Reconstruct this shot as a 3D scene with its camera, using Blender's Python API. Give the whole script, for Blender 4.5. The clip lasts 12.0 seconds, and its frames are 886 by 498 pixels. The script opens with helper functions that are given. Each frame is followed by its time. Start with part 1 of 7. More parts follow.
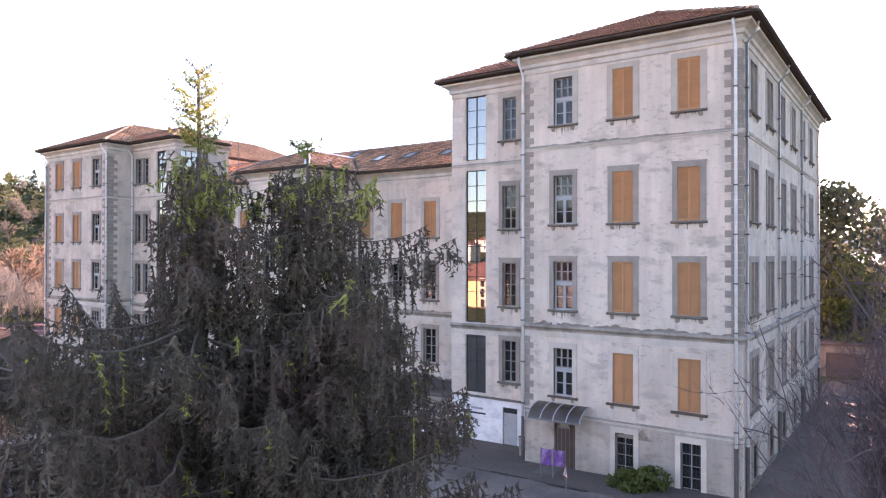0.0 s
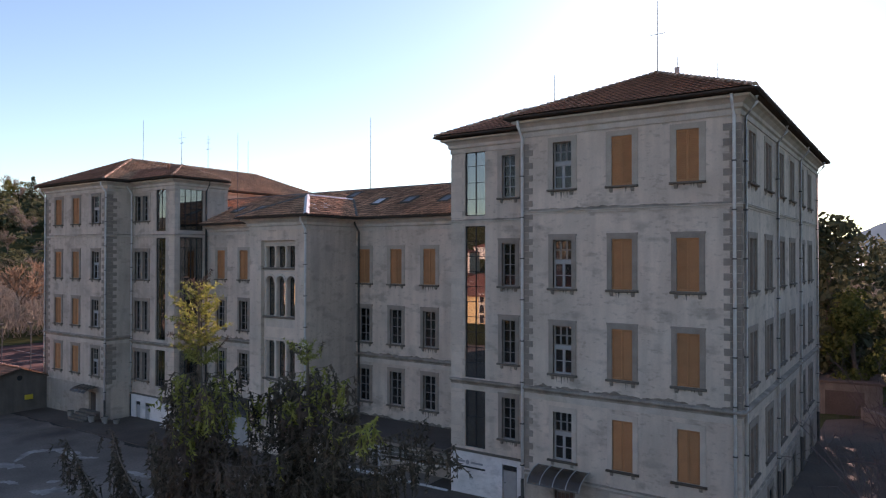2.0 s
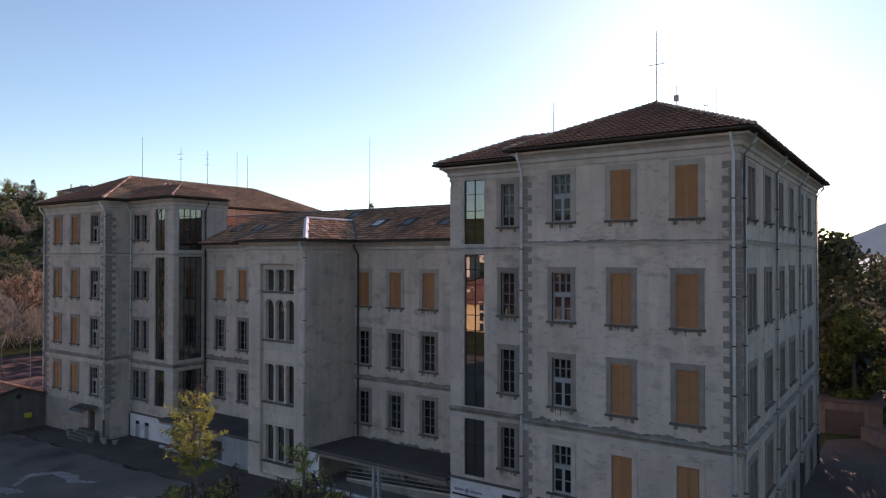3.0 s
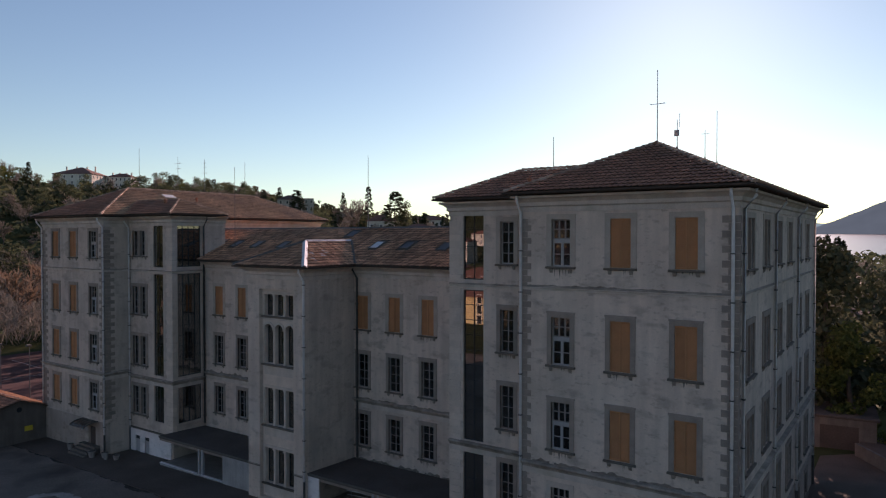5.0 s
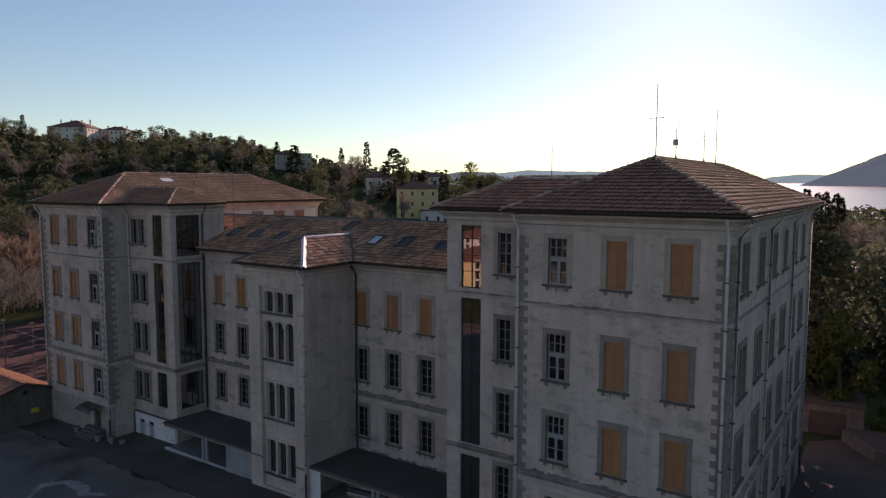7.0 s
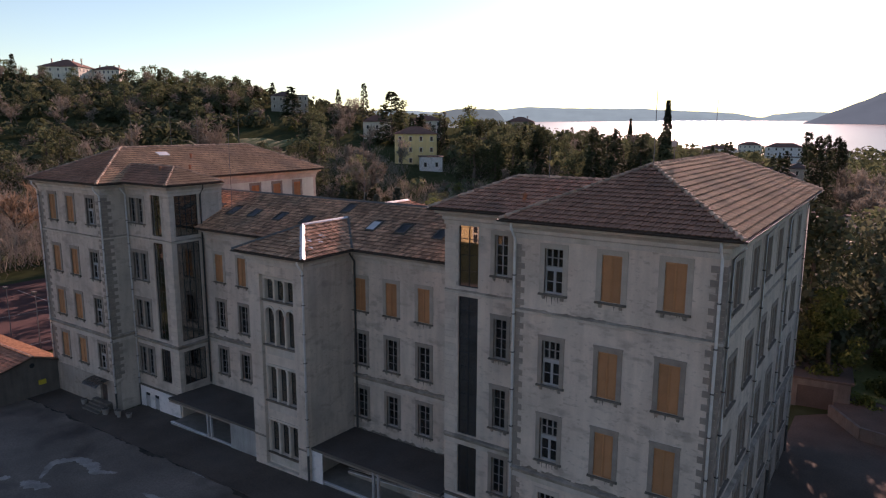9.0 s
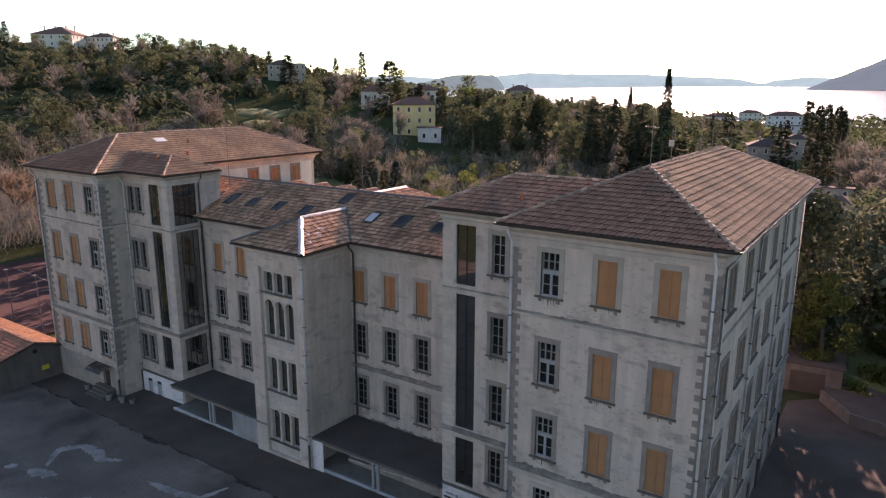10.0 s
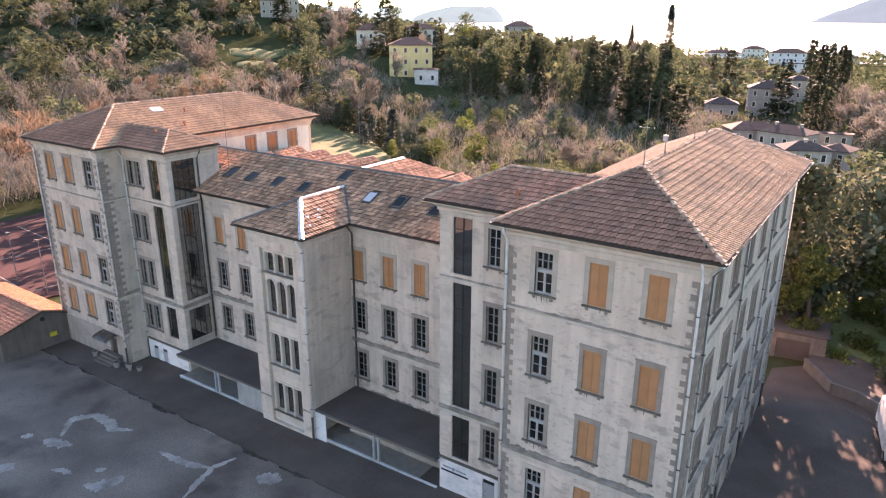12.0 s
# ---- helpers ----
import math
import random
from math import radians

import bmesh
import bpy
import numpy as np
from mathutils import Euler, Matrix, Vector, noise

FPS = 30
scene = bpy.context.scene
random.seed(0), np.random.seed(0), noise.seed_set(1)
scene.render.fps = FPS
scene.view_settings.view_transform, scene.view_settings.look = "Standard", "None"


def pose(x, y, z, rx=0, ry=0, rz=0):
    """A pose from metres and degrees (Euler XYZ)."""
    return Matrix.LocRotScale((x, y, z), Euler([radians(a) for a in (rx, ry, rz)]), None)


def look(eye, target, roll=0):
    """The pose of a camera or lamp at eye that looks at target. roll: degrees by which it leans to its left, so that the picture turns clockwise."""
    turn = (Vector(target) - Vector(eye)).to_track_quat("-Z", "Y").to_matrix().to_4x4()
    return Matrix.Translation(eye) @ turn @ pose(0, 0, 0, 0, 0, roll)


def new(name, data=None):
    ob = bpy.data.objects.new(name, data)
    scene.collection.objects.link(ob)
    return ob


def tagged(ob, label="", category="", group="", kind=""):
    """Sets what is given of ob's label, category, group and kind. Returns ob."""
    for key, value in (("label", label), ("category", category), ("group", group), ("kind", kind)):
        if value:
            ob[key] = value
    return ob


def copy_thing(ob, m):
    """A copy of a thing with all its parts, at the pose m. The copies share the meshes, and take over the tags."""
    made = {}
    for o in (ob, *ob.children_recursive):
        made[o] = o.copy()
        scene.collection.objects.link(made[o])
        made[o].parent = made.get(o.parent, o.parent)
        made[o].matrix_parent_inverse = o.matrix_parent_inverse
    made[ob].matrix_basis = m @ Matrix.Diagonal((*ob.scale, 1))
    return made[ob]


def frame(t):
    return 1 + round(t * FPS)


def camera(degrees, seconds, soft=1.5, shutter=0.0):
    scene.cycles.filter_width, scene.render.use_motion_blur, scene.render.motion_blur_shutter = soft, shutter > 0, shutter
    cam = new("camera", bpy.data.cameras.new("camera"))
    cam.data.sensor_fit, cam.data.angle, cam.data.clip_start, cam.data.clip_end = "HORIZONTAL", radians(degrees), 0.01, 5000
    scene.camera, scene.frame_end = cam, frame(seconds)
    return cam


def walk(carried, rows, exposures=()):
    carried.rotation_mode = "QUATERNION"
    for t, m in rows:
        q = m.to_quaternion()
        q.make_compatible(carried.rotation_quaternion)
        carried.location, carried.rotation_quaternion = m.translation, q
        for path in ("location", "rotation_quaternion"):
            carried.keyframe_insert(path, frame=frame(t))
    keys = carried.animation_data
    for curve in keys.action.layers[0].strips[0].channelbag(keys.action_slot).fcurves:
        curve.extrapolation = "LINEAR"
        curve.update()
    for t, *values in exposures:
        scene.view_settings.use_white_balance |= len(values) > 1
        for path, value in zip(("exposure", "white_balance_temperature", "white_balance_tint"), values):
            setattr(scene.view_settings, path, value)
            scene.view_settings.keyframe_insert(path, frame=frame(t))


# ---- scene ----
cam = camera(65.65, 12.0, soft=1.2)
EYE, TILT, LEAN, TURN = 10.8, 0.484, -0.055, 34.831
ROWS = [
    (0.0, -0.015, -0.031, -0.002, -0.05, -0.00, -0.04),
    (0.5, -0.026, -0.037, 0.688, -0.08, 0.06, -0.02),
    (1.0, -0.032, -0.078, 1.390, -0.07, 0.10, -0.00),
    (1.5, -0.034, -0.100, 2.106, -0.08, 0.15, 0.00),
    (2.0, -0.020, -0.074, 2.842, -0.11, 0.19, 0.03),
    (2.5, -0.002, -0.050, 3.578, -0.11, 0.24, 0.05),
    (3.0, 0.031, -0.032, 4.315, -0.11, 0.26, 0.07),
    (3.5, 0.045, -0.018, 5.066, -0.13, 0.30, 0.11),
    (5.5, -0.100, -0.001, 8.132, -0.39, -2.49, 0.03),
    (6.0, -0.085, -0.022, 8.903, -0.40, -3.39, 0.00),
    (6.5, -0.051, -0.032, 9.706, -0.42, -4.48, -0.03),
    (7.0, -0.030, -0.055, 10.505, -0.44, -5.68, -0.06),
    (9.0, 0.017, 0.099, 13.882, -0.55, -10.86, -0.12),
    (9.5, 0.061, 0.152, 14.746, -0.60, -12.22, -0.10),
    (10.0, 0.081, 0.175, 15.615, -0.65, -13.58, -0.08),
    (10.5, 0.027, 0.182, 16.417, -0.68, -14.91, -0.08),
    (11.0, 0.016, 0.165, 17.226, -0.73, -16.24, -0.10),
    (11.5, 0.059, 0.131, 18.033, -0.80, -17.55, -0.12),
    (12.0, 0.084, 0.084, 18.808, -0.87, -18.88, -0.12),
]
LIGHT = [(0.0, 2.75, 7900, 62), (0.5, 1.92, 7900, 62), (1.0, 1.27, 7700, 60), (1.5, 1.05, 7600, 55), (2.5, 0.75, 7500, 52), (3.5, 0.41, 7400, 49), (5.5, 0.03, 7450, 51), (7.0, 0.03, 7550, 51), (9.0, 0.45, 7700, 54), (10.0, 1.12, 7800, 50), (10.5, 1.39, 7900, 47), (11.5, 1.89, 8000, 46), (12.0, 2.31, 8200, 51)]
walk(cam, [(t, pose(0, 0, EYE, TILT, LEAN, TURN) @ pose(x, y, z, 90 + pitch, roll, yaw)) for t, x, y, z, yaw, pitch, roll in ROWS], LIGHT)

# ---- world, sun, exposure ----
SUN_AZ, SUN_EL = radians(14.9), radians(19.0)
SUN_DIR = Vector((-math.sin(SUN_AZ) * math.cos(SUN_EL), math.cos(SUN_AZ) * math.cos(SUN_EL), math.sin(SUN_EL)))
world = bpy.data.worlds.new("world")
scene.world = world
world.use_nodes = True
wn = world.node_tree.nodes
sky = wn.new("ShaderNodeTexSky")
sky.sky_type, sky.sun_disc = "NISHITA", False
sky.sun_elevation, sky.sun_rotation = SUN_EL, -SUN_AZ
sky.air_density, sky.dust_density, sky.ozone_density, sky.altitude = 1.0, 0.19, 2.0, 200
wn["Background"].inputs["Strength"].default_value = 0.11
tinted = wn.new("ShaderNodeMix")
tinted.data_type, tinted.blend_type = "RGBA", "MULTIPLY"
tinted.inputs["Factor"].default_value = 1.0
tinted.inputs[7].default_value = (0.69, 1.03, 0.97, 1)
world.node_tree.links.new(sky.outputs[0], tinted.inputs[6])
world.node_tree.links.new(tinted.outputs[2], wn["Background"].inputs["Color"])
sun = new("sun", bpy.data.lights.new("sun", "SUN"))
sun.data.energy, sun.data.angle, sun.data.color = 5.0, radians(0.55), (1.0, 0.88, 0.74)
sun.matrix_world = look((0, 0, 60), Vector((0, 0, 60)) - SUN_DIR)


# ---- materials ----
def material(name, color, rough=0.85, var=0.15, scale=1.5, fine=18.0, bump=0.15, metal=0.0, streak=0.0, stain=None, stain_amount=0.5, by_object=0.0, by_island=0.0, stretch=(1, 1, 1), spec=0.3, thin=0.0, blotch=0.0):
    """A procedural surface: base colour, varied at two scales, with stains, streaks and fine relief."""
    m = bpy.data.materials.new(name)
    m.use_nodes = True
    n, l = m.node_tree.nodes, m.node_tree.links
    b = n["Principled BSDF"]
    b.inputs["Roughness"].default_value, b.inputs["Metallic"].default_value = rough, metal
    b.inputs["Specular IOR Level"].default_value = spec
    co = n.new("ShaderNodeTexCoord")
    mp = n.new("ShaderNodeMapping")
    mp.inputs["Scale"].default_value = stretch
    l.new(co.outputs["Object"], mp.inputs["Vector"])

    def noise_at(s, detail, vec=mp.outputs[0]):
        t = n.new("ShaderNodeTexNoise")
        t.inputs["Scale"].default_value, t.inputs["Detail"].default_value = s, detail
        l.new(vec, t.inputs["Vector"])
        return t.outputs["Fac"]

    def ramp(fac, lo, hi, a, z):
        t = n.new("ShaderNodeMapRange")
        t.inputs["From Min"].default_value, t.inputs["From Max"].default_value = lo, hi
        t.inputs["To Min"].default_value, t.inputs["To Max"].default_value = a, z
        l.new(fac, t.inputs["Value"])
        return t.outputs[0]

    def times(a, c):
        t = n.new("ShaderNodeMath")
        t.operation = "MULTIPLY"
        l.new(a, t.inputs[0]), l.new(c, t.inputs[1])
        return t.outputs[0]

    big = noise_at(scale, 5)
    small = noise_at(fine, 3)
    val = times(ramp(big, 0.3, 0.7, 1 - var, 1 + var), ramp(small, 0.3, 0.7, 1 - var * 0.6, 1 + var * 0.6))
    if by_object:
        oi = n.new("ShaderNodeObjectInfo")
        val = times(val, ramp(oi.outputs["Random"], 0, 1, 1 - by_object, 1 + by_object))
    if by_island:
        ge = n.new("ShaderNodeNewGeometry")
        val = times(val, ramp(ge.outputs["Random Per Island"], 0, 1, 1 - by_island, 1 + by_island))
    if streak:
        mp2 = n.new("ShaderNodeMapping")
        mp2.inputs["Scale"].default_value = (1, 1, 0.12)
        l.new(co.outputs["Object"], mp2.inputs["Vector"])
        val = times(val, ramp(noise_at(2.2, 6, mp2.outputs[0]), 0.35, 0.62, 1 - streak, 1))
    if blotch:
        mp3 = n.new("ShaderNodeMapping")
        mp3.inputs["Scale"].default_value = (1, 1, 1.9)
        l.new(co.outputs["Object"], mp3.inputs["Vector"])
        val = times(val, ramp(noise_at(0.85, 9, mp3.outputs[0]), 0.55, 0.68, 1, 1 - blotch))
        val = times(val, ramp(noise_at(3.1, 9, mp3.outputs[0]), 0.58, 0.70, 1, 1 - blotch * 0.8))
    col = n.new("ShaderNodeMix")
    col.data_type, col.blend_type = "RGBA", "MULTIPLY"
    col.inputs["Factor"].default_value = 1.0
    col.inputs[6].default_value = (*color, 1)
    comb = n.new("ShaderNodeCombineColor")
    for k in range(3):
        l.new(val, comb.inputs[k])
    l.new(comb.outputs[0], col.inputs[7])
    out = col.outputs[2]
    if stain:
        mx = n.new("ShaderNodeMix")
        mx.data_type = "RGBA"
        l.new(ramp(noise_at(scale * 0.55 + 0.13, 7), 0.52, 0.72, 0, stain_amount), mx.inputs["Factor"])
        l.new(out, mx.inputs[6])
        mx.inputs[7].default_value = (*stain, 1)
        out = mx.outputs[2]
    l.new(out, b.inputs["Base Color"])
    if bump:
        bp = n.new("ShaderNodeBump")
        bp.inputs["Strength"].default_value, bp.inputs["Distance"].default_value = bump, 0.03
        l.new(small, bp.inputs["Height"])
        l.new(bp.outputs[0], b.inputs["Normal"])
    if thin:
        tr, mixed = n.new("ShaderNodeBsdfTranslucent"), n.new("ShaderNodeMixShader")
        mixed.inputs[0].default_value = thin
        l.new(out, tr.inputs["Color"])
        l.new(b.outputs[0], mixed.inputs[1]), l.new(tr.outputs[0], mixed.inputs[2])
        l.new(mixed.outputs[0], n["Material Output"].inputs["Surface"])
    return m


def glass_material(name, tint, rough=0.02, ior=1.5):
    m = bpy.data.materials.new(name)
    m.use_nodes = True
    b = m.node_tree.nodes["Principled BSDF"]
    b.inputs["Base Color"].default_value = (*tint, 1)
    b.inputs["Roughness"].default_value, b.inputs["Transmission Weight"].default_value, b.inputs["IOR"].default_value = rough, 0.85, ior
    b.inputs["Specular IOR Level"].default_value = 0.5
    return m


PLASTER = material("aged_plaster", (0.655, 0.528, 0.438), 0.92, 0.07, 0.5, 14, 0.12, streak=0.17, stain=(0.41, 0.345, 0.285), stain_amount=0.65, blotch=0.3)
# Pale base tinted green to offset red light bounced off the roofs.
PLASTER_PALE = material("bounce_balanced_plaster", (0.66, 0.68, 0.60), 0.92, 0.07, 0.5, 14, 0.12, streak=0.09, stain=(0.5, 0.45, 0.4), stain_amount=0.4, blotch=0.15)
# About an eighth darker than PLASTER, with stronger stains.
PLASTER_DARKER = material("darker_stained_plaster", (0.575, 0.468, 0.39), 0.93, 0.1, 0.5, 14, 0.14, streak=0.16, stain=(0.36, 0.305, 0.26), stain_amount=0.7, blotch=0.24)
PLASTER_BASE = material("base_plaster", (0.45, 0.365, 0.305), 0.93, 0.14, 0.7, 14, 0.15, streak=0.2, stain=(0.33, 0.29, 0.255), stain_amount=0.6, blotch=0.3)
STONE = material("grey_stone", (0.29, 0.234, 0.196), 0.9, 0.14, 2.0, 22, 0.2, stain=(0.2, 0.175, 0.15), stain_amount=0.5, by_object=0.08)
STONE_PALE = material("plain_pale_stone", (0.43, 0.36, 0.30), 0.9, 0.1, 1.6, 20, 0.15, stain=(0.34, 0.29, 0.22), stain_amount=0.5, by_object=0.06)
MOSSY = material("mossy_sill_stone", (0.12, 0.085, 0.065), 0.97, 0.35, 3.0, 26, 0.5, stain=(0.06, 0.05, 0.035), stain_amount=0.6)
STONE_DARK = material("dirty_sill_stone", (0.165, 0.132, 0.108), 0.92, 0.2, 3.0, 24, 0.25, stain=(0.10, 0.09, 0.08), stain_amount=0.5)
ASHLAR = material("pale_ashlar", (0.58, 0.475, 0.395), 0.9, 0.1, 1.6, 20, 0.15, stain=(0.36, 0.305, 0.26), stain_amount=0.5, by_object=0.08)
CORNICE = material("cornice_plaster", (0.58, 0.495, 0.425), 0.9, 0.12, 1.2, 16, 0.12, streak=0.12, stain=(0.36, 0.30, 0.2), stain_amount=0.55)
CORNICE_DARK = material("weathered_cornice", (0.36, 0.295, 0.245), 0.93, 0.25, 1.8, 16, 0.25, streak=0.2, stain=(0.17, 0.135, 0.105), stain_amount=0.75)
SHUTTER = material("ochre_shutter", (0.485, 0.21, 0.096), 0.75, 0.09, 1.5, 30, 0.05, by_object=0.12)
WHITE_FRAME = material("white_window_frame", (0.36, 0.355, 0.35), 0.6, 0.08, 3, 30, 0.05, by_object=0.08)
SASH_FRAME = material("grey_painted_frame", (0.27, 0.25, 0.235), 0.7, 0.12, 3, 30, 0.05, by_object=0.15)
OLD_FRAME = material("worn_wooden_frame", (0.27, 0.25, 0.23), 0.75, 0.15, 3, 30, 0.08)
DARK_METAL = material("dark_metal_frame", (0.03, 0.03, 0.033), 0.5, 0.1, 3, 30, 0.02, metal=0.4)
PIPE_MAT = material("pale_painted_pipe", (0.74, 0.72, 0.70), 0.5, 0.08, 2.5, 20, 0.05, stain=(0.35, 0.33, 0.31), stain_amount=0.35)
PIPE_DARK = material("dark_copper_pipe", (0.10, 0.09, 0.085), 0.6, 0.15, 2.5, 20, 0.05, metal=0.3)
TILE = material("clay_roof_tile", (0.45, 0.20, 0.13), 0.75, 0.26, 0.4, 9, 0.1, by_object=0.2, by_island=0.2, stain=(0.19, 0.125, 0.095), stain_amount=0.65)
# Tan tile for side slopes: their sunlit look is put into the colour.
TILE_SUNLIT = material("sunlit_side_tile", (0.475, 0.28, 0.172), 0.85, 0.2, 0.45, 9, 0.1, by_object=0.15, by_island=0.16, stain=(0.25, 0.17, 0.14), stain_amount=0.5)
TILE_MIXED = material("mottled_clay_tile", (0.54, 0.275, 0.168), 0.85, 0.3, 0.45, 8, 0.1, by_object=0.25, by_island=0.42, stain=(0.27, 0.2, 0.14), stain_amount=0.6)
RIDGE_TILE = material("ridge_tile", (0.44, 0.29, 0.21), 0.85, 0.2, 1.0, 10, 0.1, by_object=0.2, by_island=0.4)
UNDER_ROOF = material("roof_boards", (0.10, 0.065, 0.05), 0.9, 0.2, 1.5, 12, 0.1)
GUTTER = material("gutter_metal", (0.09, 0.07, 0.06), 0.55, 0.2, 2.0, 14, 0.05, metal=0.4)
FLASH = material("zinc_flashing", (0.55, 0.55, 0.55), 0.42, 0.08, 2.0, 14, 0.03, metal=0.3)
FLASH_DARK = material("dull_zinc", (0.15, 0.135, 0.12), 0.8, 0.12, 2.0, 14, 0.03, metal=0.3)
GLASS = glass_material("window_glass", (0.16, 0.15, 0.145), 0.02, 1.38)
SKY_GLASS = glass_material("skylight_glass", (0.05, 0.05, 0.052), 0.3, 1.25)
STAIR_GLASS = glass_material("stair_glass", (0.16, 0.13, 0.10), 0.01, 2.6)
ROOM_SHADE = material("unlit_room_shade", (0.05, 0.045, 0.04), 0.95, 0.2, 0.8, 6, 0)
WHITE_WALL = material("whitewashed_wall", (0.74, 0.70, 0.68), 0.85, 0.07, 0.9, 14, 0.08, stain=(0.45, 0.44, 0.43), stain_amount=0.55, blotch=0.25)
ASPHALT = material("old_asphalt", (0.205, 0.157, 0.13), 0.92, 0.3, 0.22, 9, 0.2, stain=(0.085, 0.062, 0.052), stain_amount=0.9)
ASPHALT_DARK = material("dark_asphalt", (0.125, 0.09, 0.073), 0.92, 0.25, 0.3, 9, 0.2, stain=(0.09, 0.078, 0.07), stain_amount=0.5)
PATCH = material("pale_worn_patch", (0.37, 0.32, 0.285), 0.92, 0.25, 0.9, 10, 0.2, stain=(0.17, 0.142, 0.125), stain_amount=0.9)
DIRT = material("dark_dirt", (0.055, 0.042, 0.034), 0.95, 0.3, 1.5, 12, 0.3, stain=(0.1, 0.08, 0.065), stain_amount=0.8)
CONCRETE = material("stained_concrete", (0.36, 0.355, 0.34), 0.92, 0.15, 0.8, 12, 0.15, streak=0.2, stain=(0.2, 0.195, 0.185), stain_amount=0.6)
BITUMEN = material("bitumen_felt", (0.105, 0.082, 0.072), 0.85, 0.2, 0.4, 8, 0.1, stain=(0.12, 0.105, 0.10), stain_amount=0.5)
MEADOW = material("winter_meadow", (0.058, 0.066, 0.032), 0.97, 0.35, 0.03, 0.6, 0.1, stain=(0.045, 0.056, 0.024), stain_amount=0.8, spec=0.0)
LAWN = material("lawn", (0.13, 0.145, 0.05), 0.95, 0.25, 0.15, 3, 0.3, stain=(0.2, 0.17, 0.07), stain_amount=0.6)
CLAY = material("red_clay_court", (0.075, 0.028, 0.025), 0.95, 0.15, 0.2, 5, 0.1, stain=(0.08, 0.03, 0.03), stain_amount=0.5)
BARK = material("bark", (0.13, 0.10, 0.08), 0.92, 0.25, 3.0, 18, 0.3, by_object=0.15)
TWIG = material("bare_twigs", (0.272, 0.228, 0.183), 0.95, 0.15, 0.6, 4, 0, by_object=0.3, by_island=0.2, thin=0.25)
TWIG_RUST = material("rusty_twigs", (0.275, 0.18, 0.118), 0.95, 0.15, 0.6, 4, 0, by_object=0.2, thin=0.3)
TWIG_NEAR = material("dark_twigs", (0.11, 0.075, 0.075), 0.9, 0.2, 2.0, 10, 0)
LEAF_DARK = material("dark_evergreen_leaf", (0.094, 0.11, 0.056), 0.9, 0.2, 0.35, 3, 0, by_object=0.4, by_island=0.3, thin=0.45, stain=(0.09, 0.08, 0.042), stain_amount=0.4)
LEAF_CONIFER = material("dark_conifer_needles", (0.062, 0.076, 0.038), 0.9, 0.2, 0.35, 3, 0, by_object=0.3, by_island=0.3, thin=0.32, stain=(0.075, 0.066, 0.038), stain_amount=0.4)
LEAF_LEATHERY = material("leathery_dark_leaf", (0.07, 0.082, 0.04), 0.75, 0.2, 0.35, 3, 0, by_object=0.3, by_island=0.35, thin=0.16)
LEAF_LIGHT = material("light_evergreen_leaf", (0.135, 0.16, 0.045), 0.8, 0.2, 0.35, 3, 0, by_object=0.3, by_island=0.3, thin=0.5)
LEAF_BLUE = material("blue_conifer", (0.075, 0.112, 0.095), 0.8, 0.2, 0.5, 3, 0, by_object=0.25, by_island=0.35, thin=0.4)
LEAF_OLIVE = material("grey_olive_leaf", (0.125, 0.132, 0.08), 0.9, 0.2, 0.5, 3, 0, by_object=0.2, by_island=0.45, thin=0.35)
NEEDLE = material("spruce_needles", (0.105, 0.082, 0.060), 0.8, 0.25, 0.9, 4, 0, by_island=0.4, stain=(0.14, 0.09, 0.075), stain_amount=0.85, thin=0.3)
# Young shoots' yellow-green, brightened in colour for the sunlit top of the spruce.
NEEDLE_TOP = material("sunlit_young_needles", (0.26, 0.265, 0.07), 0.75, 0.2, 0.9, 4, 0, by_island=0.4, thin=0.4)
GRIME = material("soot_and_moss", (0.215, 0.172, 0.14), 0.97, 0.3, 3.0, 20, 0.2, stain=(0.33, 0.27, 0.22), stain_amount=0.7)
DRIP = material("black_drip_stain", (0.16, 0.145, 0.13), 0.95, 0.3, 4, 20, 0)


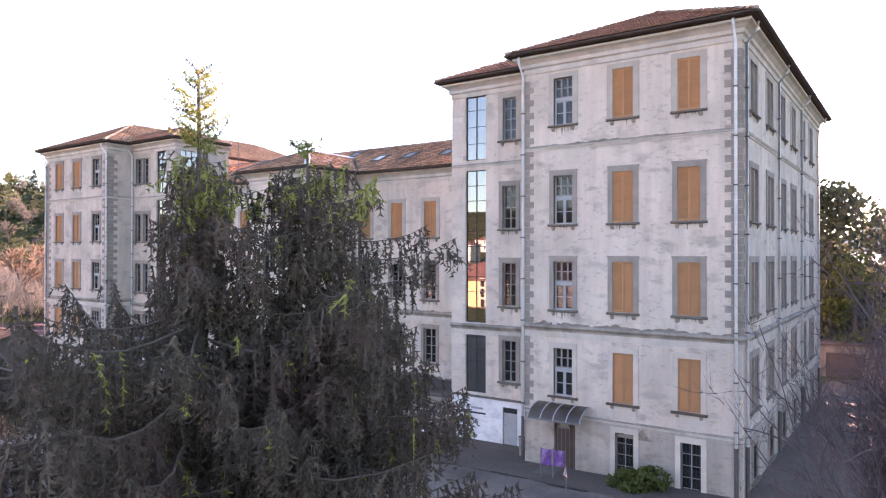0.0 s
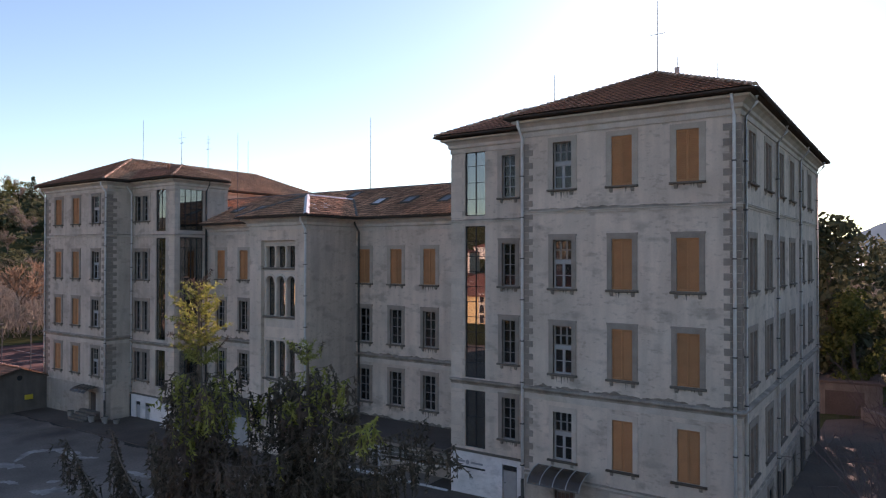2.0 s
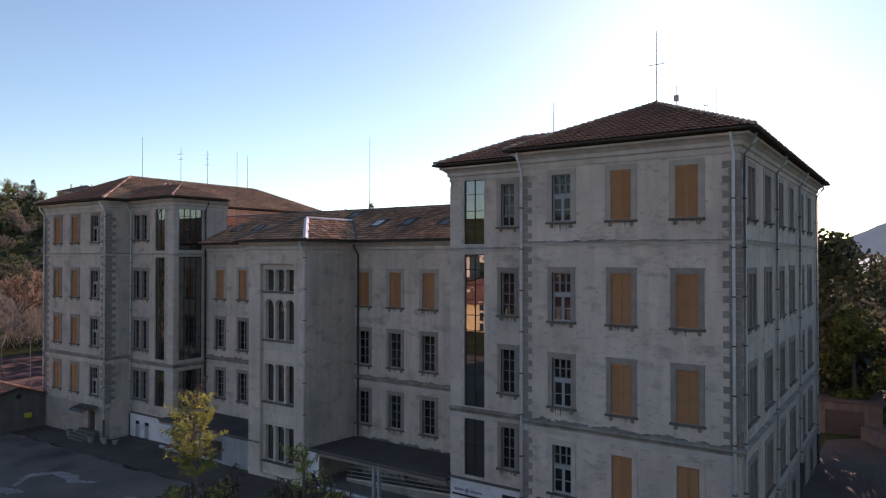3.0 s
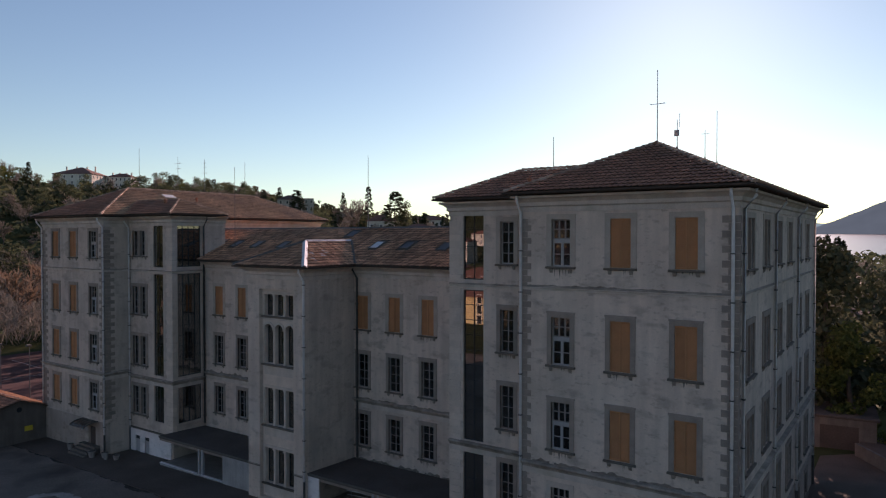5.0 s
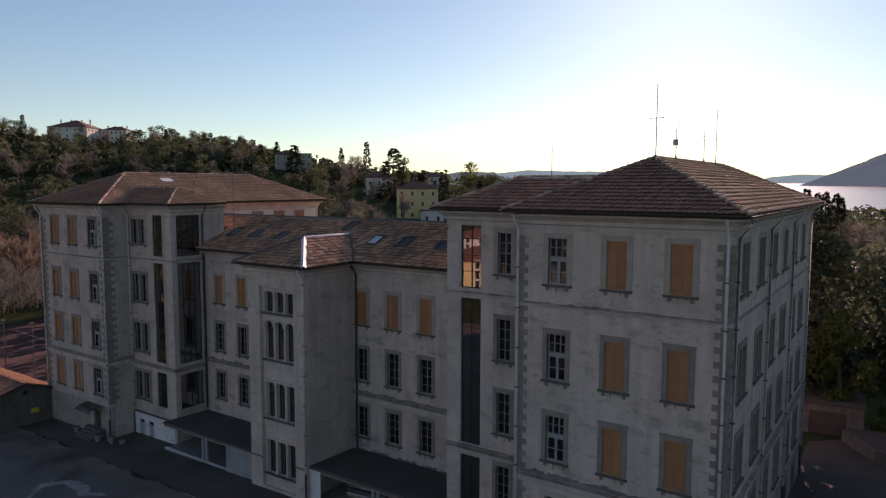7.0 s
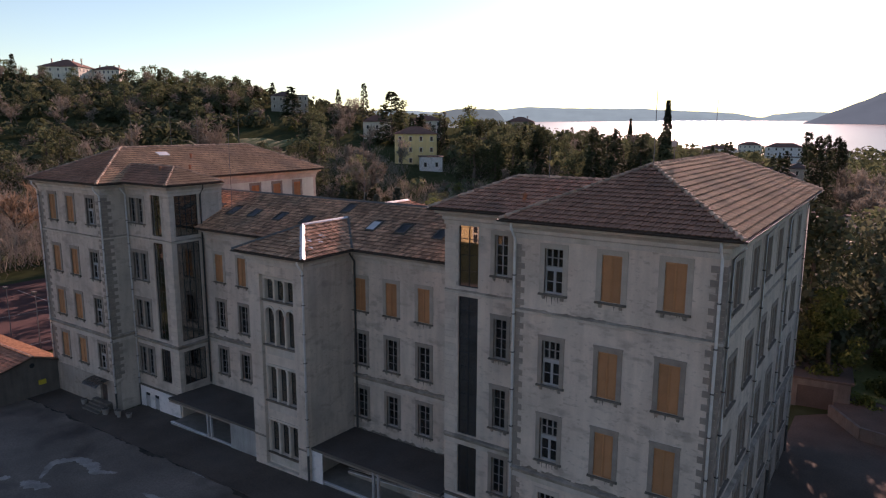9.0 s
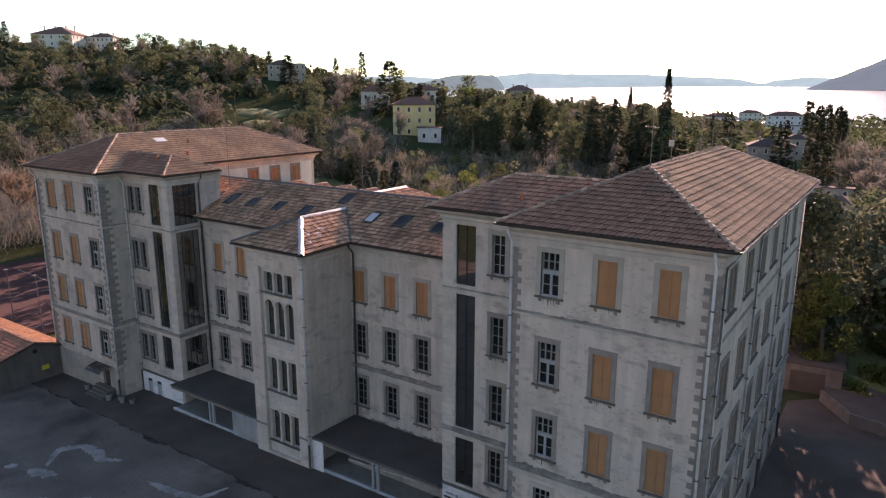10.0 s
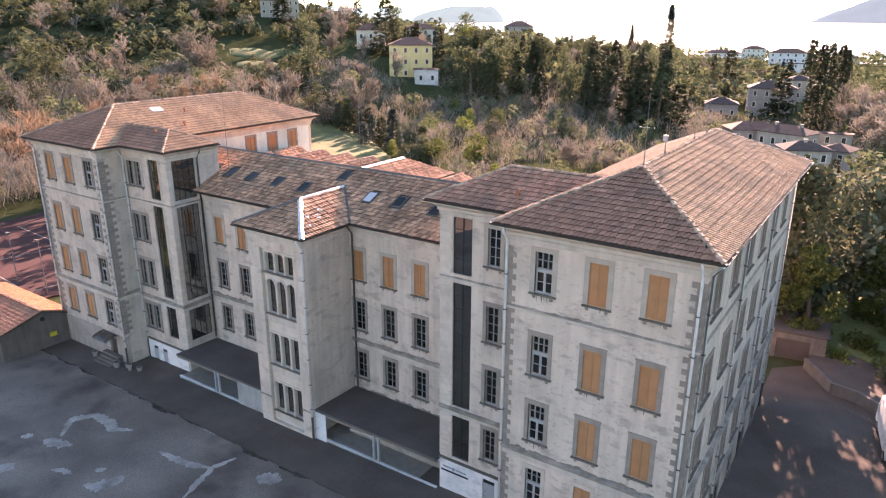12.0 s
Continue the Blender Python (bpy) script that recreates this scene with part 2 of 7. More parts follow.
# ---- mesh helpers ----
class Shape:
    """Gathers vertices and faces for one mesh."""

    def __init__(self):
        self.v, self.f = [], []

    def face(self, *pts):
        k = len(self.v)
        self.v += [tuple(p) for p in pts]
        self.f.append(tuple(range(k, k + len(pts))))
        return self

    def box(self, x0, x1, y0, y1, z0, z1, m=None):
        k = len(self.v)
        p = [(x, y, z) for z in (z0, z1) for y in (y0, y1) for x in (x0, x1)]
        if m is not None:
            p = [tuple(m @ Vector(q)) for q in p]
        self.v += p
        self.f += [tuple(k + i for i in q) for q in ((0, 2, 3, 1), (4, 5, 7, 6), (0, 1, 5, 4), (2, 6, 7, 3), (0, 4, 6, 2), (1, 3, 7, 5))]
        return self

    def prism(self, outline, a, b):
        """outline: points (p, q); a, b: functions that place (p, q) at the two ends."""
        k, n = len(self.v), len(outline)
        self.v += [tuple(a(*o)) for o in outline] + [tuple(b(*o)) for o in outline]
        self.f += [(k + i, k + (i + 1) % n, k + n + (i + 1) % n, k + n + i) for i in range(n)]
        self.f += [tuple(k + i for i in range(n))[::-1], tuple(k + n + i for i in range(n))]
        return self

    def tube(self, path, radii, sides=6, cap=True):
        """A tapered tube along a path of points."""
        rings = []
        path = [Vector(p) for p in path]
        for i, p in enumerate(path):
            d = (path[min(i + 1, len(path) - 1)] - path[max(i - 1, 0)])
            d = d.normalized() if d.length > 1e-9 else Vector((0, 0, 1))
            s = d.cross(Vector((0, 0, 1)) if abs(d.z) < 0.9 else Vector((1, 0, 0))).normalized()
            u = s.cross(d)
            r = radii[i] if hasattr(radii, "__len__") else radii
            k = len(self.v)
            self.v += [tuple(p + (s * math.cos(2 * math.pi * j / sides) + u * math.sin(2 * math.pi * j / sides)) * r) for j in range(sides)]
            rings.append(k)
        for a, b in zip(rings, rings[1:]):
            self.f += [(a + j, a + (j + 1) % sides, b + (j + 1) % sides, b + j) for j in range(sides)]
        if cap:
            self.f += [tuple(rings[0] + j for j in range(sides)), tuple(rings[-1] + j for j in range(sides))]
        return self

    def mesh(self, name):
        me = bpy.data.meshes.new(name)
        me.from_pydata(self.v, [], self.f)
        me.update()
        return me


def recalc(me):
    bm = bmesh.new()
    bm.from_mesh(me)
    bmesh.ops.recalc_face_normals(bm, faces=bm.faces)
    bm.to_mesh(me)
    bm.free()
    return me


def part(name, shape, mat, parent=None, label="", at=None, smooth=False):
    me = shape if isinstance(shape, bpy.types.Mesh) else shape.mesh(name)
    if not isinstance(shape, bpy.types.Mesh):
        recalc(me) if len(me.polygons) < 60000 else None
        me.materials.append(mat)
        if smooth:
            me.polygons.foreach_set("use_smooth", [True] * len(me.polygons))
    ob = new(name, me)
    if at is not None:
        ob.matrix_basis = at
    ob.parent = parent
    if label:
        ob["label"] = label
    return ob


def thing(name, label, category, group="", at=None, kind=""):
    ob = new(name)
    if at is not None:
        ob.matrix_basis = at
    return tagged(ob, label, category, group, kind)


def ground_z(x, y):
    """Height of the land: a gently sloping yard, a wooded hill to the west, low land down to the lake."""
    near = 1.1 + 0.0135 * (min(max(x, -75), 20) + 10)
    d = math.hypot(max(-116 - x, 0, x - 12) / 1.0, max(y - 62, 0, -30 - y))
    k = min(max((d - 8) / 130, 0), 1)
    k = k * k * (3 - 2 * k)
    far = -7 + 66 * math.exp(-((x + 575) / 240) ** 2 * 0.8 - ((y - 290) / (300 if y < 290 else 175)) ** 2 * 0.7)
    far += 14 * math.exp(-((x + 200) / (130 if x < -200 else 75)) ** 2 - ((y - 300) / 120) ** 2)
    far += 9 * math.exp(-((x + 345) / 62) ** 2 - ((y - 300) / 80) ** 2)
    far += 9 * math.exp(-((x + 150) / (120 if x < -150 else 65)) ** 2 - ((y - 440) / 140) ** 2)
    far += 2.0 * noise.noise(Vector((x / 90, y / 90, 3.1))) + 3 * noise.noise(Vector((x / 210, y / 210, 7.7)))
    t = min(max((-y - 70) / 620, 0), 1)
    far += 70 * t * t * (3 - 2 * t)
    s = min(max((y - 740 + 0.45 * min(x, 0)) / 320, 0), 1)
    far -= 22 * s * s * (3 - 2 * s)
    return near * (1 - k) + far * k


# ---- ground ----
def ground_sheet():
    a = np.concatenate([np.arange(0, 120, 5), np.geomspace(120, 4700, 46)])
    xs = np.unique(np.concatenate([-a, a[a < 3000], [4700]])) - 20
    ys = np.unique(np.concatenate([-a, a])) + 30
    s = Shape()
    s.v = [(float(x), float(y), ground_z(float(x), float(y))) for y in ys for x in xs]
    w = len(xs)
    s.f = [(j * w + i, j * w + i + 1, (j + 1) * w + i + 1, (j + 1) * w + i) for j in range(len(ys) - 1) for i in range(w - 1)]
    return part("ground", s, MEADOW, smooth=True)


tagged(ground_sheet(), "winter brown meadow and woodland ground sloping to a lake", "ground", kind="structure")


def strip(name, outline, mat, lift, label, category):
    """A flat area on the yard, with a small thickness, following the slope."""
    s = Shape()
    top = [(x, y, ground_z(x, y) + lift) for x, y in outline]
    s.face(*top)
    n = len(top)
    for i in range(n):
        p, q = top[i], top[(i + 1) % n]
        s.face(p, q, (q[0], q[1], q[2] - lift - 0.05), (p[0], p[1], p[2] - lift - 0.05))
    return tagged(part(name, s, mat), label, category, kind="structure")


strip("road", [(-68, -25), (10, -25), (10, 28.8), (-68, 28.8)], ASPHALT, 0.02, "worn grey asphalt yard in front of the building", "yard")
# Unseen pale strip, added to throw warm sunlight back at the facade.
strip("pavement", [(-160, -62), (60, -62), (60, -34), (-160, -34)], CONCRETE, 0.02, "pale ground strip added out of view to bounce sunlight onto the facade", "road")
# The darker asphalt puts the shade of the trees into the colour here.
strip("pavement", [(-5.9, 28.8), (12, 28.8), (12, 60), (-3.6, 62), (-5.9, 60)], ASPHALT_DARK, 0.03, "asphalt side yard, its colour darkened for tree shade", "yard")
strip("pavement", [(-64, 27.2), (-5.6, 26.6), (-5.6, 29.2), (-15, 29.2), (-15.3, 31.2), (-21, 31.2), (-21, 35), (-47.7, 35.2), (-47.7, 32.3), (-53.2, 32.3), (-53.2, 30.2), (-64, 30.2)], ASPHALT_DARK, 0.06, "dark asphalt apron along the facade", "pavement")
strip("tennis_court", [(-112, 33.5), (-76, 30.5), (-74, 50), (-112, 53)], CLAY, 0.12, "red clay tennis court with white lines", "court")


# ---- the building ----
building = thing("school_building", "four-storey grey plastered building with ochre shutters and hipped clay-tile roofs", "building")


def facade(name, place, u0, u1, z0, z1, openings, mat, deep=0.34, parent=building, label=""):
    """A wall with real openings. place(u, d, z): a point at u along it, d into it, z up. openings: (u0, u1, z0, z1)."""
    us = sorted({u0, u1, *[o[0] for o in openings], *[o[1] for o in openings]})
    zs = sorted({z0, z1, *[o[2] for o in openings], *[o[3] for o in openings]})
    s = Shape()
    solid = {}
    for i in range(len(us) - 1):
        for j in range(len(zs) - 1):
            c, d = (us[i] + us[i + 1]) / 2, (zs[j] + zs[j + 1]) / 2
            solid[i, j] = not any(o[0] < c < o[1] and o[2] < d < o[3] for o in openings)
    for (i, j), full in solid.items():
        a, b, c, d = us[i], us[i + 1], zs[j], zs[j + 1]
        if full:
            s.face(place(a, 0, c), place(b, 0, c), place(b, 0, d), place(a, 0, d))
            s.face(place(a, deep, c), place(b, deep, c), place(b, deep, d), place(a, deep, d))
            for k, p, q in (((i - 1, j), (a, c), (a, d)), ((i + 1, j), (b, c), (b, d)), ((i, j - 1), (a, c), (b, c)), ((i, j + 1), (a, d), (b, d))):
                if not solid.get(k, False):
                    s.face(place(p[0], 0, p[1]), place(q[0], 0, q[1]), place(q[0], deep, q[1]), place(p[0], deep, p[1]))
    return part(name, s, mat, parent, label)


def south(y):
    return lambda u, d, z: (u, y + d, z)


def east(x):
    return lambda u, d, z: (x - d, u, z)


def west(x):
    return lambda u, d, z: (x + d, u, z)


def north(y):
    return lambda u, d, z: (u, y - d, z)


SOUTH, EAST = 0.0, 90.0


def surround(w, h, band=0.22, head=0.24, out=0.05, eared=True):
    """A stone surround round an opening w wide and h high whose foot is at z 0, in a wall facing -y."""
    e, t = w / 2 + band, h + head
    if not eared:
        return Shape().prism([(-e, 0), (-w / 2, 0), (-w / 2, h), (w / 2, h), (w / 2, 0), (e, 0), (e, t), (-e, t)], lambda u, v: (u, -out, v), lambda u, v: (u, 0.1, v))
    return Shape().prism([(-e, 0), (-w / 2, 0), (-w / 2, h), (w / 2, h), (w / 2, 0), (e, 0), (e, t - 0.08), (e + 0.03, t - 0.06), (e + 0.03, t + 0.02), (-e - 0.03, t + 0.02), (-e - 0.03, t - 0.06), (-e, t - 0.08)], lambda u, v: (u, -out, v), lambda u, v: (u, 0.1, v))


def sill_shape(w, band=0.2):
    s = Shape()
    e = w / 2 + band + 0.07
    return s.prism([(0.12, -0.001), (-0.13, -0.012), (-0.14, -0.03), (-0.14, -0.085), (-0.09, -0.11), (0.12, -0.11)], lambda u, v: (-e, u, v), lambda u, v: (e, u, v))


def bracket_shape():
    return Shape().prism([(0.0, -0.112), (-0.09, -0.112), (-0.08, -0.2), (0.0, -0.3)], lambda u, v: (-0.07, u, v), lambda u, v: (0.07, u, v))


DRIPS = []


def drip_stain(win, w, seed):
    """Dark runs of dirt below a sill."""
    r = random.Random(seed)
    if len(DRIPS) < 6:
        s = Shape()
        edge, x = [(0.64, -0.005, -0.108), (-0.64, -0.005, -0.108), (-0.64, -0.005, -0.118)], -0.6
        while x < 0.56:
            b, l = r.uniform(0.015, 0.05), r.uniform(0.05, 0.42) * r.random()
            edge += [(x, -0.005, -0.12), (x + b * 0.6, -0.005, -0.12 - l * 0.6), (x + b, -0.005, -0.12 - l), (x + b * 1.5, -0.005, -0.12 - l * 0.5), (x + b * 2, -0.005, -0.12)]
            x += b * 2 + r.uniform(0.02, 0.22)
        s.face(*edge, (0.64, -0.005, -0.118))
        me = s.mesh("drip_stain")
        me.materials.append(DRIP)
        DRIPS.append(me)
    ob = part("drip_stain", DRIPS[seed % len(DRIPS)], DRIP, win)
    ob.scale = (w / 0.98 * (1 if seed % 2 else -1), 1, 0.7 + 0.6 * r.random())


def louvre_leaf(x0, x1, h):
    """A louvred leaf: one body whose front steps in slanting slats."""
    n = int(h / 0.075)
    front = []
    for i in range(n):
        z = 0.02 + i * (h - 0.03) / n
        front += [(0.024, z), (0.06, z + (h - 0.03) / n * 0.94)]
    return Shape().prism([(0.085, 0.02), *front, (0.085, h - 0.01)], lambda u, v: (x0 + 0.045, u, v), lambda u, v: (x1 - 0.045, u, v))


def leaf_frame(x0, x1, h):
    """The flat border of a leaf, as one ring."""
    s = Shape()
    o, i = [(x0, 0.01), (x1, 0.01), (x1, h - 0.004), (x0, h - 0.004)], [(x0 + 0.05, 0.09), (x1 - 0.05, 0.09), (x1 - 0.05, h - 0.09), (x0 + 0.05, h - 0.09)]
    s.v = [(u, y, v) for y in (0.018, 0.088) for ring in (o, i) for u, v in ring]
    for k in range(4):
        j = (k + 1) % 4
        s.f += [(k, j, 4 + j, 4 + k), (8 + k, 12 + k, 12 + j, 8 + j), (k, 8 + k, 8 + j, j), (4 + k, 4 + j, 12 + j, 12 + k)]
    return s


def bar_grid(x0, x1, z0, z1, cols, rows, t=0.035, y0=0.16, y1=0.21, edge=0.055):
    s = Shape()
    s.box(x0, x0 + edge, y0, y1, z0, z1)
    s.box(x1 - edge, x1, y0, y1, z0, z1)
    s.box(x0 + edge, x1 - edge, y0, y1, z0, z0 + edge)
    s.box(x0 + edge, x1 - edge, y0, y1, z1 - edge, z1)
    for i in range(1, cols):
        x = x0 + (x1 - x0) * i / cols
        s.box(x - t / 2 - 0.012, x + t / 2 + 0.012, y0 - 0.004, y1 - 0.004, z0 + edge, z1 - edge)
    for j in range(1, rows):
        z = z0 + (z1 - z0) * j / rows
        s.box(x0 + edge, x1 - edge, y0 + 0.006, y1 - 0.01, z - t / 2, z + t / 2)
    return s


def pane_shape(x0, x1, z0, z1, y=0.185):
    return Shape().box(x0 + 0.01, x1 - 0.01, y, y + 0.006, z0 + 0.01, z1 - 0.01)


WINDOWS = {}


def window(kind, w, h, m, style="eared", label=""):
    """A window of the building with its surround, sill and leaves; the first of each kind is built, the others are copies."""
    key = (kind, round(w, 2), round(h, 2), style)
    if key in WINDOWS:
        return copy_thing(WINDOWS[key], m)
    stone = ASHLAR if style == "pale" else STONE_PALE if style == "plain" else STONE
    win = part("window", surround(w, h, band=0.26 if style == "plain" else 0.22, out=0.035 if style == "plain" else 0.05, eared=style == "eared"), stone, building, label, at=m)
    part("sill", sill_shape(w), MOSSY if style == "pale" else STONE_DARK, win)
    if style == "pale" and kind != "barred":
        part("apron", Shape().box(-w / 2 - 0.12, w / 2 + 0.12, -0.03, 0.01, -0.78, -0.112), ASHLAR, win)
    for k in (-1, 1):
        part("bracket", bracket_shape(), STONE, win, at=pose(k * (w / 2 + 0.02), 0, 0))
    if kind == "shutter":
        for a, b in ((-w / 2 + 0.005, -0.006), (0.006, w / 2 - 0.005)):
            part("shutter", louvre_leaf(a, b, h), SHUTTER, win, "closed ochre louvred shutter leaf")
            part("shutter_frame", leaf_frame(a, b, h), SHUTTER, win)
    elif kind == "wide_shutter":
        for i in range(4):
            a = -w / 2 + i * w / 4
            part("shutter", louvre_leaf(a + 0.006, a + w / 4 - 0.006, h), SHUTTER, win, "closed ochre louvred shutter leaf", at=pose(0, 0.09, 0))
            part("shutter_frame", leaf_frame(a + 0.006, a + w / 4 - 0.006, h), SHUTTER, win, at=pose(0, 0.09, 0))
        part("mullion", Shape().box(-0.07, 0.07, -0.03, 0.108, 0, h), STONE, win)
        for a in (-w / 2, w / 2 - 0.06):
            part("jamb_board", Shape().box(a, a + 0.06, 0.03, 0.1, 0.01, h - 0.01), OLD_FRAME, win)
    elif kind == "double":
        part("mullion", Shape().box(-0.13, 0.13, -0.03, 0.2, 0, h), STONE, win)
        for a, b in ((-w / 2, -0.13), (0.13, w / 2)):
            part("frame", bar_grid(a, b, 0, h, 2, 4), SASH_FRAME, win)
            part("roller_blind", Shape().box(a + 0.06, b - 0.06, 0.2, 0.215, h * 0.74, h - 0.06), SASH_FRAME, win) if style == "plain" else None
    else:
        if kind == "casement":
            cut = h * 0.52
            part("frame", bar_grid(-w / 2, w / 2, cut + 0.13, h, 3, 2, t=0.05), OLD_FRAME, win)
            part("transom", Shape().box(-w / 2, w / 2, 0.13, 0.22, cut, cut + 0.128), WHITE_FRAME, win)
            part("casement", bar_grid(-w / 2, -0.005, 0, cut - 0.002, 1, 2, edge=0.06), WHITE_FRAME, win)
            part("casement", bar_grid(0.005, w / 2, 0, cut - 0.002, 1, 2, edge=0.06), WHITE_FRAME, win)
        elif kind == "barred":
            part("frame", bar_grid(-w / 2, w / 2, 0, h, 2, 4), WHITE_FRAME, win)
            for i in range(6):
                x = -w / 2 + 0.08 + i * (w - 0.16) / 5
                part("iron_bar", Shape().box(x - 0.012, x + 0.012, 0.03, 0.055, 0, h), DARK_METAL, win)
            part("panel", Shape().box(-w / 2 + 0.06, w / 2 - 0.06, 0.222, 0.24, 0.05, h * 0.42), WHITE_WALL, win)
        else:
            part("frame", bar_grid(-w / 2, w / 2, 0, h, 2, 4), SASH_FRAME if kind == "sash" else WHITE_FRAME, win)
            if kind == "blind":
                part("roller_blind", Shape().box(-w / 2 + 0.05, w / 2 - 0.05, 0.20, 0.215, h * 0.72, h - 0.05), WHITE_WALL, win)
    if "shutter" not in kind:
        part("pane", pane_shape(-w / 2, w / 2, 0, h), GLASS, win)
    WINDOWS[key] = win
    return win


drip_later = []


def grime_band(x0, x1, y, z, height, seed, gaps=0.3):
    """Moss and soot with a ragged upper edge along a ledge on a wall facing -y."""
    r = random.Random(seed)
    x = x0
    while x < x1:
        run = min(r.uniform(0.5, 2.2), x1 - x)
        if r.random() > gaps and run > 0.2:
            n = max(4, int(run / 0.09))
            top = [(x + run * i / n, y - 0.004, z + height * (0.25 + 0.75 * abs(noise.noise(Vector(((x + run * i / n) * 1.7, seed, 0)))) * 1.6) * math.sin(math.pi * (0.06 + 0.88 * i / n)) ** 0.5 * r.uniform(0.8, 1.1)) for i in range(n + 1)]
            part("grime", Shape().face((x, y - 0.004, z), (x + run, y - 0.004, z), *top[::-1]), GRIME, building, "dark moss and soot along a ledge")
        x += run + r.uniform(0.0, 0.5)


def set_windows(place_m, rows, cols, w, style="eared"):
    """rows: (sill z, head z); cols: (u, kind). Returns the openings."""
    holes = []
    for z0, z1 in rows:
        for u, kind in cols:
            made = window(kind, w, z1 - z0, place_m(u, z0), style)
            drip_later.append((made, w))
            holes.append((u - w / 2, u + w / 2, z0, z1))
    return holes


def on_south(y):
    return lambda u, z: pose(u, y, z)


def on_east(x):
    return lambda u, z: pose(x, u, z, 0, 0, 90)


def moulding(name, profile, corners, mat, parent=building, closed=False):
    """A moulding along corner points (x, y), outward to the right of the way. profile: (outward, z)."""
    s = Shape()
    pts = [Vector((x, y, 0)) for x, y in corners]
    n = len(pts)
    rings = []
    for i, p in enumerate(pts):
        d0 = (p - pts[i - 1]).normalized() if i or closed else (pts[1] - p).normalized()
        d1 = (pts[(i + 1) % n] - p).normalized() if i < n - 1 or closed else d0
        n0, n1 = Vector((d0.y, -d0.x, 0)), Vector((d1.y, -d1.x, 0))
        m = (n0 + n1) / max(0.3, 1 + n0.dot(n1))
        rings.append([p + m * o + Vector((0, 0, z)) for o, z in profile])
    for i in range(n if closed else n - 1):
        a, b = rings[i], rings[(i + 1) % n]
        for j in range(len(profile)):
            k = (j + 1) % len(profile)
            s.face(a[j], b[j], b[k], a[k])
    if not closed:
        s.face(*rings[0]), s.face(*rings[-1])
    return part(name, s, mat, parent)


def eave_cornice(z, corners, parent=building):
    """The stepped cornice under an eave, whose soffit is at z."""
    moulding("cornice", [(0.0, z - 0.75), (0.05, z - 0.75), (0.05, z - 0.52), (0.14, z - 0.46), (0.14, z - 0.3), (0.3, z - 0.16), (0.45, z - 0.1), (0.45, z), (0.0, z)], corners, CORNICE, parent)


def string_course(z, corners, mat=CORNICE, h=0.2, out=0.09):
    moulding("string_course", [(0.0, z - h / 2), (out * 0.45, z - h / 2), (out * 0.45, z - h * 0.15), (out, z), (out, z + h * 0.2), (0.0, z + h * 0.2)], corners, mat)
    moulding("drip_edge", [(0.0, z + h * 0.2), (out + 0.01, z + h * 0.2), (out + 0.01, z + h * 0.34), (0.0, z + h * 0.62)], corners, CORNICE_DARK)


def storey_cornice(z, corners):
    moulding("storey_cornice", [(0.0, z - 0.22), (0.06, z - 0.22), (0.08, z - 0.12), (0.19, z - 0.05), (0.22, z), (0.2, z + 0.05), (0.0, z + 0.09)], corners, CORNICE_DARK)
    moulding("fascia", [(0.0, z - 0.5), (0.035, z - 0.5), (0.035, z - 0.22), (0.0, z - 0.22)], corners, CORNICE)


def quoins(x, y, z0, z1, way, mat=STONE, pitch=0.6, long=0.78, short=0.46, back=0.45):
    """Corner stones at (x, y) on a wall facing -y; way: +1 when the wall goes towards +x."""
    n = int((z1 - z0) / (pitch / 2))
    for i in range(n):
        w = long if i % 2 else short
        a = z0 + i * pitch / 2
        s = Shape()
        xa, xb = sorted((x - way * 0.02, x + way * w))
        s.box(xa, xb, y - 0.025, y + (back if i % 2 else back * 0.6), a + 0.008, a + pitch / 2 - 0.008)
        part("quoin", s, mat, building)


def downpipe(x, y, z0, z1, ndir=(0, -1), mat=None, eave=0.55, shoe=2.0):
    """A downpipe with a swan neck from the gutter, brackets and a dark iron foot."""
    dx, dy = ndir
    p = part("downpipe", Shape().tube([(x + dx * eave, y + dy * eave, z1 + 0.45), (x + dx * eave, y + dy * eave, z1 + 0.2), (x + dx * 0.12, y + dy * 0.12, z1 - 0.35), (x + dx * 0.12, y + dy * 0.12, z0 + shoe)], 0.068, 8), mat or PIPE_MAT, building, smooth=True)
    if shoe:
        part("iron_shoe", Shape().tube([(x + dx * 0.12, y + dy * 0.12, z0 + shoe), (x + dx * 0.12, y + dy * 0.12, z0)], 0.08, 8), PIPE_DARK, p)
    z = z0 + shoe + 0.6
    while z < z1 - 0.6:
        part("bracket", Shape().box(x + dx * 0.12 - 0.085, x + dx * 0.12 + 0.085, y + dy * 0.12 - 0.085, y + dy * 0.12 + 0.085, z, z + 0.05), PIPE_DARK, p)
        z += 1.95


# right block
RX0, RX1, RY0, RY1 = -15.35, -5.75, 28.9, 53.2
EAVE = 20.05
ROWS_R = [(16.78, 18.94), (12.22, 14.44), (8.3, 10.5), (4.35, 6.54)]
COLS_R = [(-13.4, "casement"), (-10.58, "shutter"), (-7.78, "shutter")]
holes = set_windows(on_south(RY0), ROWS_R[:1], COLS_R, 0.92, "plain")
holes += set_windows(on_south(RY0), ROWS_R[1:3], COLS_R, 0.92)
holes += set_windows(on_south(RY0), ROWS_R[3:], COLS_R, 0.92, "pale")
for u in (-10.51, -7.72):
    window("barred", 0.82, 1.93, pose(u, RY0 - 0.03, 1.16), "pale")
holes_base = [(u - 0.41, u + 0.41, 1.16, 3.09) for u in (-10.51, -7.72)] + [(-13.85, -12.8, 1.0, 3.1)]
facade("wall", south(RY0), RX0, RX1, 3.5, EAVE, holes, PLASTER)
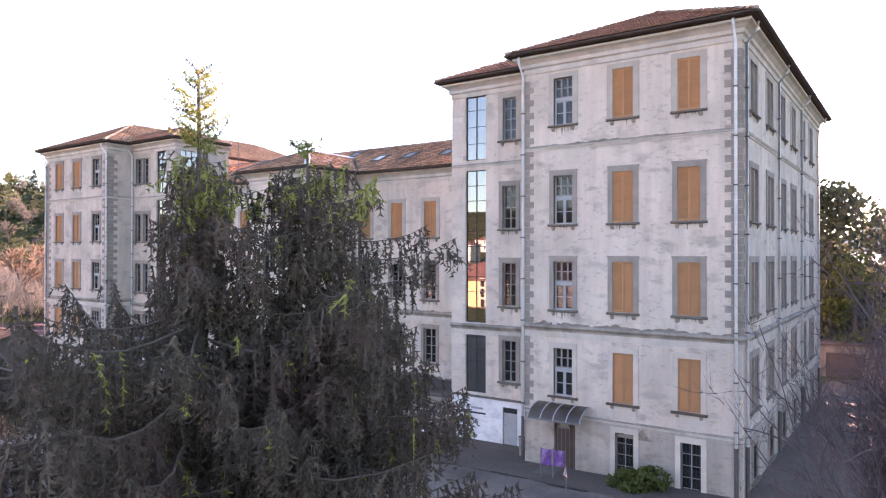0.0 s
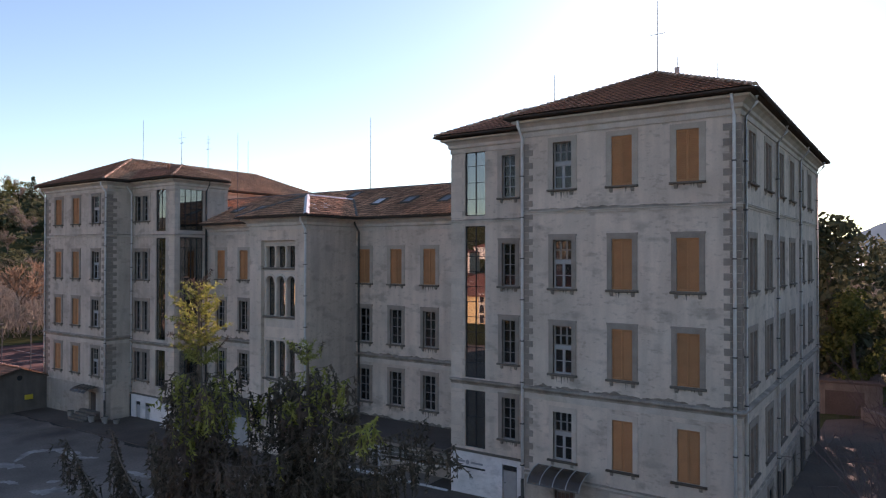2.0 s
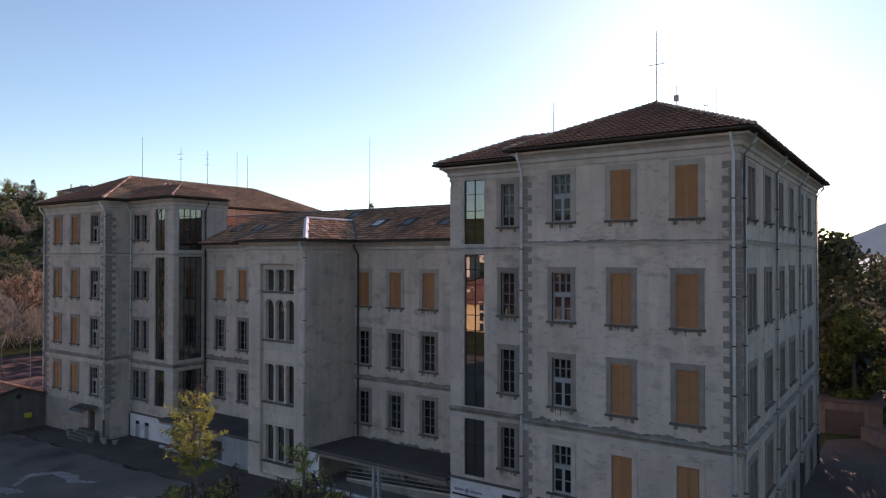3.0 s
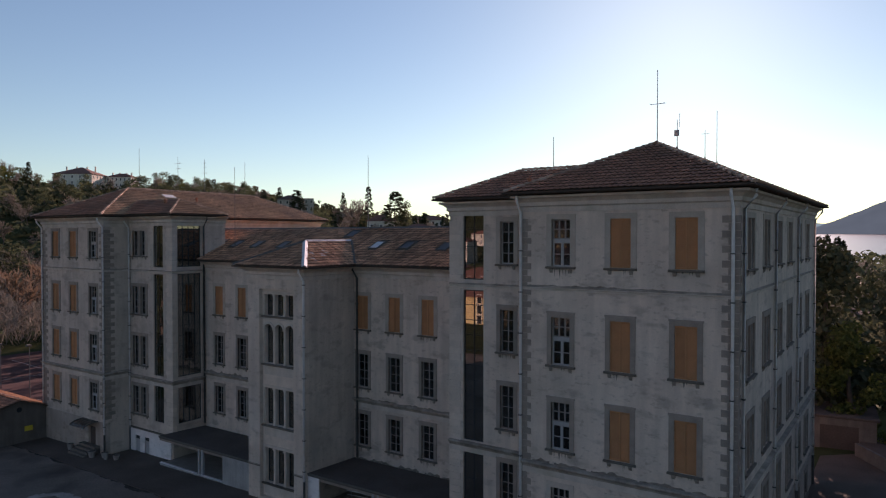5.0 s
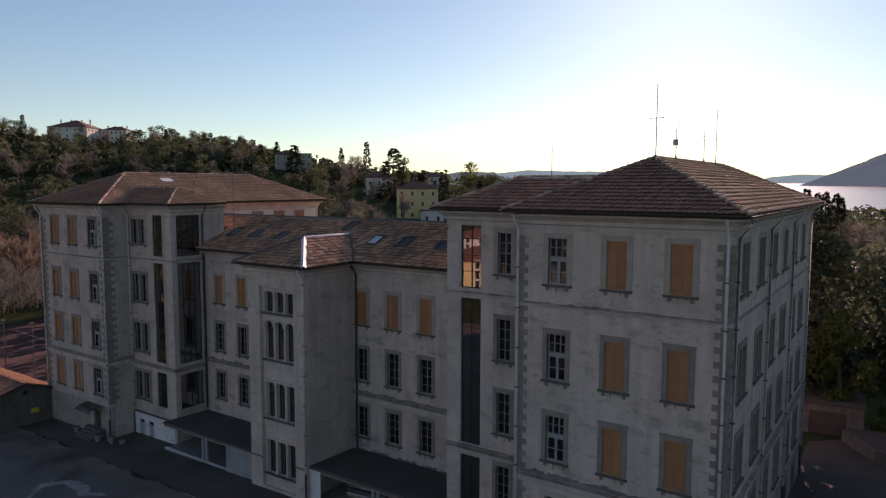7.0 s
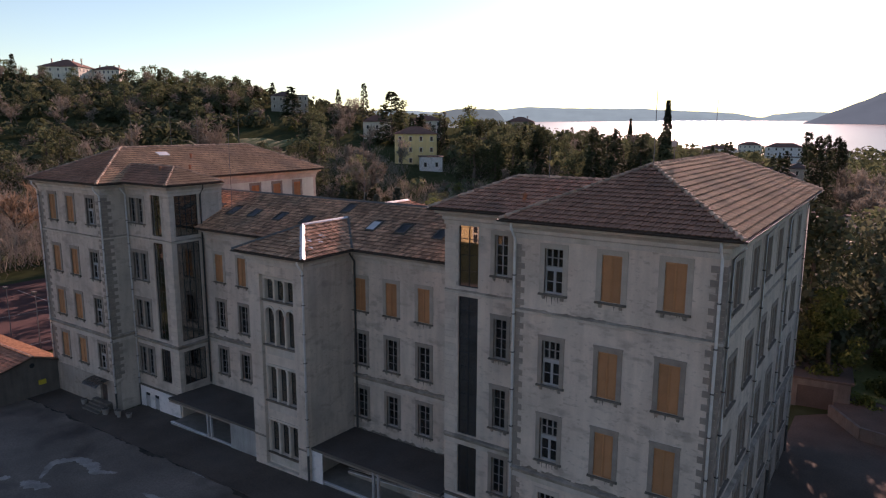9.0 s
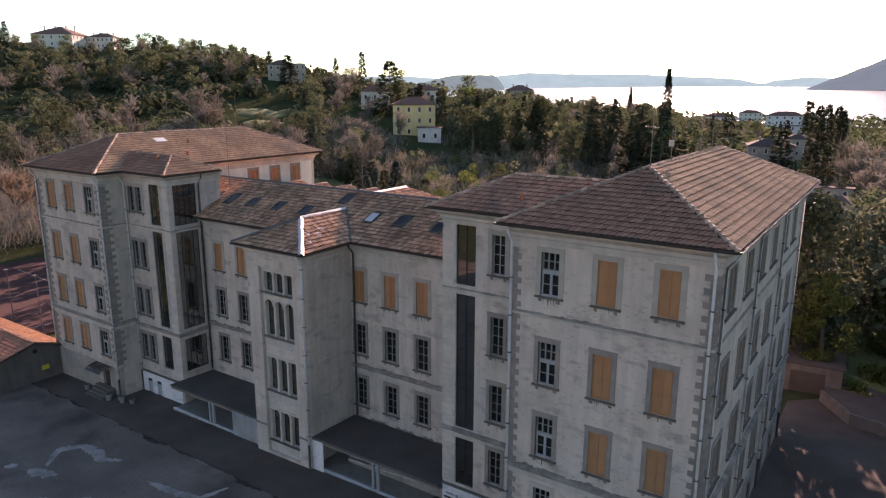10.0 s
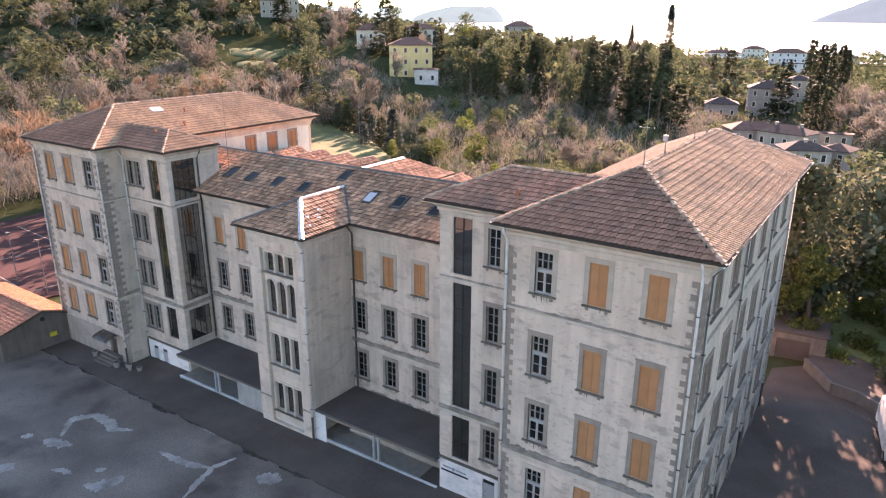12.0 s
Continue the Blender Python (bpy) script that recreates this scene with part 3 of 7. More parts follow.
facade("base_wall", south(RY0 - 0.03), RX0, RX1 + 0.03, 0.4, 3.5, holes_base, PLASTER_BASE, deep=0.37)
SIDE_Y = [31.2, 35.0, 38.65, 42.25, 46.1, 49.7]
holes = set_windows(on_east(RX1), ROWS_R[:1], [(u, "wide_shutter") for u in SIDE_Y], 1.5, "plain")
holes += set_windows(on_east(RX1), ROWS_R[1:], [(u, "wide_shutter") for u in SIDE_Y], 1.5)
facade("wall", east(RX1), RY0 + 0.34, RY1, 3.5, EAVE, holes, PLASTER)
holes = [(u - 0.5, u + 0.5, 1.4, 2.9) for u in SIDE_Y]
for u in SIDE_Y:
    window("barred", 1.0, 1.5, pose(RX1 + 0.03, u, 1.4, 0, 0, 90))
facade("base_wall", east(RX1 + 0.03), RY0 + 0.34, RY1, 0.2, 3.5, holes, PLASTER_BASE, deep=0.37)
facade("wall", west(RX0), RY0 + 0.34, RY1, 0.4, EAVE, [], PLASTER)
facade("wall", north(RY1 + 0.34), RX0, RX1, 0.4, EAVE, [], PLASTER)
RING_R = [(RX0, RY0), (RX1, RY0), (RX1, RY1 + 0.34)]
eave_cornice(EAVE, [(RX0, RY1)] + RING_R)
string_course(15.75, RING_R)
storey_cornice(7.5, RING_R)
string_course(3.5, RING_R, CORNICE, 0.16, 0.07)
quoins(RX1, RY0, 7.6, 19.2, -1, long=0.64, short=0.4)
quoins(RX0, RY0, 3.7, 19.2, 1, long=0.44, short=0.24)

grime_band(RX0 + 0.5, RX1 - 0.1, RY0, 7.58, 0.34, 3, gaps=0.12)
grime_band(RX0 + 0.3, RX1 - 0.1, RY0, 15.86, 0.12, 5, gaps=0.35)
grime_band(RX0 + 0.3, RX1 - 0.1, RY0 - 0.03, 2.9, 0.5, 7, gaps=0.35)

# right stair wing
WX0, WX1, WY0, WY1 = -20.93, RX0, 31.0, 36.6
ROWS_W = [(16.74, 18.93), (12.15, 14.36), (8.15, 10.4), (4.25, 6.38)]
holes = set_windows(on_south(WY0), ROWS_W[1:], [(-17.38, "sash")], 0.78)
holes += set_windows(on_south(WY0), ROWS_W[:1], [(-17.38, "blind")], 0.78, "plain")
STAIR = [(15.85, 19.4), (7.2, 15.3), (3.5, 6.75)]


def stair_windows(x0, x1, y, offs, m_of, name="stair_window"):
    """Tall metal-framed stair glazing: one object for each storey band."""
    for (z0, z1), rows in zip(STAIR, (4, 10, 2)):
        z0, z1 = z0 + offs, z1 + offs
        border = Shape().prism([(x0, z0), (x1, z0), (x1, z1), (x0, z1), (x0, z0 + 0.05), (x0 + 0.05, z0 + 0.05), (x0 + 0.05, z1 - 0.05), (x1 - 0.05, z1 - 0.05), (x1 - 0.05, z0 + 0.05), (x0, z0 + 0.049)], lambda u, v: (u, 0.10, v), lambda u, v: (u, 0.15, v))
        win = part(name, border, DARK_METAL, building, "tall dark metal-framed stair window", at=m_of)
        cols = max(2, round((x1 - x0) / 0.6))
        for i in range(1, cols):
            x = x0 + (x1 - x0) * i / cols
            part("mullion", Shape().box(x - 0.027, x + 0.027, 0.096, 0.146, z0 + 0.05, z1 - 0.05), DARK_METAL, win)
        for j in range(1, rows):
            z = z0 + (z1 - z0) * j / rows
            part("transom", Shape().box(x0 + 0.05, x1 - 0.05, 0.106, 0.14, z - 0.015, z + 0.015), DARK_METAL, win)
        part("pane", pane_shape(x0, x1, z0, z1, 0.12), STAIR_GLASS, win)


stair_windows(-20.06, -18.8, WY0, 0, pose(0, WY0, 0))
holes += [(-20.06, -18.8, a, b) for a, b in STAIR]
facade("wall", south(WY0), WX0, WX1, 0.8, EAVE - 0.05, holes, PLASTER)
facade("wall", west(WX0), WY0 + 0.34, WY1, 0.8, EAVE - 0.05, [], PLASTER)
facade("wall", north(WY1 + 0.34), WX0, WX1, 15.0, EAVE - 0.05, [], PLASTER)
eave_cornice(EAVE - 0.05, [(WX0, WY1 + 0.34), (WX0, WY0), (WX1, WY0)])
for z, f in ((15.55, string_course), (7.05, storey_cornice)):
    f(z, [(WX0, WY0), (WX1, WY0)])
for i in range(44):
    z = 3.5 + i * 0.36
    if z > 18.9:
        break
    part("ashlar_block", Shape().box(WX0 - 0.02, WX0 + (0.84 if i % 2 else 0.7), WY0 - 0.03, WY0 + 0.3, z + 0.012, z + 0.348), ASHLAR, building)

# central range
CY, CX0, CX1, CEAVE = 34.9, -47.6, WX0, 16.15
BX0, BX1, BY = -36.75, -31.4, 30.3
ROWS_C = [(11.9, 14.17), (7.98, 10.23), (4.03, 6.18)]
cols = [(-30.63, 0), (-27.92, 0), (-25.24, 0), (-45.75, 0), (-43.0, 0), (-39.6, 0)]
holes = []
for i, (z0, z1) in enumerate(ROWS_C):
    holes += set_windows(on_south(CY), [(z0, z1)], [(u, "shutter" if i == 0 else "sash") for u, _ in cols], 0.94, "plain" if i == 0 else "eared")
facade("wall", south(CY), CX0, CX1, 0.5, CEAVE, holes, PLASTER)
eave_cornice(CEAVE, [(CX0, CY), (BX0, CY)])
eave_cornice(CEAVE, [(BX1, CY), (CX1, CY)])
for a, b in ((CX0, BX0), (BX1, CX1)):
    storey_cornice(7.15, [(a, CY), (b, CY)])
facade("wall", north(45.0), -53.0, CX1 + 0.5, 0.5, CEAVE, [], PLASTER)

grime_band(BX1 + 0.3, CX1 - 0.1, CY, 7.22, 0.26, 11, gaps=0.2)
grime_band(CX0 + 0.2, BX0 - 0.1, CY, 7.22, 0.26, 12, gaps=0.2)
grime_band(BX1 + 0.2, CX1 - 0.1, CY, 3.1, 0.35, 13, gaps=0.1)

# central bay with groups of three lights
LIGHTS = [(-35.40, -34.61), (-34.41, -33.62), (-33.42, -32.63)]
BAY_ROWS = [(12.97, 14.36), (9.8, 12.42), (5.75, 8.18), (1.9, 4.2)]
PX0, PX1 = -35.62, -32.42
holes = [(a, b, z0, z1) for z0, z1 in BAY_ROWS for a, b in LIGHTS]
facade("wall", south(BY), BX0, BX1, 0.4, CEAVE, [(PX0, PX1, 1.0, 14.72)], PLASTER)
IN = 0.28
facade("bay_panel", south(BY + IN), PX0, PX1, 1.0, 14.72, holes, ASHLAR, deep=0.34)
facade("wall", east(BX1), BY + 0.34, CY, 0.4, CEAVE, [], PLASTER_DARKER)
facade("wall", west(BX0), BY + 0.34, CY, 0.4, CEAVE, [], PLASTER)
for k, (z0, z1) in enumerate(BAY_ROWS):
    arched = k == 1
    win = part("window", Shape().box(PX0 + 0.01, PX1 - 0.01, -0.05, 0.04, z1 + (0.3 if arched else 0.1), z1 + (0.4 if arched else 0.2)), CORNICE, building, "group of three tall lights between pale stone piers", at=pose(0, BY + IN, 0))
    part("sill", Shape().prism([(0.1, 0.0), (-0.15, -0.02), (-0.16, -0.1), (-0.1, -0.15), (0.1, -0.15)], lambda u, v: (PX0 + 0.005, u, z0 + v), lambda u, v: (PX1 - 0.005, u, z0 + v)), MOSSY if k == 3 else STONE_DARK, win)
    part("apron", Shape().box(PX0 + 0.2, PX1 - 0.2, -0.045, 0.01, z0 - (0.28 if k == 0 else 0.72), z0 - 0.152), CORNICE, win)
    top = z1 - (0.345 if arched else 0)
    for a, b in ((PX0 + 0.08, LIGHTS[0][0]), (LIGHTS[0][1], LIGHTS[1][0]), (LIGHTS[1][1], LIGHTS[2][0]), (LIGHTS[2][1], PX1 - 0.08)):
        pier = Shape().box(a + 0.03, b - 0.03, -0.03, 0.02, z0 + 0.12, top - 0.12)
        pier.box(a, b, -0.055, 0.02, z0, z0 + 0.12).box(a + 0.01, b - 0.01, -0.045, 0.02, top - 0.12, top - 0.06).box(a - 0.035, b + 0.035, -0.07, 0.2, top - 0.06, top)
        part("pier", pier, ASHLAR, win)
    for a, b in LIGHTS:
        part("frame", bar_grid(a, b, z0, z1, 1, 3, y0=0.28, y1=0.32), DARK_METAL, win)
        part("pane", pane_shape(a, b, z0, z1, 0.3), STAIR_GLASS, win)
        if arched:
            c, r = (a + b) / 2, (b - a) / 2
            arc = [(c - r * math.cos(math.pi * i / 12), z1 - r + r * math.sin(math.pi * i / 12)) for i in range(13)]
            rim = [(c - (r + 0.13) * math.cos(math.pi * i / 12), z1 - r + (r + 0.13) * math.sin(math.pi * i / 12)) for i in range(13)]
            arch = Shape().prism(arc + rim[::-1], lambda u, z: (u, -0.07, z), lambda u, z: (u, 0.0, z))
            fill = Shape().prism(arc + [(c + r, z1 + 0.02), (c - r, z1 + 0.02)], lambda u, z: (u, -0.004, z), lambda u, z: (u, 0.27, z))
            part("arch", arch, CORNICE, win, "pale round arch moulding")
            part("spandrel", fill, ASHLAR, win)
eave_cornice(CEAVE, [(BX0, CY), (BX0, BY), (BX1, BY), (BX1, CY)])
for a, b in ((BX0, PX0), (PX1, BX1)):
    string_course(3.0, [(a, BY), (b, BY)], STONE_DARK, 0.12, 0.05)

# left block and its stair wing
LX0, LX1, LY0, LY1, LZ = -63.45, -53.5, 29.85, 53.6, -0.35
holes = set_windows(on_south(LY0), [(a + LZ, b + LZ) for a, b in ROWS_R], [(-61.2, "shutter"), (-58.3, "shutter"), (-55.2, "casement")], 1.04)
facade("wall", south(LY0), LX0, LX1, 3.1, EAVE + LZ, holes, PLASTER_DARKER)
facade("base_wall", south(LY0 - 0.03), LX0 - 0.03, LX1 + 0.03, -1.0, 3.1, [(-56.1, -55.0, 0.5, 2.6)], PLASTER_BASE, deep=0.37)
holes = set_windows(on_east(LX1), [(ROWS_R[0][0] + LZ, ROWS_R[0][1] + LZ)], [(u, "shutter") for u in (45.6, 48.4, 51.2)], 0.98)
facade("wall", east(LX1), LY0 + 0.34, 33.5, -1.0, EAVE + LZ, [], PLASTER_DARKER)
facade("wall", east(LX1), 33.5, LY1, -1.0, EAVE + LZ, holes, PLASTER_PALE)
facade("wall", west(LX0), LY0 + 0.34, LY1, -1.0, EAVE + LZ, [], PLASTER_DARKER)
facade("wall", north(LY1 + 0.34), LX0, LX1, -1.0, EAVE + LZ, [], PLASTER)
RING_L = [(LX0, LY1), (LX0, LY0), (LX1, LY0), (LX1, 32.0)]
eave_cornice(EAVE + LZ, RING_L)
eave_cornice(EAVE + LZ, [(LX1, 36.5), (LX1, LY1 + 0.34), (LX0, LY1 + 0.34)])
string_course(15.4, RING_L)
storey_cornice(7.1, RING_L)
quoins(LX0, LY0, 3.4, 18.8, 1)
quoins(LX1, LY0, 3.4, 18.8, -1, back=0.8)
TX0, TX1, TY0, TY1 = LX1, CX0, 31.95, 36.6
ROWS_T = [(16.58, 18.63), (11.82, 14.08), (7.7, 10.05), (3.65, 5.92)]
holes = set_windows(on_south(TY0), ROWS_T[1:], [(-52.05, "double")], 1.85)
holes += set_windows(on_south(TY0), ROWS_T[:1], [(-52.05, "double")], 1.85, "plain")
stair_windows(-50.1, -48.8, TY0, -0.15, pose(0, TY0, 0))
holes += [(-50.1, -48.8, a - 0.15, b - 0.15) for a, b in STAIR]
facade("wall", south(TY0), TX0, TX1, -1.0, EAVE - 0.3, holes, PLASTER_DARKER)
stair_windows(32.42, 34.55, TX1, -0.1, pose(TX1, 0, 0, 0, 0, 90))
facade("wall", east(TX1), TY0 + 0.34, TY1, -1.0, EAVE - 0.3, [(32.42, 34.55, a - 0.1, b - 0.1) for a, b in STAIR], PLASTER_DARKER)
facade("wall", north(TY1 + 0.34), TX0, TX1, 15.0, EAVE - 0.3, [], PLASTER)
eave_cornice(EAVE - 0.3, [(TX0, TY0), (TX1, TY0), (TX1, TY1 + 0.34)])
for z, f in ((15.35, string_course), (6.75, storey_cornice)):
    f(z, [(TX0, TY0), (TX1, TY0), (TX1, CY)])
for i in range(46):
    z = 2.6 + i * 0.36
    if z > 18.6:
        break
    part("ashlar_block", Shape().box(TX1 - (0.84 if i % 2 else 0.7), TX1 + 0.03, TY0 - 0.03, TY0 + 0.3, z + 0.012, z + 0.348), ASHLAR, building)
for k, (win, w) in enumerate(drip_later):
    drip_stain(win, w, k)
# dark boxes behind the glass, their colour holding the shade of unlit rooms
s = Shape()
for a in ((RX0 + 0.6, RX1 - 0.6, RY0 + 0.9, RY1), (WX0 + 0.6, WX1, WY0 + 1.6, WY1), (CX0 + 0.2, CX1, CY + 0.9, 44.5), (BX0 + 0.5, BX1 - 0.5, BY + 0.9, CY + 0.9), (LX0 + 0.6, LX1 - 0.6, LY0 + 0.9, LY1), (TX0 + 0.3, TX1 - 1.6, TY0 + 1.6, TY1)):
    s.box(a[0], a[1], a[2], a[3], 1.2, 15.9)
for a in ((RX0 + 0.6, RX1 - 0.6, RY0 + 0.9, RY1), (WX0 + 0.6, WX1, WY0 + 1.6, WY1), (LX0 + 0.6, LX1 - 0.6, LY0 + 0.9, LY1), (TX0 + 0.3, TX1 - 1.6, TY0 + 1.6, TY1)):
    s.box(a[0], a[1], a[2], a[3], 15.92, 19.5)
part("inner_wall", s, ROOM_SHADE, building, "dark boxes standing in for unlit rooms behind the windows")


# ---- roofs ----
SLOPE = 0.455


def tile_mesh(w, d):
    """One interlocking clay tile: a flat pan with a raised roll, its lower edge thick. x along the course, y up the slope."""
    prof = [(0.0, 0.0), (0.55 * w, 0.0), (0.68 * w, 0.035), (0.86 * w, 0.035), (0.97 * w, 0.0)]
    s = Shape()
    k = len(prof)
    s.v = [(x, 0.0, z + 0.086) for x, z in prof] + [(x, d * 1.06, z + 0.016) for x, z in prof] + [(x, 0.012, z + 0.055) for x, z in prof]
    s.f = [(i, i + 1, k + i + 1, k + i) for i in range(k - 1)] + [(2 * k + i, 2 * k + i + 1, i + 1, i) for i in range(k - 1)]
    return s


def inside(p, poly):
    ok = False
    for i in range(len(poly)):
        a, b = poly[i], poly[i - 1]
        if (a[1] > p[1]) != (b[1] > p[1]) and p[0] < (b[0] - a[0]) * (p[1] - a[1]) / (b[1] - a[1]) + a[0]:
            ok = not ok
    return ok


def roof_plane(name, pts, mat, single=0, w=0.27, d=0.38, parent=None, skip=()):
    """A tiled roof plane. pts: its corners, the first two along the eave. single: how many tiles are parts of their own."""
    pts = [Vector(p) for p in pts]
    if (pts[1] - pts[0]).cross(pts[2] - pts[0]).z < 0:
        pts = [pts[1], pts[0]] + pts[:1:-1]
    o = pts[0]
    ex = (pts[1] - o).normalized()
    nz = ex.cross(pts[2] - o).normalized()
    ey = nz.cross(ex)
    flat = [((p - o).dot(ex), (p - o).dot(ey)) for p in pts]
    slab = Shape().prism(flat, lambda u, v: o + ex * u + ey * v, lambda u, v: o + ex * u + ey * v - nz * 0.09)
    base = part(name, slab, UNDER_ROOF, parent or building)
    lo, hi = min(f[0] for f in flat), max(f[0] for f in flat)
    top = max(f[1] for f in flat)
    proto = tile_mesh(w, d)
    one = None
    rng = random.Random(len(name) + int(abs(o.x) * 10))
    rest = Shape()
    basis = Matrix((ex, ey, nz)).transposed()
    count, j = 0, 0
    while j * d < top:
        for i in range(int((hi - lo) / w) + 1):
            u = lo + i * w + (0.5 * w if j % 2 else 0) * 0.0
            v = j * d
            if not inside((u + w / 2, v + d * 0.45), flat) or any(a < u + w / 2 < b and c < v + d / 2 < e for a, b, c, e in skip):
                continue
            wob = rng.uniform(-0.012, 0.012)
            at = o + ex * (u + rng.uniform(-0.01, 0.01)) + ey * (v + rng.uniform(-0.015, 0.015)) + nz * (0.004 + abs(wob))
            if count < single and j < 9:
                if one is None:
                    one = proto.mesh("tile")
                    one.materials.append(mat)
                m3 = basis @ Matrix.Rotation(wob, 3, "Z")
                t = new("tile", one)
                t.matrix_basis = Matrix.Translation(at) @ m3.to_4x4()
                t.parent = base
                count += 1
            else:
                k = len(rest.v)
                c, sn = math.cos(wob), math.sin(wob)
                rest.v += [tuple(at + ex * (p[0] * c - p[1] * sn) + ey * (p[0] * sn + p[1] * c) + nz * p[2]) for p in proto.v]
                rest.f += [tuple(k + q for q in f) for f in proto.f]
        j += 1
    me = rest.mesh("tiles")
    me.materials.append(mat)
    tagged(part("tiles", me, mat, base), kind="stuff")
    return base


def ridge(a, b, mat=None, r=0.105, step=0.36, parent=None):
    """A row of barrel ridge tiles from a to b."""
    a, b = Vector(a), Vector(b)
    n = max(1, int((b - a).length / step))
    d = (b - a).normalized()
    side = d.cross(Vector((0, 0, 1))).normalized()
    up = side.cross(d)
    s = Shape()
    for i in range(n):
        p, q = a + d * (b - a).length * i / n, a + d * (b - a).length * ((i + 1.08) / n)
        k = len(s.v)
        for e, rr in ((p, r * 1.3), (q, r * 0.8)):
            s.v += [tuple(e + side * rr * math.cos(t) + up * (rr * math.sin(t) - 0.03)) for t in [math.pi * j / 6 for j in range(7)]]
        s.f += [(k + j, k + j + 1, k + 8 + j, k + 7 + j) for j in range(6)] + [tuple(k + j for j in range(7))]
    me = s.mesh("ridge_tiles")
    me.materials.append(mat or RIDGE_TILE)
    return part("ridge_tiles", me, mat or RIDGE_TILE, parent or building)


def gutter(pts, parent=None):
    """A half-round gutter along the eave points."""
    pts = [Vector(p) for p in pts]
    for a, b in zip(pts, pts[1:]):
        d = (b - a).normalized()
        out = d.cross(Vector((0, 0, 1)))
        ring = [(0.085 * math.cos(t), 0.085 * math.sin(t)) for t in [math.pi + math.pi * j / 6 for j in range(7)]] + [(0.07, 0.0), (-0.07, 0.0)]
        part("gutter", Shape().prism(ring, lambda u, v: a + out * (u + 0.05) + Vector((0, 0, v - 0.02)), lambda u, v: b + out * (u + 0.05) + Vector((0, 0, v - 0.02))), GUTTER, parent or building)


OV = 0.68


def hip_block(x0, x1, y0, y1, ze, mat_front, mat_side, single=0):
    """A hipped roof over a block whose long side runs along y."""
    x0, x1, y0, y1 = x0 - OV, x1 + OV, y0 - OV, y1 + OV
    h = (x1 - x0) / 2
    zr = ze + h * SLOPE
    a, b = (x0 + h, y0 + h, zr), (x0 + h, y1 - h, zr)
    c = [(x0, y0, ze), (x1, y0, ze), (x1, y1, ze), (x0, y1, ze)]
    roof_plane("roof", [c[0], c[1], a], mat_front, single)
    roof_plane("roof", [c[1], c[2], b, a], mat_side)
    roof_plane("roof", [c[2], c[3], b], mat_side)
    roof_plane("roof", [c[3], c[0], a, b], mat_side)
    up = Vector((0, 0, 0.05))
    for p, q in ((c[0], a), (c[1], a), (c[2], b), (c[3], b), (a, b)):
        ridge(Vector(p) + up, Vector(q) + up)
    gutter([c[3], c[0], c[1], c[2], c[3]])
    part("soffit", Shape().box(x0 + 0.05, x1 - 0.05, y0 + 0.05, y1 - 0.05, ze - 0.10, ze - 0.06), UNDER_ROOF, building)
    return a, b


apex_r, back_r = hip_block(RX0, RX1, RY0, RY1 + 0.34, EAVE + 0.16, TILE, TILE_SUNLIT, 300)
apex_l, back_l = hip_block(LX0, LX1, LY0, LY1 + 0.34, EAVE + LZ + 0.16, TILE, TILE_SUNLIT)


def wing_roof(x_out, x_in, y0, y1, ze, way, mat_front, mat_end):
    """A small hipped roof over a stair wing, running into the block's roof. way: the side of its free end."""
    x_out, y0, y1 = x_out + way * OV, y0 - OV, y1 + OV
    h = (y1 - y0) / 2
    zr = ze + h * SLOPE
    e = (x_out - way * h, y0 + h, zr)
    f = (x_in, y0 + h, zr)
    a, b, c, d = (x_out, y0, ze), (x_in, y0, ze), (x_in, y1, ze), (x_out, y1, ze)
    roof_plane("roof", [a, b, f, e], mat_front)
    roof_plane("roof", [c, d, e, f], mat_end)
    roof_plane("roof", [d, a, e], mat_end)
    up = Vector((0, 0, 0.05))
    for p, q in ((a, e), (d, e), (e, f)):
        ridge(Vector(p) + up, Vector(q) + up)
    gutter([d, a, b] if way < 0 else [b, a, d][::-1][::-1])
    part("soffit", Shape().box(min(x_out, x_in) + 0.05, max(x_out, x_in) - 0.05, y0 + 0.05, y1 - 0.05, ze - 0.10, ze - 0.06), UNDER_ROOF, building)


wing_roof(WX0, -12.0, WY0, WY1 + 0.2, EAVE + 0.12, -1, TILE, TILE)
wing_roof(TX1, -57.0, TY0, TY1 - 0.6, EAVE - 0.15, 1, TILE, TILE_SUNLIT)

# central roof, its bay, skylights and the roofs behind it
CE, CR_Y, CR_Z = CEAVE + 0.1, 39.75, 18.75
cs = (CR_Z - CE) / (CR_Y - (CY - OV))
SKY = [(-46.0, 36.95, 0), (-43.45, 36.9, 0), (-40.4, 36.85, 0), (-37.45, 36.75, 0), (-34.9, 38.7, 0), (-31.05, 36.95, 1), (-28.4, 36.98, 0), (-25.2, 36.8, 0), (-48.3, 37.2, 2)]
cl = math.hypot(1, cs)
skips = [(x + 53.5 - 0.42, x + 53.5 + 0.42, (y - 0.6 - CY + OV) * cl, (y + 0.6 - CY + OV) * cl) for x, y, _ in SKY]
roof_plane("roof", [(-53.5, CY - OV, CE), (CX1 + 0.3, CY - OV, CE), (CX1 + 0.3, CR_Y, CR_Z), (-53.5, CR_Y, CR_Z)], TILE_MIXED, skip=skips)
roof_plane("roof", [(CX1 + 3.0, 2 * CR_Y - CY + OV, CE), (-53.5, 2 * CR_Y - CY + OV, CE), (-53.5, CR_Y, CR_Z), (CX1 + 3.0, CR_Y, CR_Z)], TILE_MIXED)
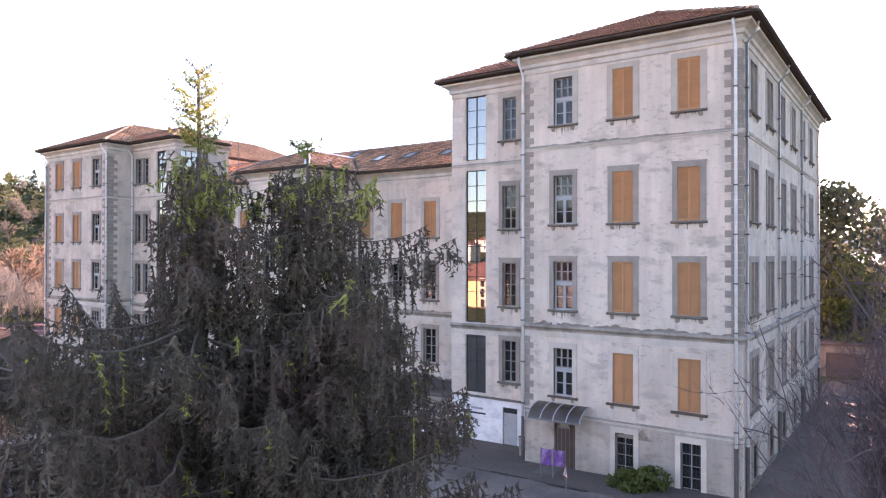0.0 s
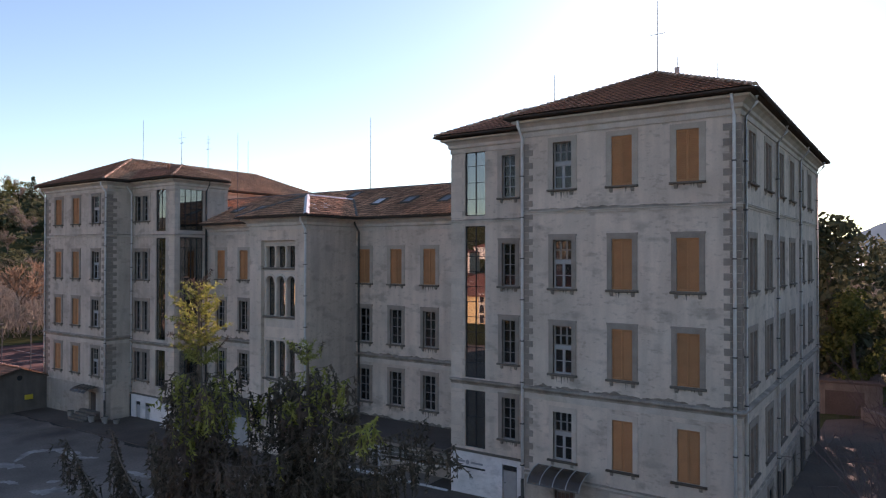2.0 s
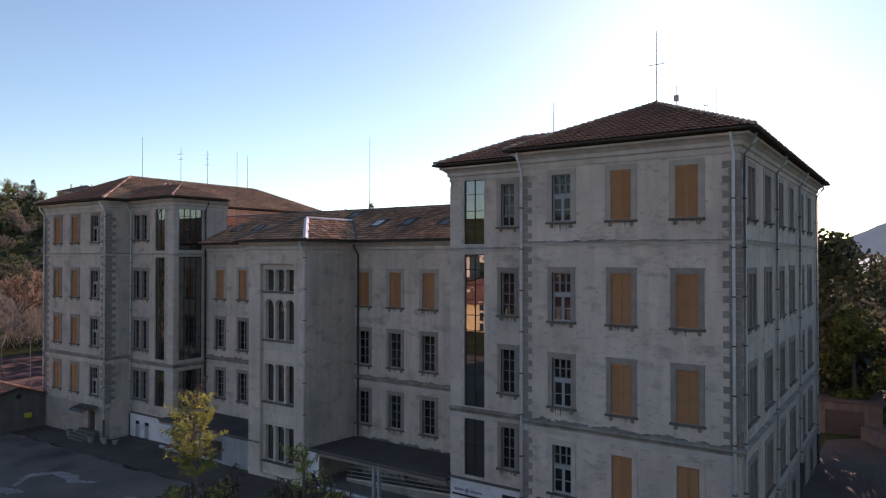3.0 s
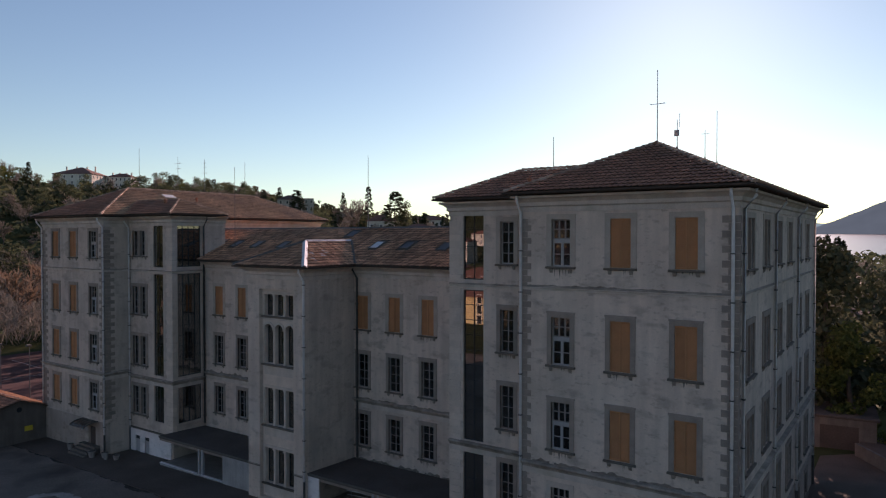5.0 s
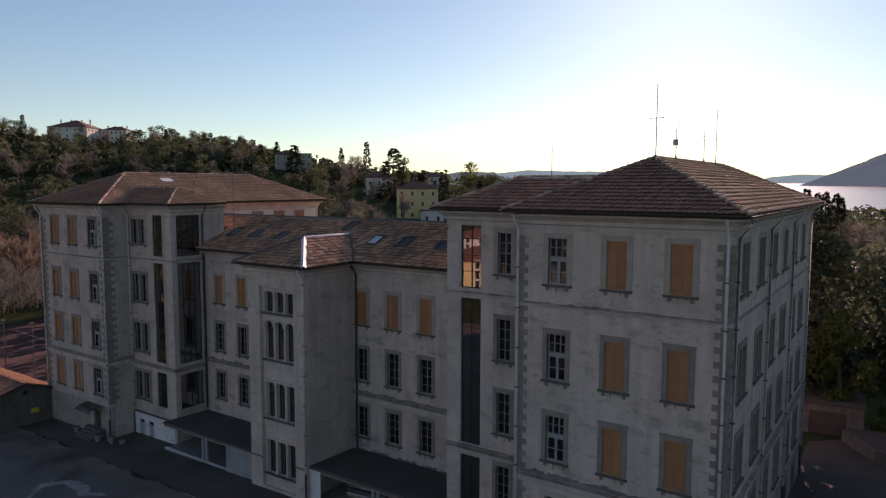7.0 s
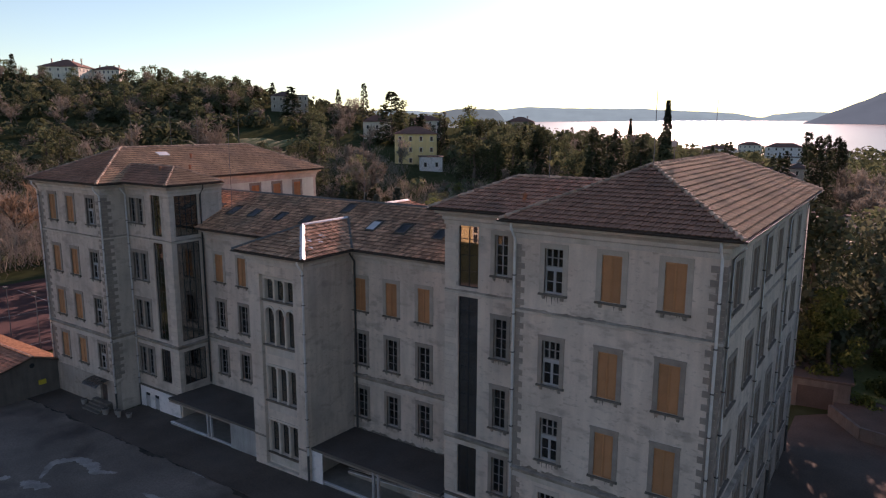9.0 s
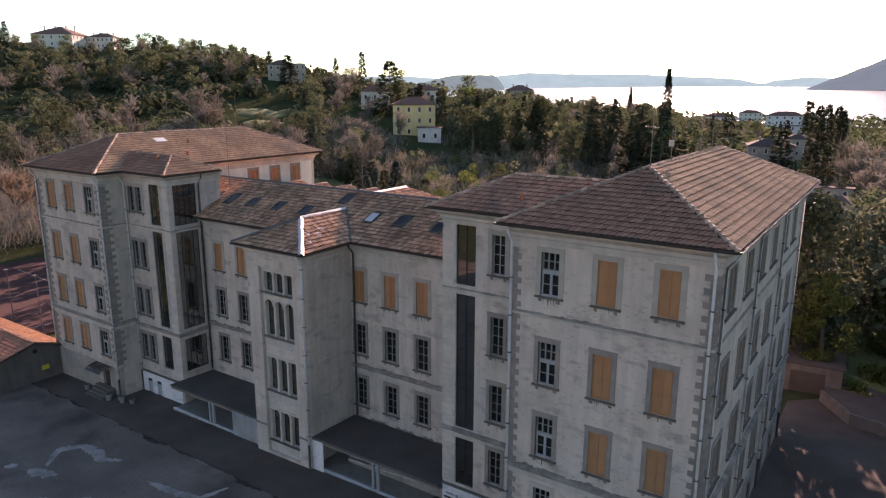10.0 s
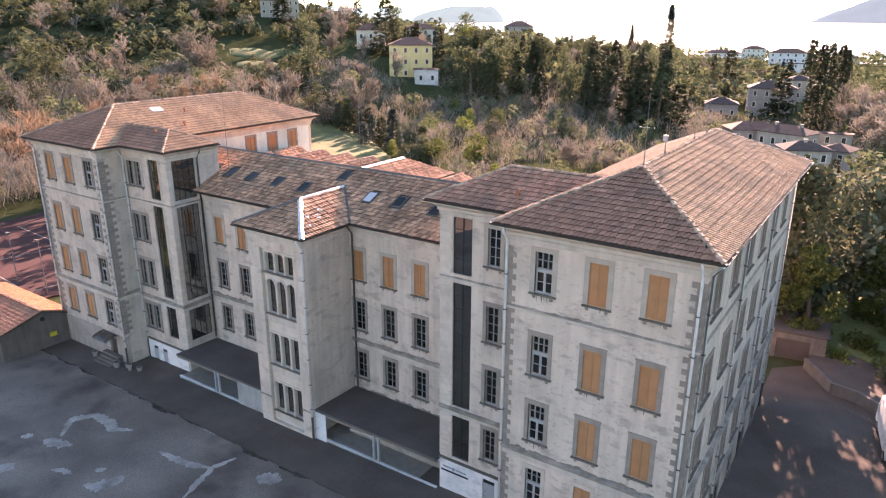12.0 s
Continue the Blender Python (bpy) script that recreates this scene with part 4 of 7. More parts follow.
part("ridge_flashing", Shape().prism([(-0.16, -0.05), (0, 0.07), (0.16, -0.05), (0, 0.03)], lambda u, v: (-53.5, CR_Y + u, CR_Z + v + 0.06), lambda u, v: (CX1 + 3, CR_Y + u, CR_Z + v + 0.06)), FLASH_DARK, building)
gutter([(CX0, CY - OV, CE), (BX0 - OV, CY - OV, CE)])
gutter([(BX1 + OV, CY - OV, CE), (CX1, CY - OV, CE)])
for x, y, kind in SKY:
    z = CE + (y - CY + OV) * cs
    ang = math.degrees(math.atan(cs))
    m = pose(x, y, z, ang, 0, 0)
    s = Shape().box(-0.42, -0.36, -0.6, 0.6, -0.02, 0.14).box(0.36, 0.42, -0.6, 0.6, -0.02, 0.14).box(-0.36, 0.36, -0.6, -0.53, -0.02, 0.13).box(-0.36, 0.36, 0.53, 0.6, -0.02, 0.13)
    fr = part("skylight", s, FLASH_DARK, building, "roof skylight in a dark zinc frame", at=m)
    # Kind 1 has pale zinc for glass: its bright reflection is painted in.
    part("pane", Shape().box(-0.36, 0.36, -0.53, 0.53, 0.09, 0.10), SKY_GLASS if kind != 1 else FLASH, fr)

bx0, bx1, by0 = BX0 - OV, BX1 + OV, BY - OV
bh = (bx1 - bx0) / 2
bz = CE + bh * SLOPE
top = (bx0 + bh, by0 + bh, bz)
hit_y = (bz - CE) / cs + CY - OV
far = (bx0 + bh, hit_y, bz)
roof_plane("roof", [(bx0, by0, CE), (bx1, by0, CE), top], TILE_MIXED)
roof_plane("roof", [(bx1, by0, CE), (bx1, CY - OV, CE), far, top], TILE_MIXED)
roof_plane("roof", [(bx0, CY - OV, CE), (bx0, by0, CE), top, far], TILE_MIXED)
gutter([(bx0, CY - OV, CE), (bx0, by0, CE), (bx1, by0, CE), (bx1, CY - OV, CE)])


def flashing(a, b, w, mat):
    a, b = Vector(a), Vector(b)
    d = (b - a).normalized()
    side = d.cross(Vector((0, 0, 1))).normalized()
    part("flashing", Shape().prism([(-w, -0.03), (0, 0.09), (w, -0.03), (0, 0.05)], lambda u, v: a + side * u + Vector((0, 0, v + 0.07)), lambda u, v: b + side * u + Vector((0, 0, v + 0.07))), mat, building)


flashing((bx1, by0, CE), top, 0.18, FLASH)
flashing(top, far, 0.16, FLASH)
flashing((bx0, by0, CE), top, 0.2, FLASH_DARK)
flashing((bx1, CY - OV, CE), far, 0.2, FLASH_DARK)

# roofs at the back: a hipped bay and a row of low gables
roof_plane("roof", [(-33.6, 43.0, 16.3), (-33.6, 52.0, 16.3), (-36.9, 48.6, 17.9), (-36.9, 42.5, 17.9)], TILE_MIXED)
roof_plane("roof", [(-40.2, 52.0, 16.3), (-40.2, 43.0, 16.3), (-36.9, 42.5, 17.9), (-36.9, 48.6, 17.9)], TILE_MIXED)
roof_plane("roof", [(-33.6, 52.0, 16.3), (-40.2, 52.0, 16.3), (-36.9, 48.6, 17.9)], TILE_MIXED)
flashing((-36.9, 42.5, 17.9), (-36.9, 48.6, 17.9), 0.2, FLASH)
facade("wall", east(-34.2), 44, 51.4, 0.5, 16.2, [], PLASTER)
facade("wall", north(51.4), -39.6, -34.2, 0.5, 16.2, [], PLASTER)
for x in (-52.2, -48.8, -45.5, -42.3):
    roof_plane("roof", [(x + 1.75, 44.5, 16.2), (x + 1.75, 51.0, 16.2), (x, 51.0, 17.1), (x, 44.5, 17.1)], TILE_MIXED)
    roof_plane("roof", [(x - 1.75, 51.0, 16.2), (x - 1.75, 44.5, 16.2), (x, 44.5, 17.1), (x, 51.0, 17.1)], TILE_MIXED)
    ridge((x, 44.5, 17.15), (x, 51.0, 17.15))
roof_plane("roof", [(-28.2, 44.5, 16.2), (-28.2, 49.0, 16.2), (-30.2, 48.0, 17.4), (-30.2, 44.0, 17.4)], TILE_MIXED)
roof_plane("roof", [(-32.2, 49.0, 16.2), (-32.2, 44.5, 16.2), (-30.2, 44.0, 17.4), (-30.2, 48.0, 17.4)], TILE_MIXED)
ridge((-30.2, 44.0, 17.45), (-30.2, 48.0, 17.45))
facade("wall", north(51.0), -53.4, -40.4, 0.5, 16.2, [], PLASTER)

# downpipes
downpipe(-5.95, RY0, 1.2, 19.6)
downpipe(RX1, 29.3, 1.2, 19.6, (1, 0))
downpipe(RX1, 36.95, 1.2, 19.6, (1, 0))
downpipe(RX1, 44.8, 1.2, 19.6, (1, 0))
downpipe(RX1, 52.75, 1.2, 19.6, (1, 0))
downpipe(-15.42, RY0 + 0.02, 1.2, 19.6)
downpipe(BX1 + 0.02, BY, 0.8, 15.7)
downpipe(BX1 + 0.35, CY, 3.2, 15.7, mat=PIPE_DARK)
downpipe(LX0 + 0.05, LY0, 0.2, 19.2)
downpipe(LX1 - 0.05, LY0, 0.2, 19.2)
downpipe(LX1 + 0.15, TY0, 0.4, 19.2)
downpipe(TX1, 34.75, 3.0, 19.3, (1, 0), mat=PIPE_DARK, shoe=0)


# ---- water and distance ----
LAKE_RISE = 0.0164


def lake_z(y):
    """The lake's level, in the slightly tilted frame of the place."""
    return -17 + (y - 700) * LAKE_RISE


s = Shape()
s.face((-3500, 700, lake_z(700)), (3500, 700, lake_z(700)), (3500, 4960, lake_z(4960)), (-3500, 4960, lake_z(4960)))
WATER = material("lake_water", (0.02, 0.03, 0.035), 0.3, 0.1, 0.01, 0.2, 0.1, spec=0.6)
tagged(part("water", s, WATER), "calm lake reflecting the low sun", "lake", kind="structure")


# Distance haze painted as a bluish emission over a nearly black base.
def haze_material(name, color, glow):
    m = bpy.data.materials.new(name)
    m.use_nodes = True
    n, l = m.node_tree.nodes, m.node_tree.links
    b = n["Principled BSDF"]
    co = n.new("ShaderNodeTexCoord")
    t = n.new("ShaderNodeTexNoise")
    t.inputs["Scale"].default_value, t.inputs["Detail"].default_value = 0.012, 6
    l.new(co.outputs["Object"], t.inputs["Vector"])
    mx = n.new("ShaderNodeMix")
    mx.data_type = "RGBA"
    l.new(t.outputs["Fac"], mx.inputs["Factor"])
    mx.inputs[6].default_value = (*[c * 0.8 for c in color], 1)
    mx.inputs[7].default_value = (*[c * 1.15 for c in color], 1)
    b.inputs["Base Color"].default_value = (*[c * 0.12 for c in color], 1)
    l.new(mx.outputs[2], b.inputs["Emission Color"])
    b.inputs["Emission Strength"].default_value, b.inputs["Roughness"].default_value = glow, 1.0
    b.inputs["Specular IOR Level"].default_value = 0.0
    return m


def far_ridge(name, dist, az0, az1, height, mat, label):
    """A far chain of hills at a distance, between two bearings (degrees from +y towards -x)."""
    s = Shape()
    n = 320
    low = lake_z(dist * 0.93) - 9
    prof = []
    for i in range(n + 1):
        az = az0 + (az1 - az0) * i / n
        a = radians(az)
        h = height(az)
        rows = []
        for k, (dd, hh) in enumerate(((0, low), (60, low + (h - low) * 0.4), (160, low + (h - low) * 0.8), (260, h), (600, low))):
            w = 1 + (0.05 if k < 3 else 0.012) * noise.noise(Vector((az * 1.3, k * 2.1, dist / 100)))
            rows.append((-math.sin(a) * (dist + dd), math.cos(a) * (dist + dd), hh * w))
        prof.append(rows)
    for p, q in zip(prof, prof[1:]):
        for k in range(4):
            s.face(p[k], q[k], q[k + 1], p[k + 1])
    ob = part(name, s, mat, smooth=True)
    return tagged(ob, label, "hills", kind="structure")


FAR_LINE = [(62, 128), (52, 112), (45, 118), (41.5, 107), (37.5, 108), (34, 92), (31, 104), (27, 130), (24, 122), (21.5, 121), (18.5, 118), (14.8, 104), (12, 92), (9.8, 64), (8.8, 84), (7, 97), (5, 92), (3, 80)]


def far_line(az):
    """Crest of the far hills by bearing, eased between its summits and saddles."""
    for (a0, h0), (a1, h1) in zip(FAR_LINE, FAR_LINE[1:]):
        if a0 >= az >= a1:
            k = (a0 - az) / (a0 - a1)
            return h0 + (h1 - h0) * k * k * (3 - 2 * k)
    return 70


far_ridge("backdrop", 4350, 62, 3, lambda az: far_line(az) + 3.5 * noise.noise(Vector((az * 0.9, 0, 0))) + 1.2 * noise.noise(Vector((az * 4, 1, 0))), haze_material("far_hills_haze", (0.225, 0.40, 0.445), 0.74), "wooded hills across the lake, glowing pale blue for haze")
far_ridge("backdrop", 3600, 36.5, 29.0, lambda az: 24 + 78 * min(1, max(0, az - 29.2) / 0.9) ** 0.6 * min(1, max(0, 36.4 - az) / 3.2) ** 0.5 + 3 * noise.noise(Vector((az * 2.2, 3, 0))), haze_material("headland", (0.155, 0.26, 0.285), 0.62), "wooded headland in the lake, glowing grey-blue for haze")
far_ridge("backdrop", 3300, 7.6, -40, lambda az: 22 + max(0, 7.4 - az) ** 1.05 * 24.5 * (1 + 0.06 * noise.noise(Vector((az * 0.8, 5, 0)))), haze_material("near_mountain_haze", (0.135, 0.215, 0.262), 0.6), "wooded mountain rising from the lake, glowing dark blue for haze")


far_ridge("backdrop", 1500, 200, 90, lambda az: 112 + 38 * noise.noise(Vector((az * 0.06, 9, 0))) + 10 * noise.noise(Vector((az * 0.4, 2, 0))), material("wooded_mountain", (0.055, 0.06, 0.045), 0.95, 0.3, 0.01, 0.1, 0), "dark wooded mountain behind the town")


# ---- trees ----
def bare_tree(seed, height, spread, plan, thick=0.02, rise=0.05, girth=0.016, bends=2):
    """A leafless tree: a trunk, limbs and a haze of fine twigs. plan: how many children each order of branches has."""
    rng = random.Random(seed)
    wood, fine = Shape(), Shape()
    last = len(plan)

    def grow(p, d, length, r, lev):
        path, q, dd = [p], p, d
        steps = 3 if lev == 0 else bends if lev < last else 1
        for i in range(steps):
            dd = (dd + Vector((rng.gauss(0, 0.14), rng.gauss(0, 0.14), rng.gauss(rise, 0.08)))).normalized()
            q = q + dd * length / steps
            path.append(q)
        if lev >= last - 1:
            for a, b in zip(path, path[1:]):
                side = (b - a).cross(Vector((rng.random() - 0.5, rng.random() - 0.5, rng.random() - 0.5))).normalized() * thick * (2.0 if lev < last else 1.3)
                fine.face(a - side, a + side, b)
        else:
            wood.tube(path, [r * (1 - 0.4 * i / steps) for i in range(steps + 1)], 6 if lev == 0 else 3, cap=False)
        if lev == last:
            return
        for i in range(plan[lev]):
            t = rng.uniform(0.25, 1.0) if lev else rng.uniform(0.4, 1.0)
            k = min(int(t * steps), steps - 1)
            at = path[k].lerp(path[k + 1], t * steps - k)
            out = Vector((rng.gauss(0, 1), rng.gauss(0, 1), rng.gauss(0.25, 0.5))).normalized()
            nd = (dd * rng.uniform(0.5, 1.0) + out * spread).normalized()
            grow(at, nd, length * rng.uniform(0.5, 0.75), r * 0.5, lev + 1)

    grow(Vector((0, 0, -0.3)), Vector((0, 0, 1)), height * 0.42, height * girth, 0)
    return wood, fine


def leaf_card(s, c, nrm, leaf, rng):
    a = nrm.cross(Vector((rng.gauss(0, 1), rng.gauss(0, 1), rng.gauss(0, 1)))).normalized() * leaf * rng.uniform(0.5, 1.2)
    b = nrm.cross(a) * rng.uniform(0.5, 0.9)
    k = len(s.v)
    s.v += [tuple(c - a), tuple(c + b * 0.8 - nrm * leaf * 0.15), tuple(c + a), tuple(c - b * 0.8 + nrm * leaf * 0.1)]
    s.f.append((k, k + 1, k + 2, k + 3))


def leafy_crown(seed, blobs, leaf, count):
    """Leaf clumps over blobs (x, y, z, rx, rz): small bent quads with gaps between."""
    rng = random.Random(seed)
    s = Shape()
    tot = sum(b[3] ** 2 for b in blobs)
    for x, y, z, rx, rz in blobs:
        for _ in range(int(count * rx * rx / tot)):
            d = Vector((rng.gauss(0, 1), rng.gauss(0, 1), rng.gauss(0.15, 1))).normalized()
            r = rng.uniform(0.66, 1.1)
            c = Vector((x + d.x * rx * r, y + d.y * rx * r, z + d.z * rz * r))
            leaf_card(s, c, (d + Vector((rng.gauss(0, 0.7), rng.gauss(0, 0.7), rng.gauss(0, 0.7)))).normalized(), leaf, rng)
    return s


def random_blobs(seed, n, rad, z0, z1, size):
    rng = random.Random(seed)
    out = []
    for _ in range(n):
        t = rng.random()
        w = rad * math.sqrt(max(0.05, 1 - (2 * t - 0.8) ** 2 * 0.7))
        a, r = rng.uniform(0, 6.28), math.sqrt(rng.random()) * w
        q = size * rng.uniform(0.6, 1.25)
        out.append((math.cos(a) * r, math.sin(a) * r, z0 + (z1 - z0) * t, q, q * rng.uniform(0.7, 1.0)))
    return out


def conifer_crown(seed, height, radius, leaf, count, droop=0.35, power=0.9, low=1.2):
    """Branches of uneven length that carry flat sprays, narrowing to the top."""
    rng = random.Random(seed)
    s = Shape()
    lean = [rng.uniform(0.88, 1.1) for _ in range(7)]
    for _ in range(count // 8):
        t, a = rng.random() ** low, rng.uniform(0, 6.283)
        lim = radius * (1 - t) ** power * lean[int(a * 1.1)] * rng.uniform(0.65, 1.08) + 0.12
        bend = droop * rng.uniform(0.6, 1.4)
        for j in range(8):
            r = lim * math.sqrt(rng.uniform(0.06, 1))
            aa = a + rng.gauss(0, 0.28) / (0.5 + r)
            z = height * (0.06 + 0.94 * t) - bend * r + rng.gauss(0, 0.12)
            out = Vector((math.cos(aa), math.sin(aa), -bend + rng.gauss(0, 0.25))).normalized()
            side = Vector((-math.sin(aa), math.cos(aa), rng.gauss(0, 0.4))).normalized() * leaf * rng.uniform(0.3, 0.6)
            c = Vector((math.cos(aa) * r, math.sin(aa) * r, z))
            ln = out * leaf * rng.uniform(0.6, 1.2)
            k = len(s.v)
            s.v += [tuple(c - side * 0.5), tuple(c + ln - side), tuple(c + ln * 1.5), tuple(c + ln * 0.8 + side)]
            s.f.append((k, k + 1, k + 2, k + 3))
    return s


def trunk_shape(h, r):
    return Shape().tube([(0, 0, -0.4), (0.03 * h, 0, h * 0.3), (0.01 * h, 0.02 * h, h * 0.65), (0, 0, h)], [r * 1.3, r, r * 0.7, r * 0.15], 7, cap=False)


PROTO = {}


def plant(kind, x, y, scale=1.0, turn=0.0, z=None, label="", wide=1.0):
    """Stands a tree of a kind on the ground. Each kind is built once and then copied."""
    m = pose(x, y, ground_z(x, y) - 0.1 if z is None else z, 0, 0, turn) @ Matrix.Diagonal((scale * wide, scale * wide, scale, 1))
    if kind not in PROTO:
        make, name, lab, cat = KINDS[kind]
        PROTO[kind] = tagged(new(name), lab, cat, "trees of the hillside and gardens")
        make(PROTO[kind])
        t = PROTO[kind]
    else:
        t = copy_thing(PROTO[kind], m)
    t.matrix_basis = m
    if label:
        t["label"] = label
    return t


def crown(t, shape, mat):
    me = shape.mesh("crown")
    me.materials.append(mat)
    part("crown", me, mat, t)


def make_bare(seed, h, spread, plan, mat, thick=0.055, rise=0.05):
    def make(t):
        w, f = bare_tree(seed, h, spread, plan, thick, rise)
        part("trunk", w, BARK, t)
        crown(t, f, mat)
    return make


def make_leafy(seed, n, rad, z0, z1, size, leaf, count, mat):
    def make(t):
        part("trunk", trunk_shape(z1 * 0.8, rad * 0.08 + 0.08), BARK, t)
        crown(t, leafy_crown(seed, random_blobs(seed, n, rad, z0, z1, size), leaf, count), mat)
    return make


def make_conifer(seed, h, rad, leaf, count, mat, droop=0.35, power=0.9, low=1.2):
    def make(t):
        part("trunk", trunk_shape(h * 0.97, h * 0.014 + 0.05), BARK, t)
        crown(t, conifer_crown(seed, h, rad, leaf, count, droop, power, low), mat)
    return make


FAR = (6, 5, 5, 4)
KINDS = {
    "bare_a": (make_bare(1, 12, 0.75, FAR, TWIG), "bare_tree", "leafless grey-brown tree with a fine twiggy crown", "tree"),
    "bare_b": (make_bare(2, 14, 0.55, FAR, TWIG), "bare_tree", "tall leafless brown tree with upright twigs", "tree"),
    "bare_c": (make_bare(3, 10, 0.95, FAR, TWIG), "bare_tree", "broad leafless tree with spreading limbs", "tree"),
    "rust": (make_bare(4, 12, 0.6, FAR, TWIG_RUST, 0.06), "bare_tree", "rusty brown winter tree with dense twigs", "tree"),
    "bare_big": (make_bare(6, 14, 0.85, (8, 7, 6, 5), TWIG, 0.065), "bare_tree", "large leafless tree with a rounded twiggy crown", "tree"),
    "leafy_a": (make_leafy(11, 30, 3.2, 2.0, 10.5, 1.3, 0.35, 1250, LEAF_DARK), "evergreen_tree", "dark green broadleaf evergreen tree", "tree"),
    "leafy_b": (make_leafy(12, 34, 3.8, 1.6, 11.5, 1.5, 0.42, 1080, LEAF_DARK), "evergreen_tree", "dense dark evergreen tree with uneven crown", "tree"),
    "leafy_c": (make_leafy(13, 24, 3.0, 1.5, 8.0, 1.3, 0.35, 1100, LEAF_LIGHT), "evergreen_tree", "yellow-green evergreen tree among bare ones", "tree"),
    "tall_a": (make_leafy(41, 54, 4.6, 3.0, 20.5, 1.9, 0.52, 1600, LEAF_DARK), "evergreen_tree", "tall dark evergreen tree of the lakeside wood", "tree"),
    "tall_b": (make_conifer(42, 22.5, 4.4, 0.85, 1500, LEAF_CONIFER, 0.3, 0.85), "evergreen_tree", "tall dark pointed conifer in dense wood", "tree"),
    "tall_c": (make_leafy(43, 40, 5.6, 5.0, 18.0, 2.2, 0.54, 1550, LEAF_DARK), "evergreen_tree", "broad domed evergreen tree over the wood", "tree"),
    "yew": (make_conifer(44, 21, 4.0, 0.75, 3200, LEAF_CONIFER, 0.05, 0.6), "conifer_tree", "dense dark conifer rising over the gardens", "tree"),
    "olive": (make_leafy(14, 50, 5.2, 2.0, 10.0, 1.6, 0.32, 5500, LEAF_OLIVE), "evergreen_tree", "silvery green evergreen tree with dense crown", "tree"),
    "camphor": (make_leafy(16, 60, 4.8, 2.5, 14.0, 1.7, 0.33, 5200, LEAF_LEATHERY), "evergreen_tree", "tall dark evergreen tree beside the building", "tree"),
    "laurel": (make_leafy(17, 34, 2.6, 1.0, 11.0, 1.1, 0.24, 6000, LEAF_LIGHT), "evergreen_tree", "yellow-green evergreen tree beside the building", "tree"),
    "spruce": (make_conifer(21, 14, 3.4, 0.68, 1300, LEAF_CONIFER), "conifer_tree", "dark green spruce on the hillside", "tree"),
    "fir": (make_conifer(22, 16, 2.3, 0.62, 1300, LEAF_CONIFER, 0.25, 0.8), "conifer_tree", "slender dark fir above the woods", "tree"),
    "tall_fir": (make_conifer(27, 30, 4.6, 0.8, 5600, LEAF_CONIFER, 0.35, 1.0, 0.9), "conifer_tree", "very tall dark fir standing over the lakeside wood", "tree"),
    "cedar": (make_conifer(25, 18, 6.0, 0.95, 1900, LEAF_CONIFER, 0.05, 0.6), "conifer_tree", "broad dark cedar with layered branches", "tree"),
    "blue": (make_conifer(23, 8, 1.9, 0.42, 1900, LEAF_BLUE, 0.1, 0.7), "conifer_tree", "small blue-grey conifer by the lawn", "tree"),
    "cypress": (make_conifer(24, 12, 1.3, 0.5, 900, LEAF_CONIFER, -0.5, 0.45), "cypress_tree", "narrow dark cypress in a garden", "tree"),
    "oval": (make_conifer(26, 11, 2.5, 0.62, 1500, LEAF_CONIFER, -0.25, 0.42), "conifer_tree", "dense oval dark green conifer", "tree"),
    "bush": (make_leafy(15, 8, 1.1, 0.4, 1.5, 0.7, 0.2, 900, LEAF_LIGHT), "shrub", "rounded green evergreen shrub", "shrub"),
}

rng = random.Random(5)
# clearings: x, y, radius
HOUSES = [(-172, 231, 15), (-484, 264, 36), (-304, 288, 18), (-286, 268, 9), (-205, 258, 14), (-49, 306, 14), (-97, 600, 20), (-125, 132, 26), (-60, 286, 12), (-36, 225, 18), (-24, 196, 16), (-150, 212, 12), (-244, 460, 10), (-165, 750, 26), (-110, 122, 14), (-258, 218, 24), (-226, 198, 18), (-370, 226, 16), (-103, 106, 21), (-84, 94, 13), (-62, 138, 15), (-90, 116, 13), (-74, 108, 8), (-113, 136, 12), (-128, 146, 12), (-92, 100, 16), (-118, 116, 14)]


def clear(x, y):
    return all(math.hypot(x - a, y - b) > r for a, b, r in HOUSES)


def garden(x, y):
    """The open lawn behind the building."""
    return 39.5 < math.degrees(math.atan2(-x, y)) < 47.5 and 95 < math.hypot(x, y) < 192


def wooded(x, y):
    return clear(x, y) and not garden(x, y) and not (-82 < x < 8 and -40 < y < 76) and not (-118 < x < -66 and 22 < y < 60)


def wood_top(az, d):
    """The level that treetops reach: high on the hill, level with the woods' roof, low among the gardens."""
    if 45.2 < az < 49.0 and d < 400:
        el = -1.6
    elif az > 53:
        el = 2.8 if d < 480 else 4.0
    elif az > 47.5 and d > 380:
        el = 3.0 + 0.1 * (az - 47.5)
    elif 32.5 < az < 40.5 and d < 290:
        el = -4.6
    elif az > 36:
        el = 0.3 + 0.11 * (az - 36)
    elif az > 16:
        el = -1.0 + 0.065 * (az - 16)
    elif d < 290:
        el = -7.4
    elif d < 420:
        el = -4.0
    else:
        el = -2.3
    return 27.5 + d * math.tan(radians(el))


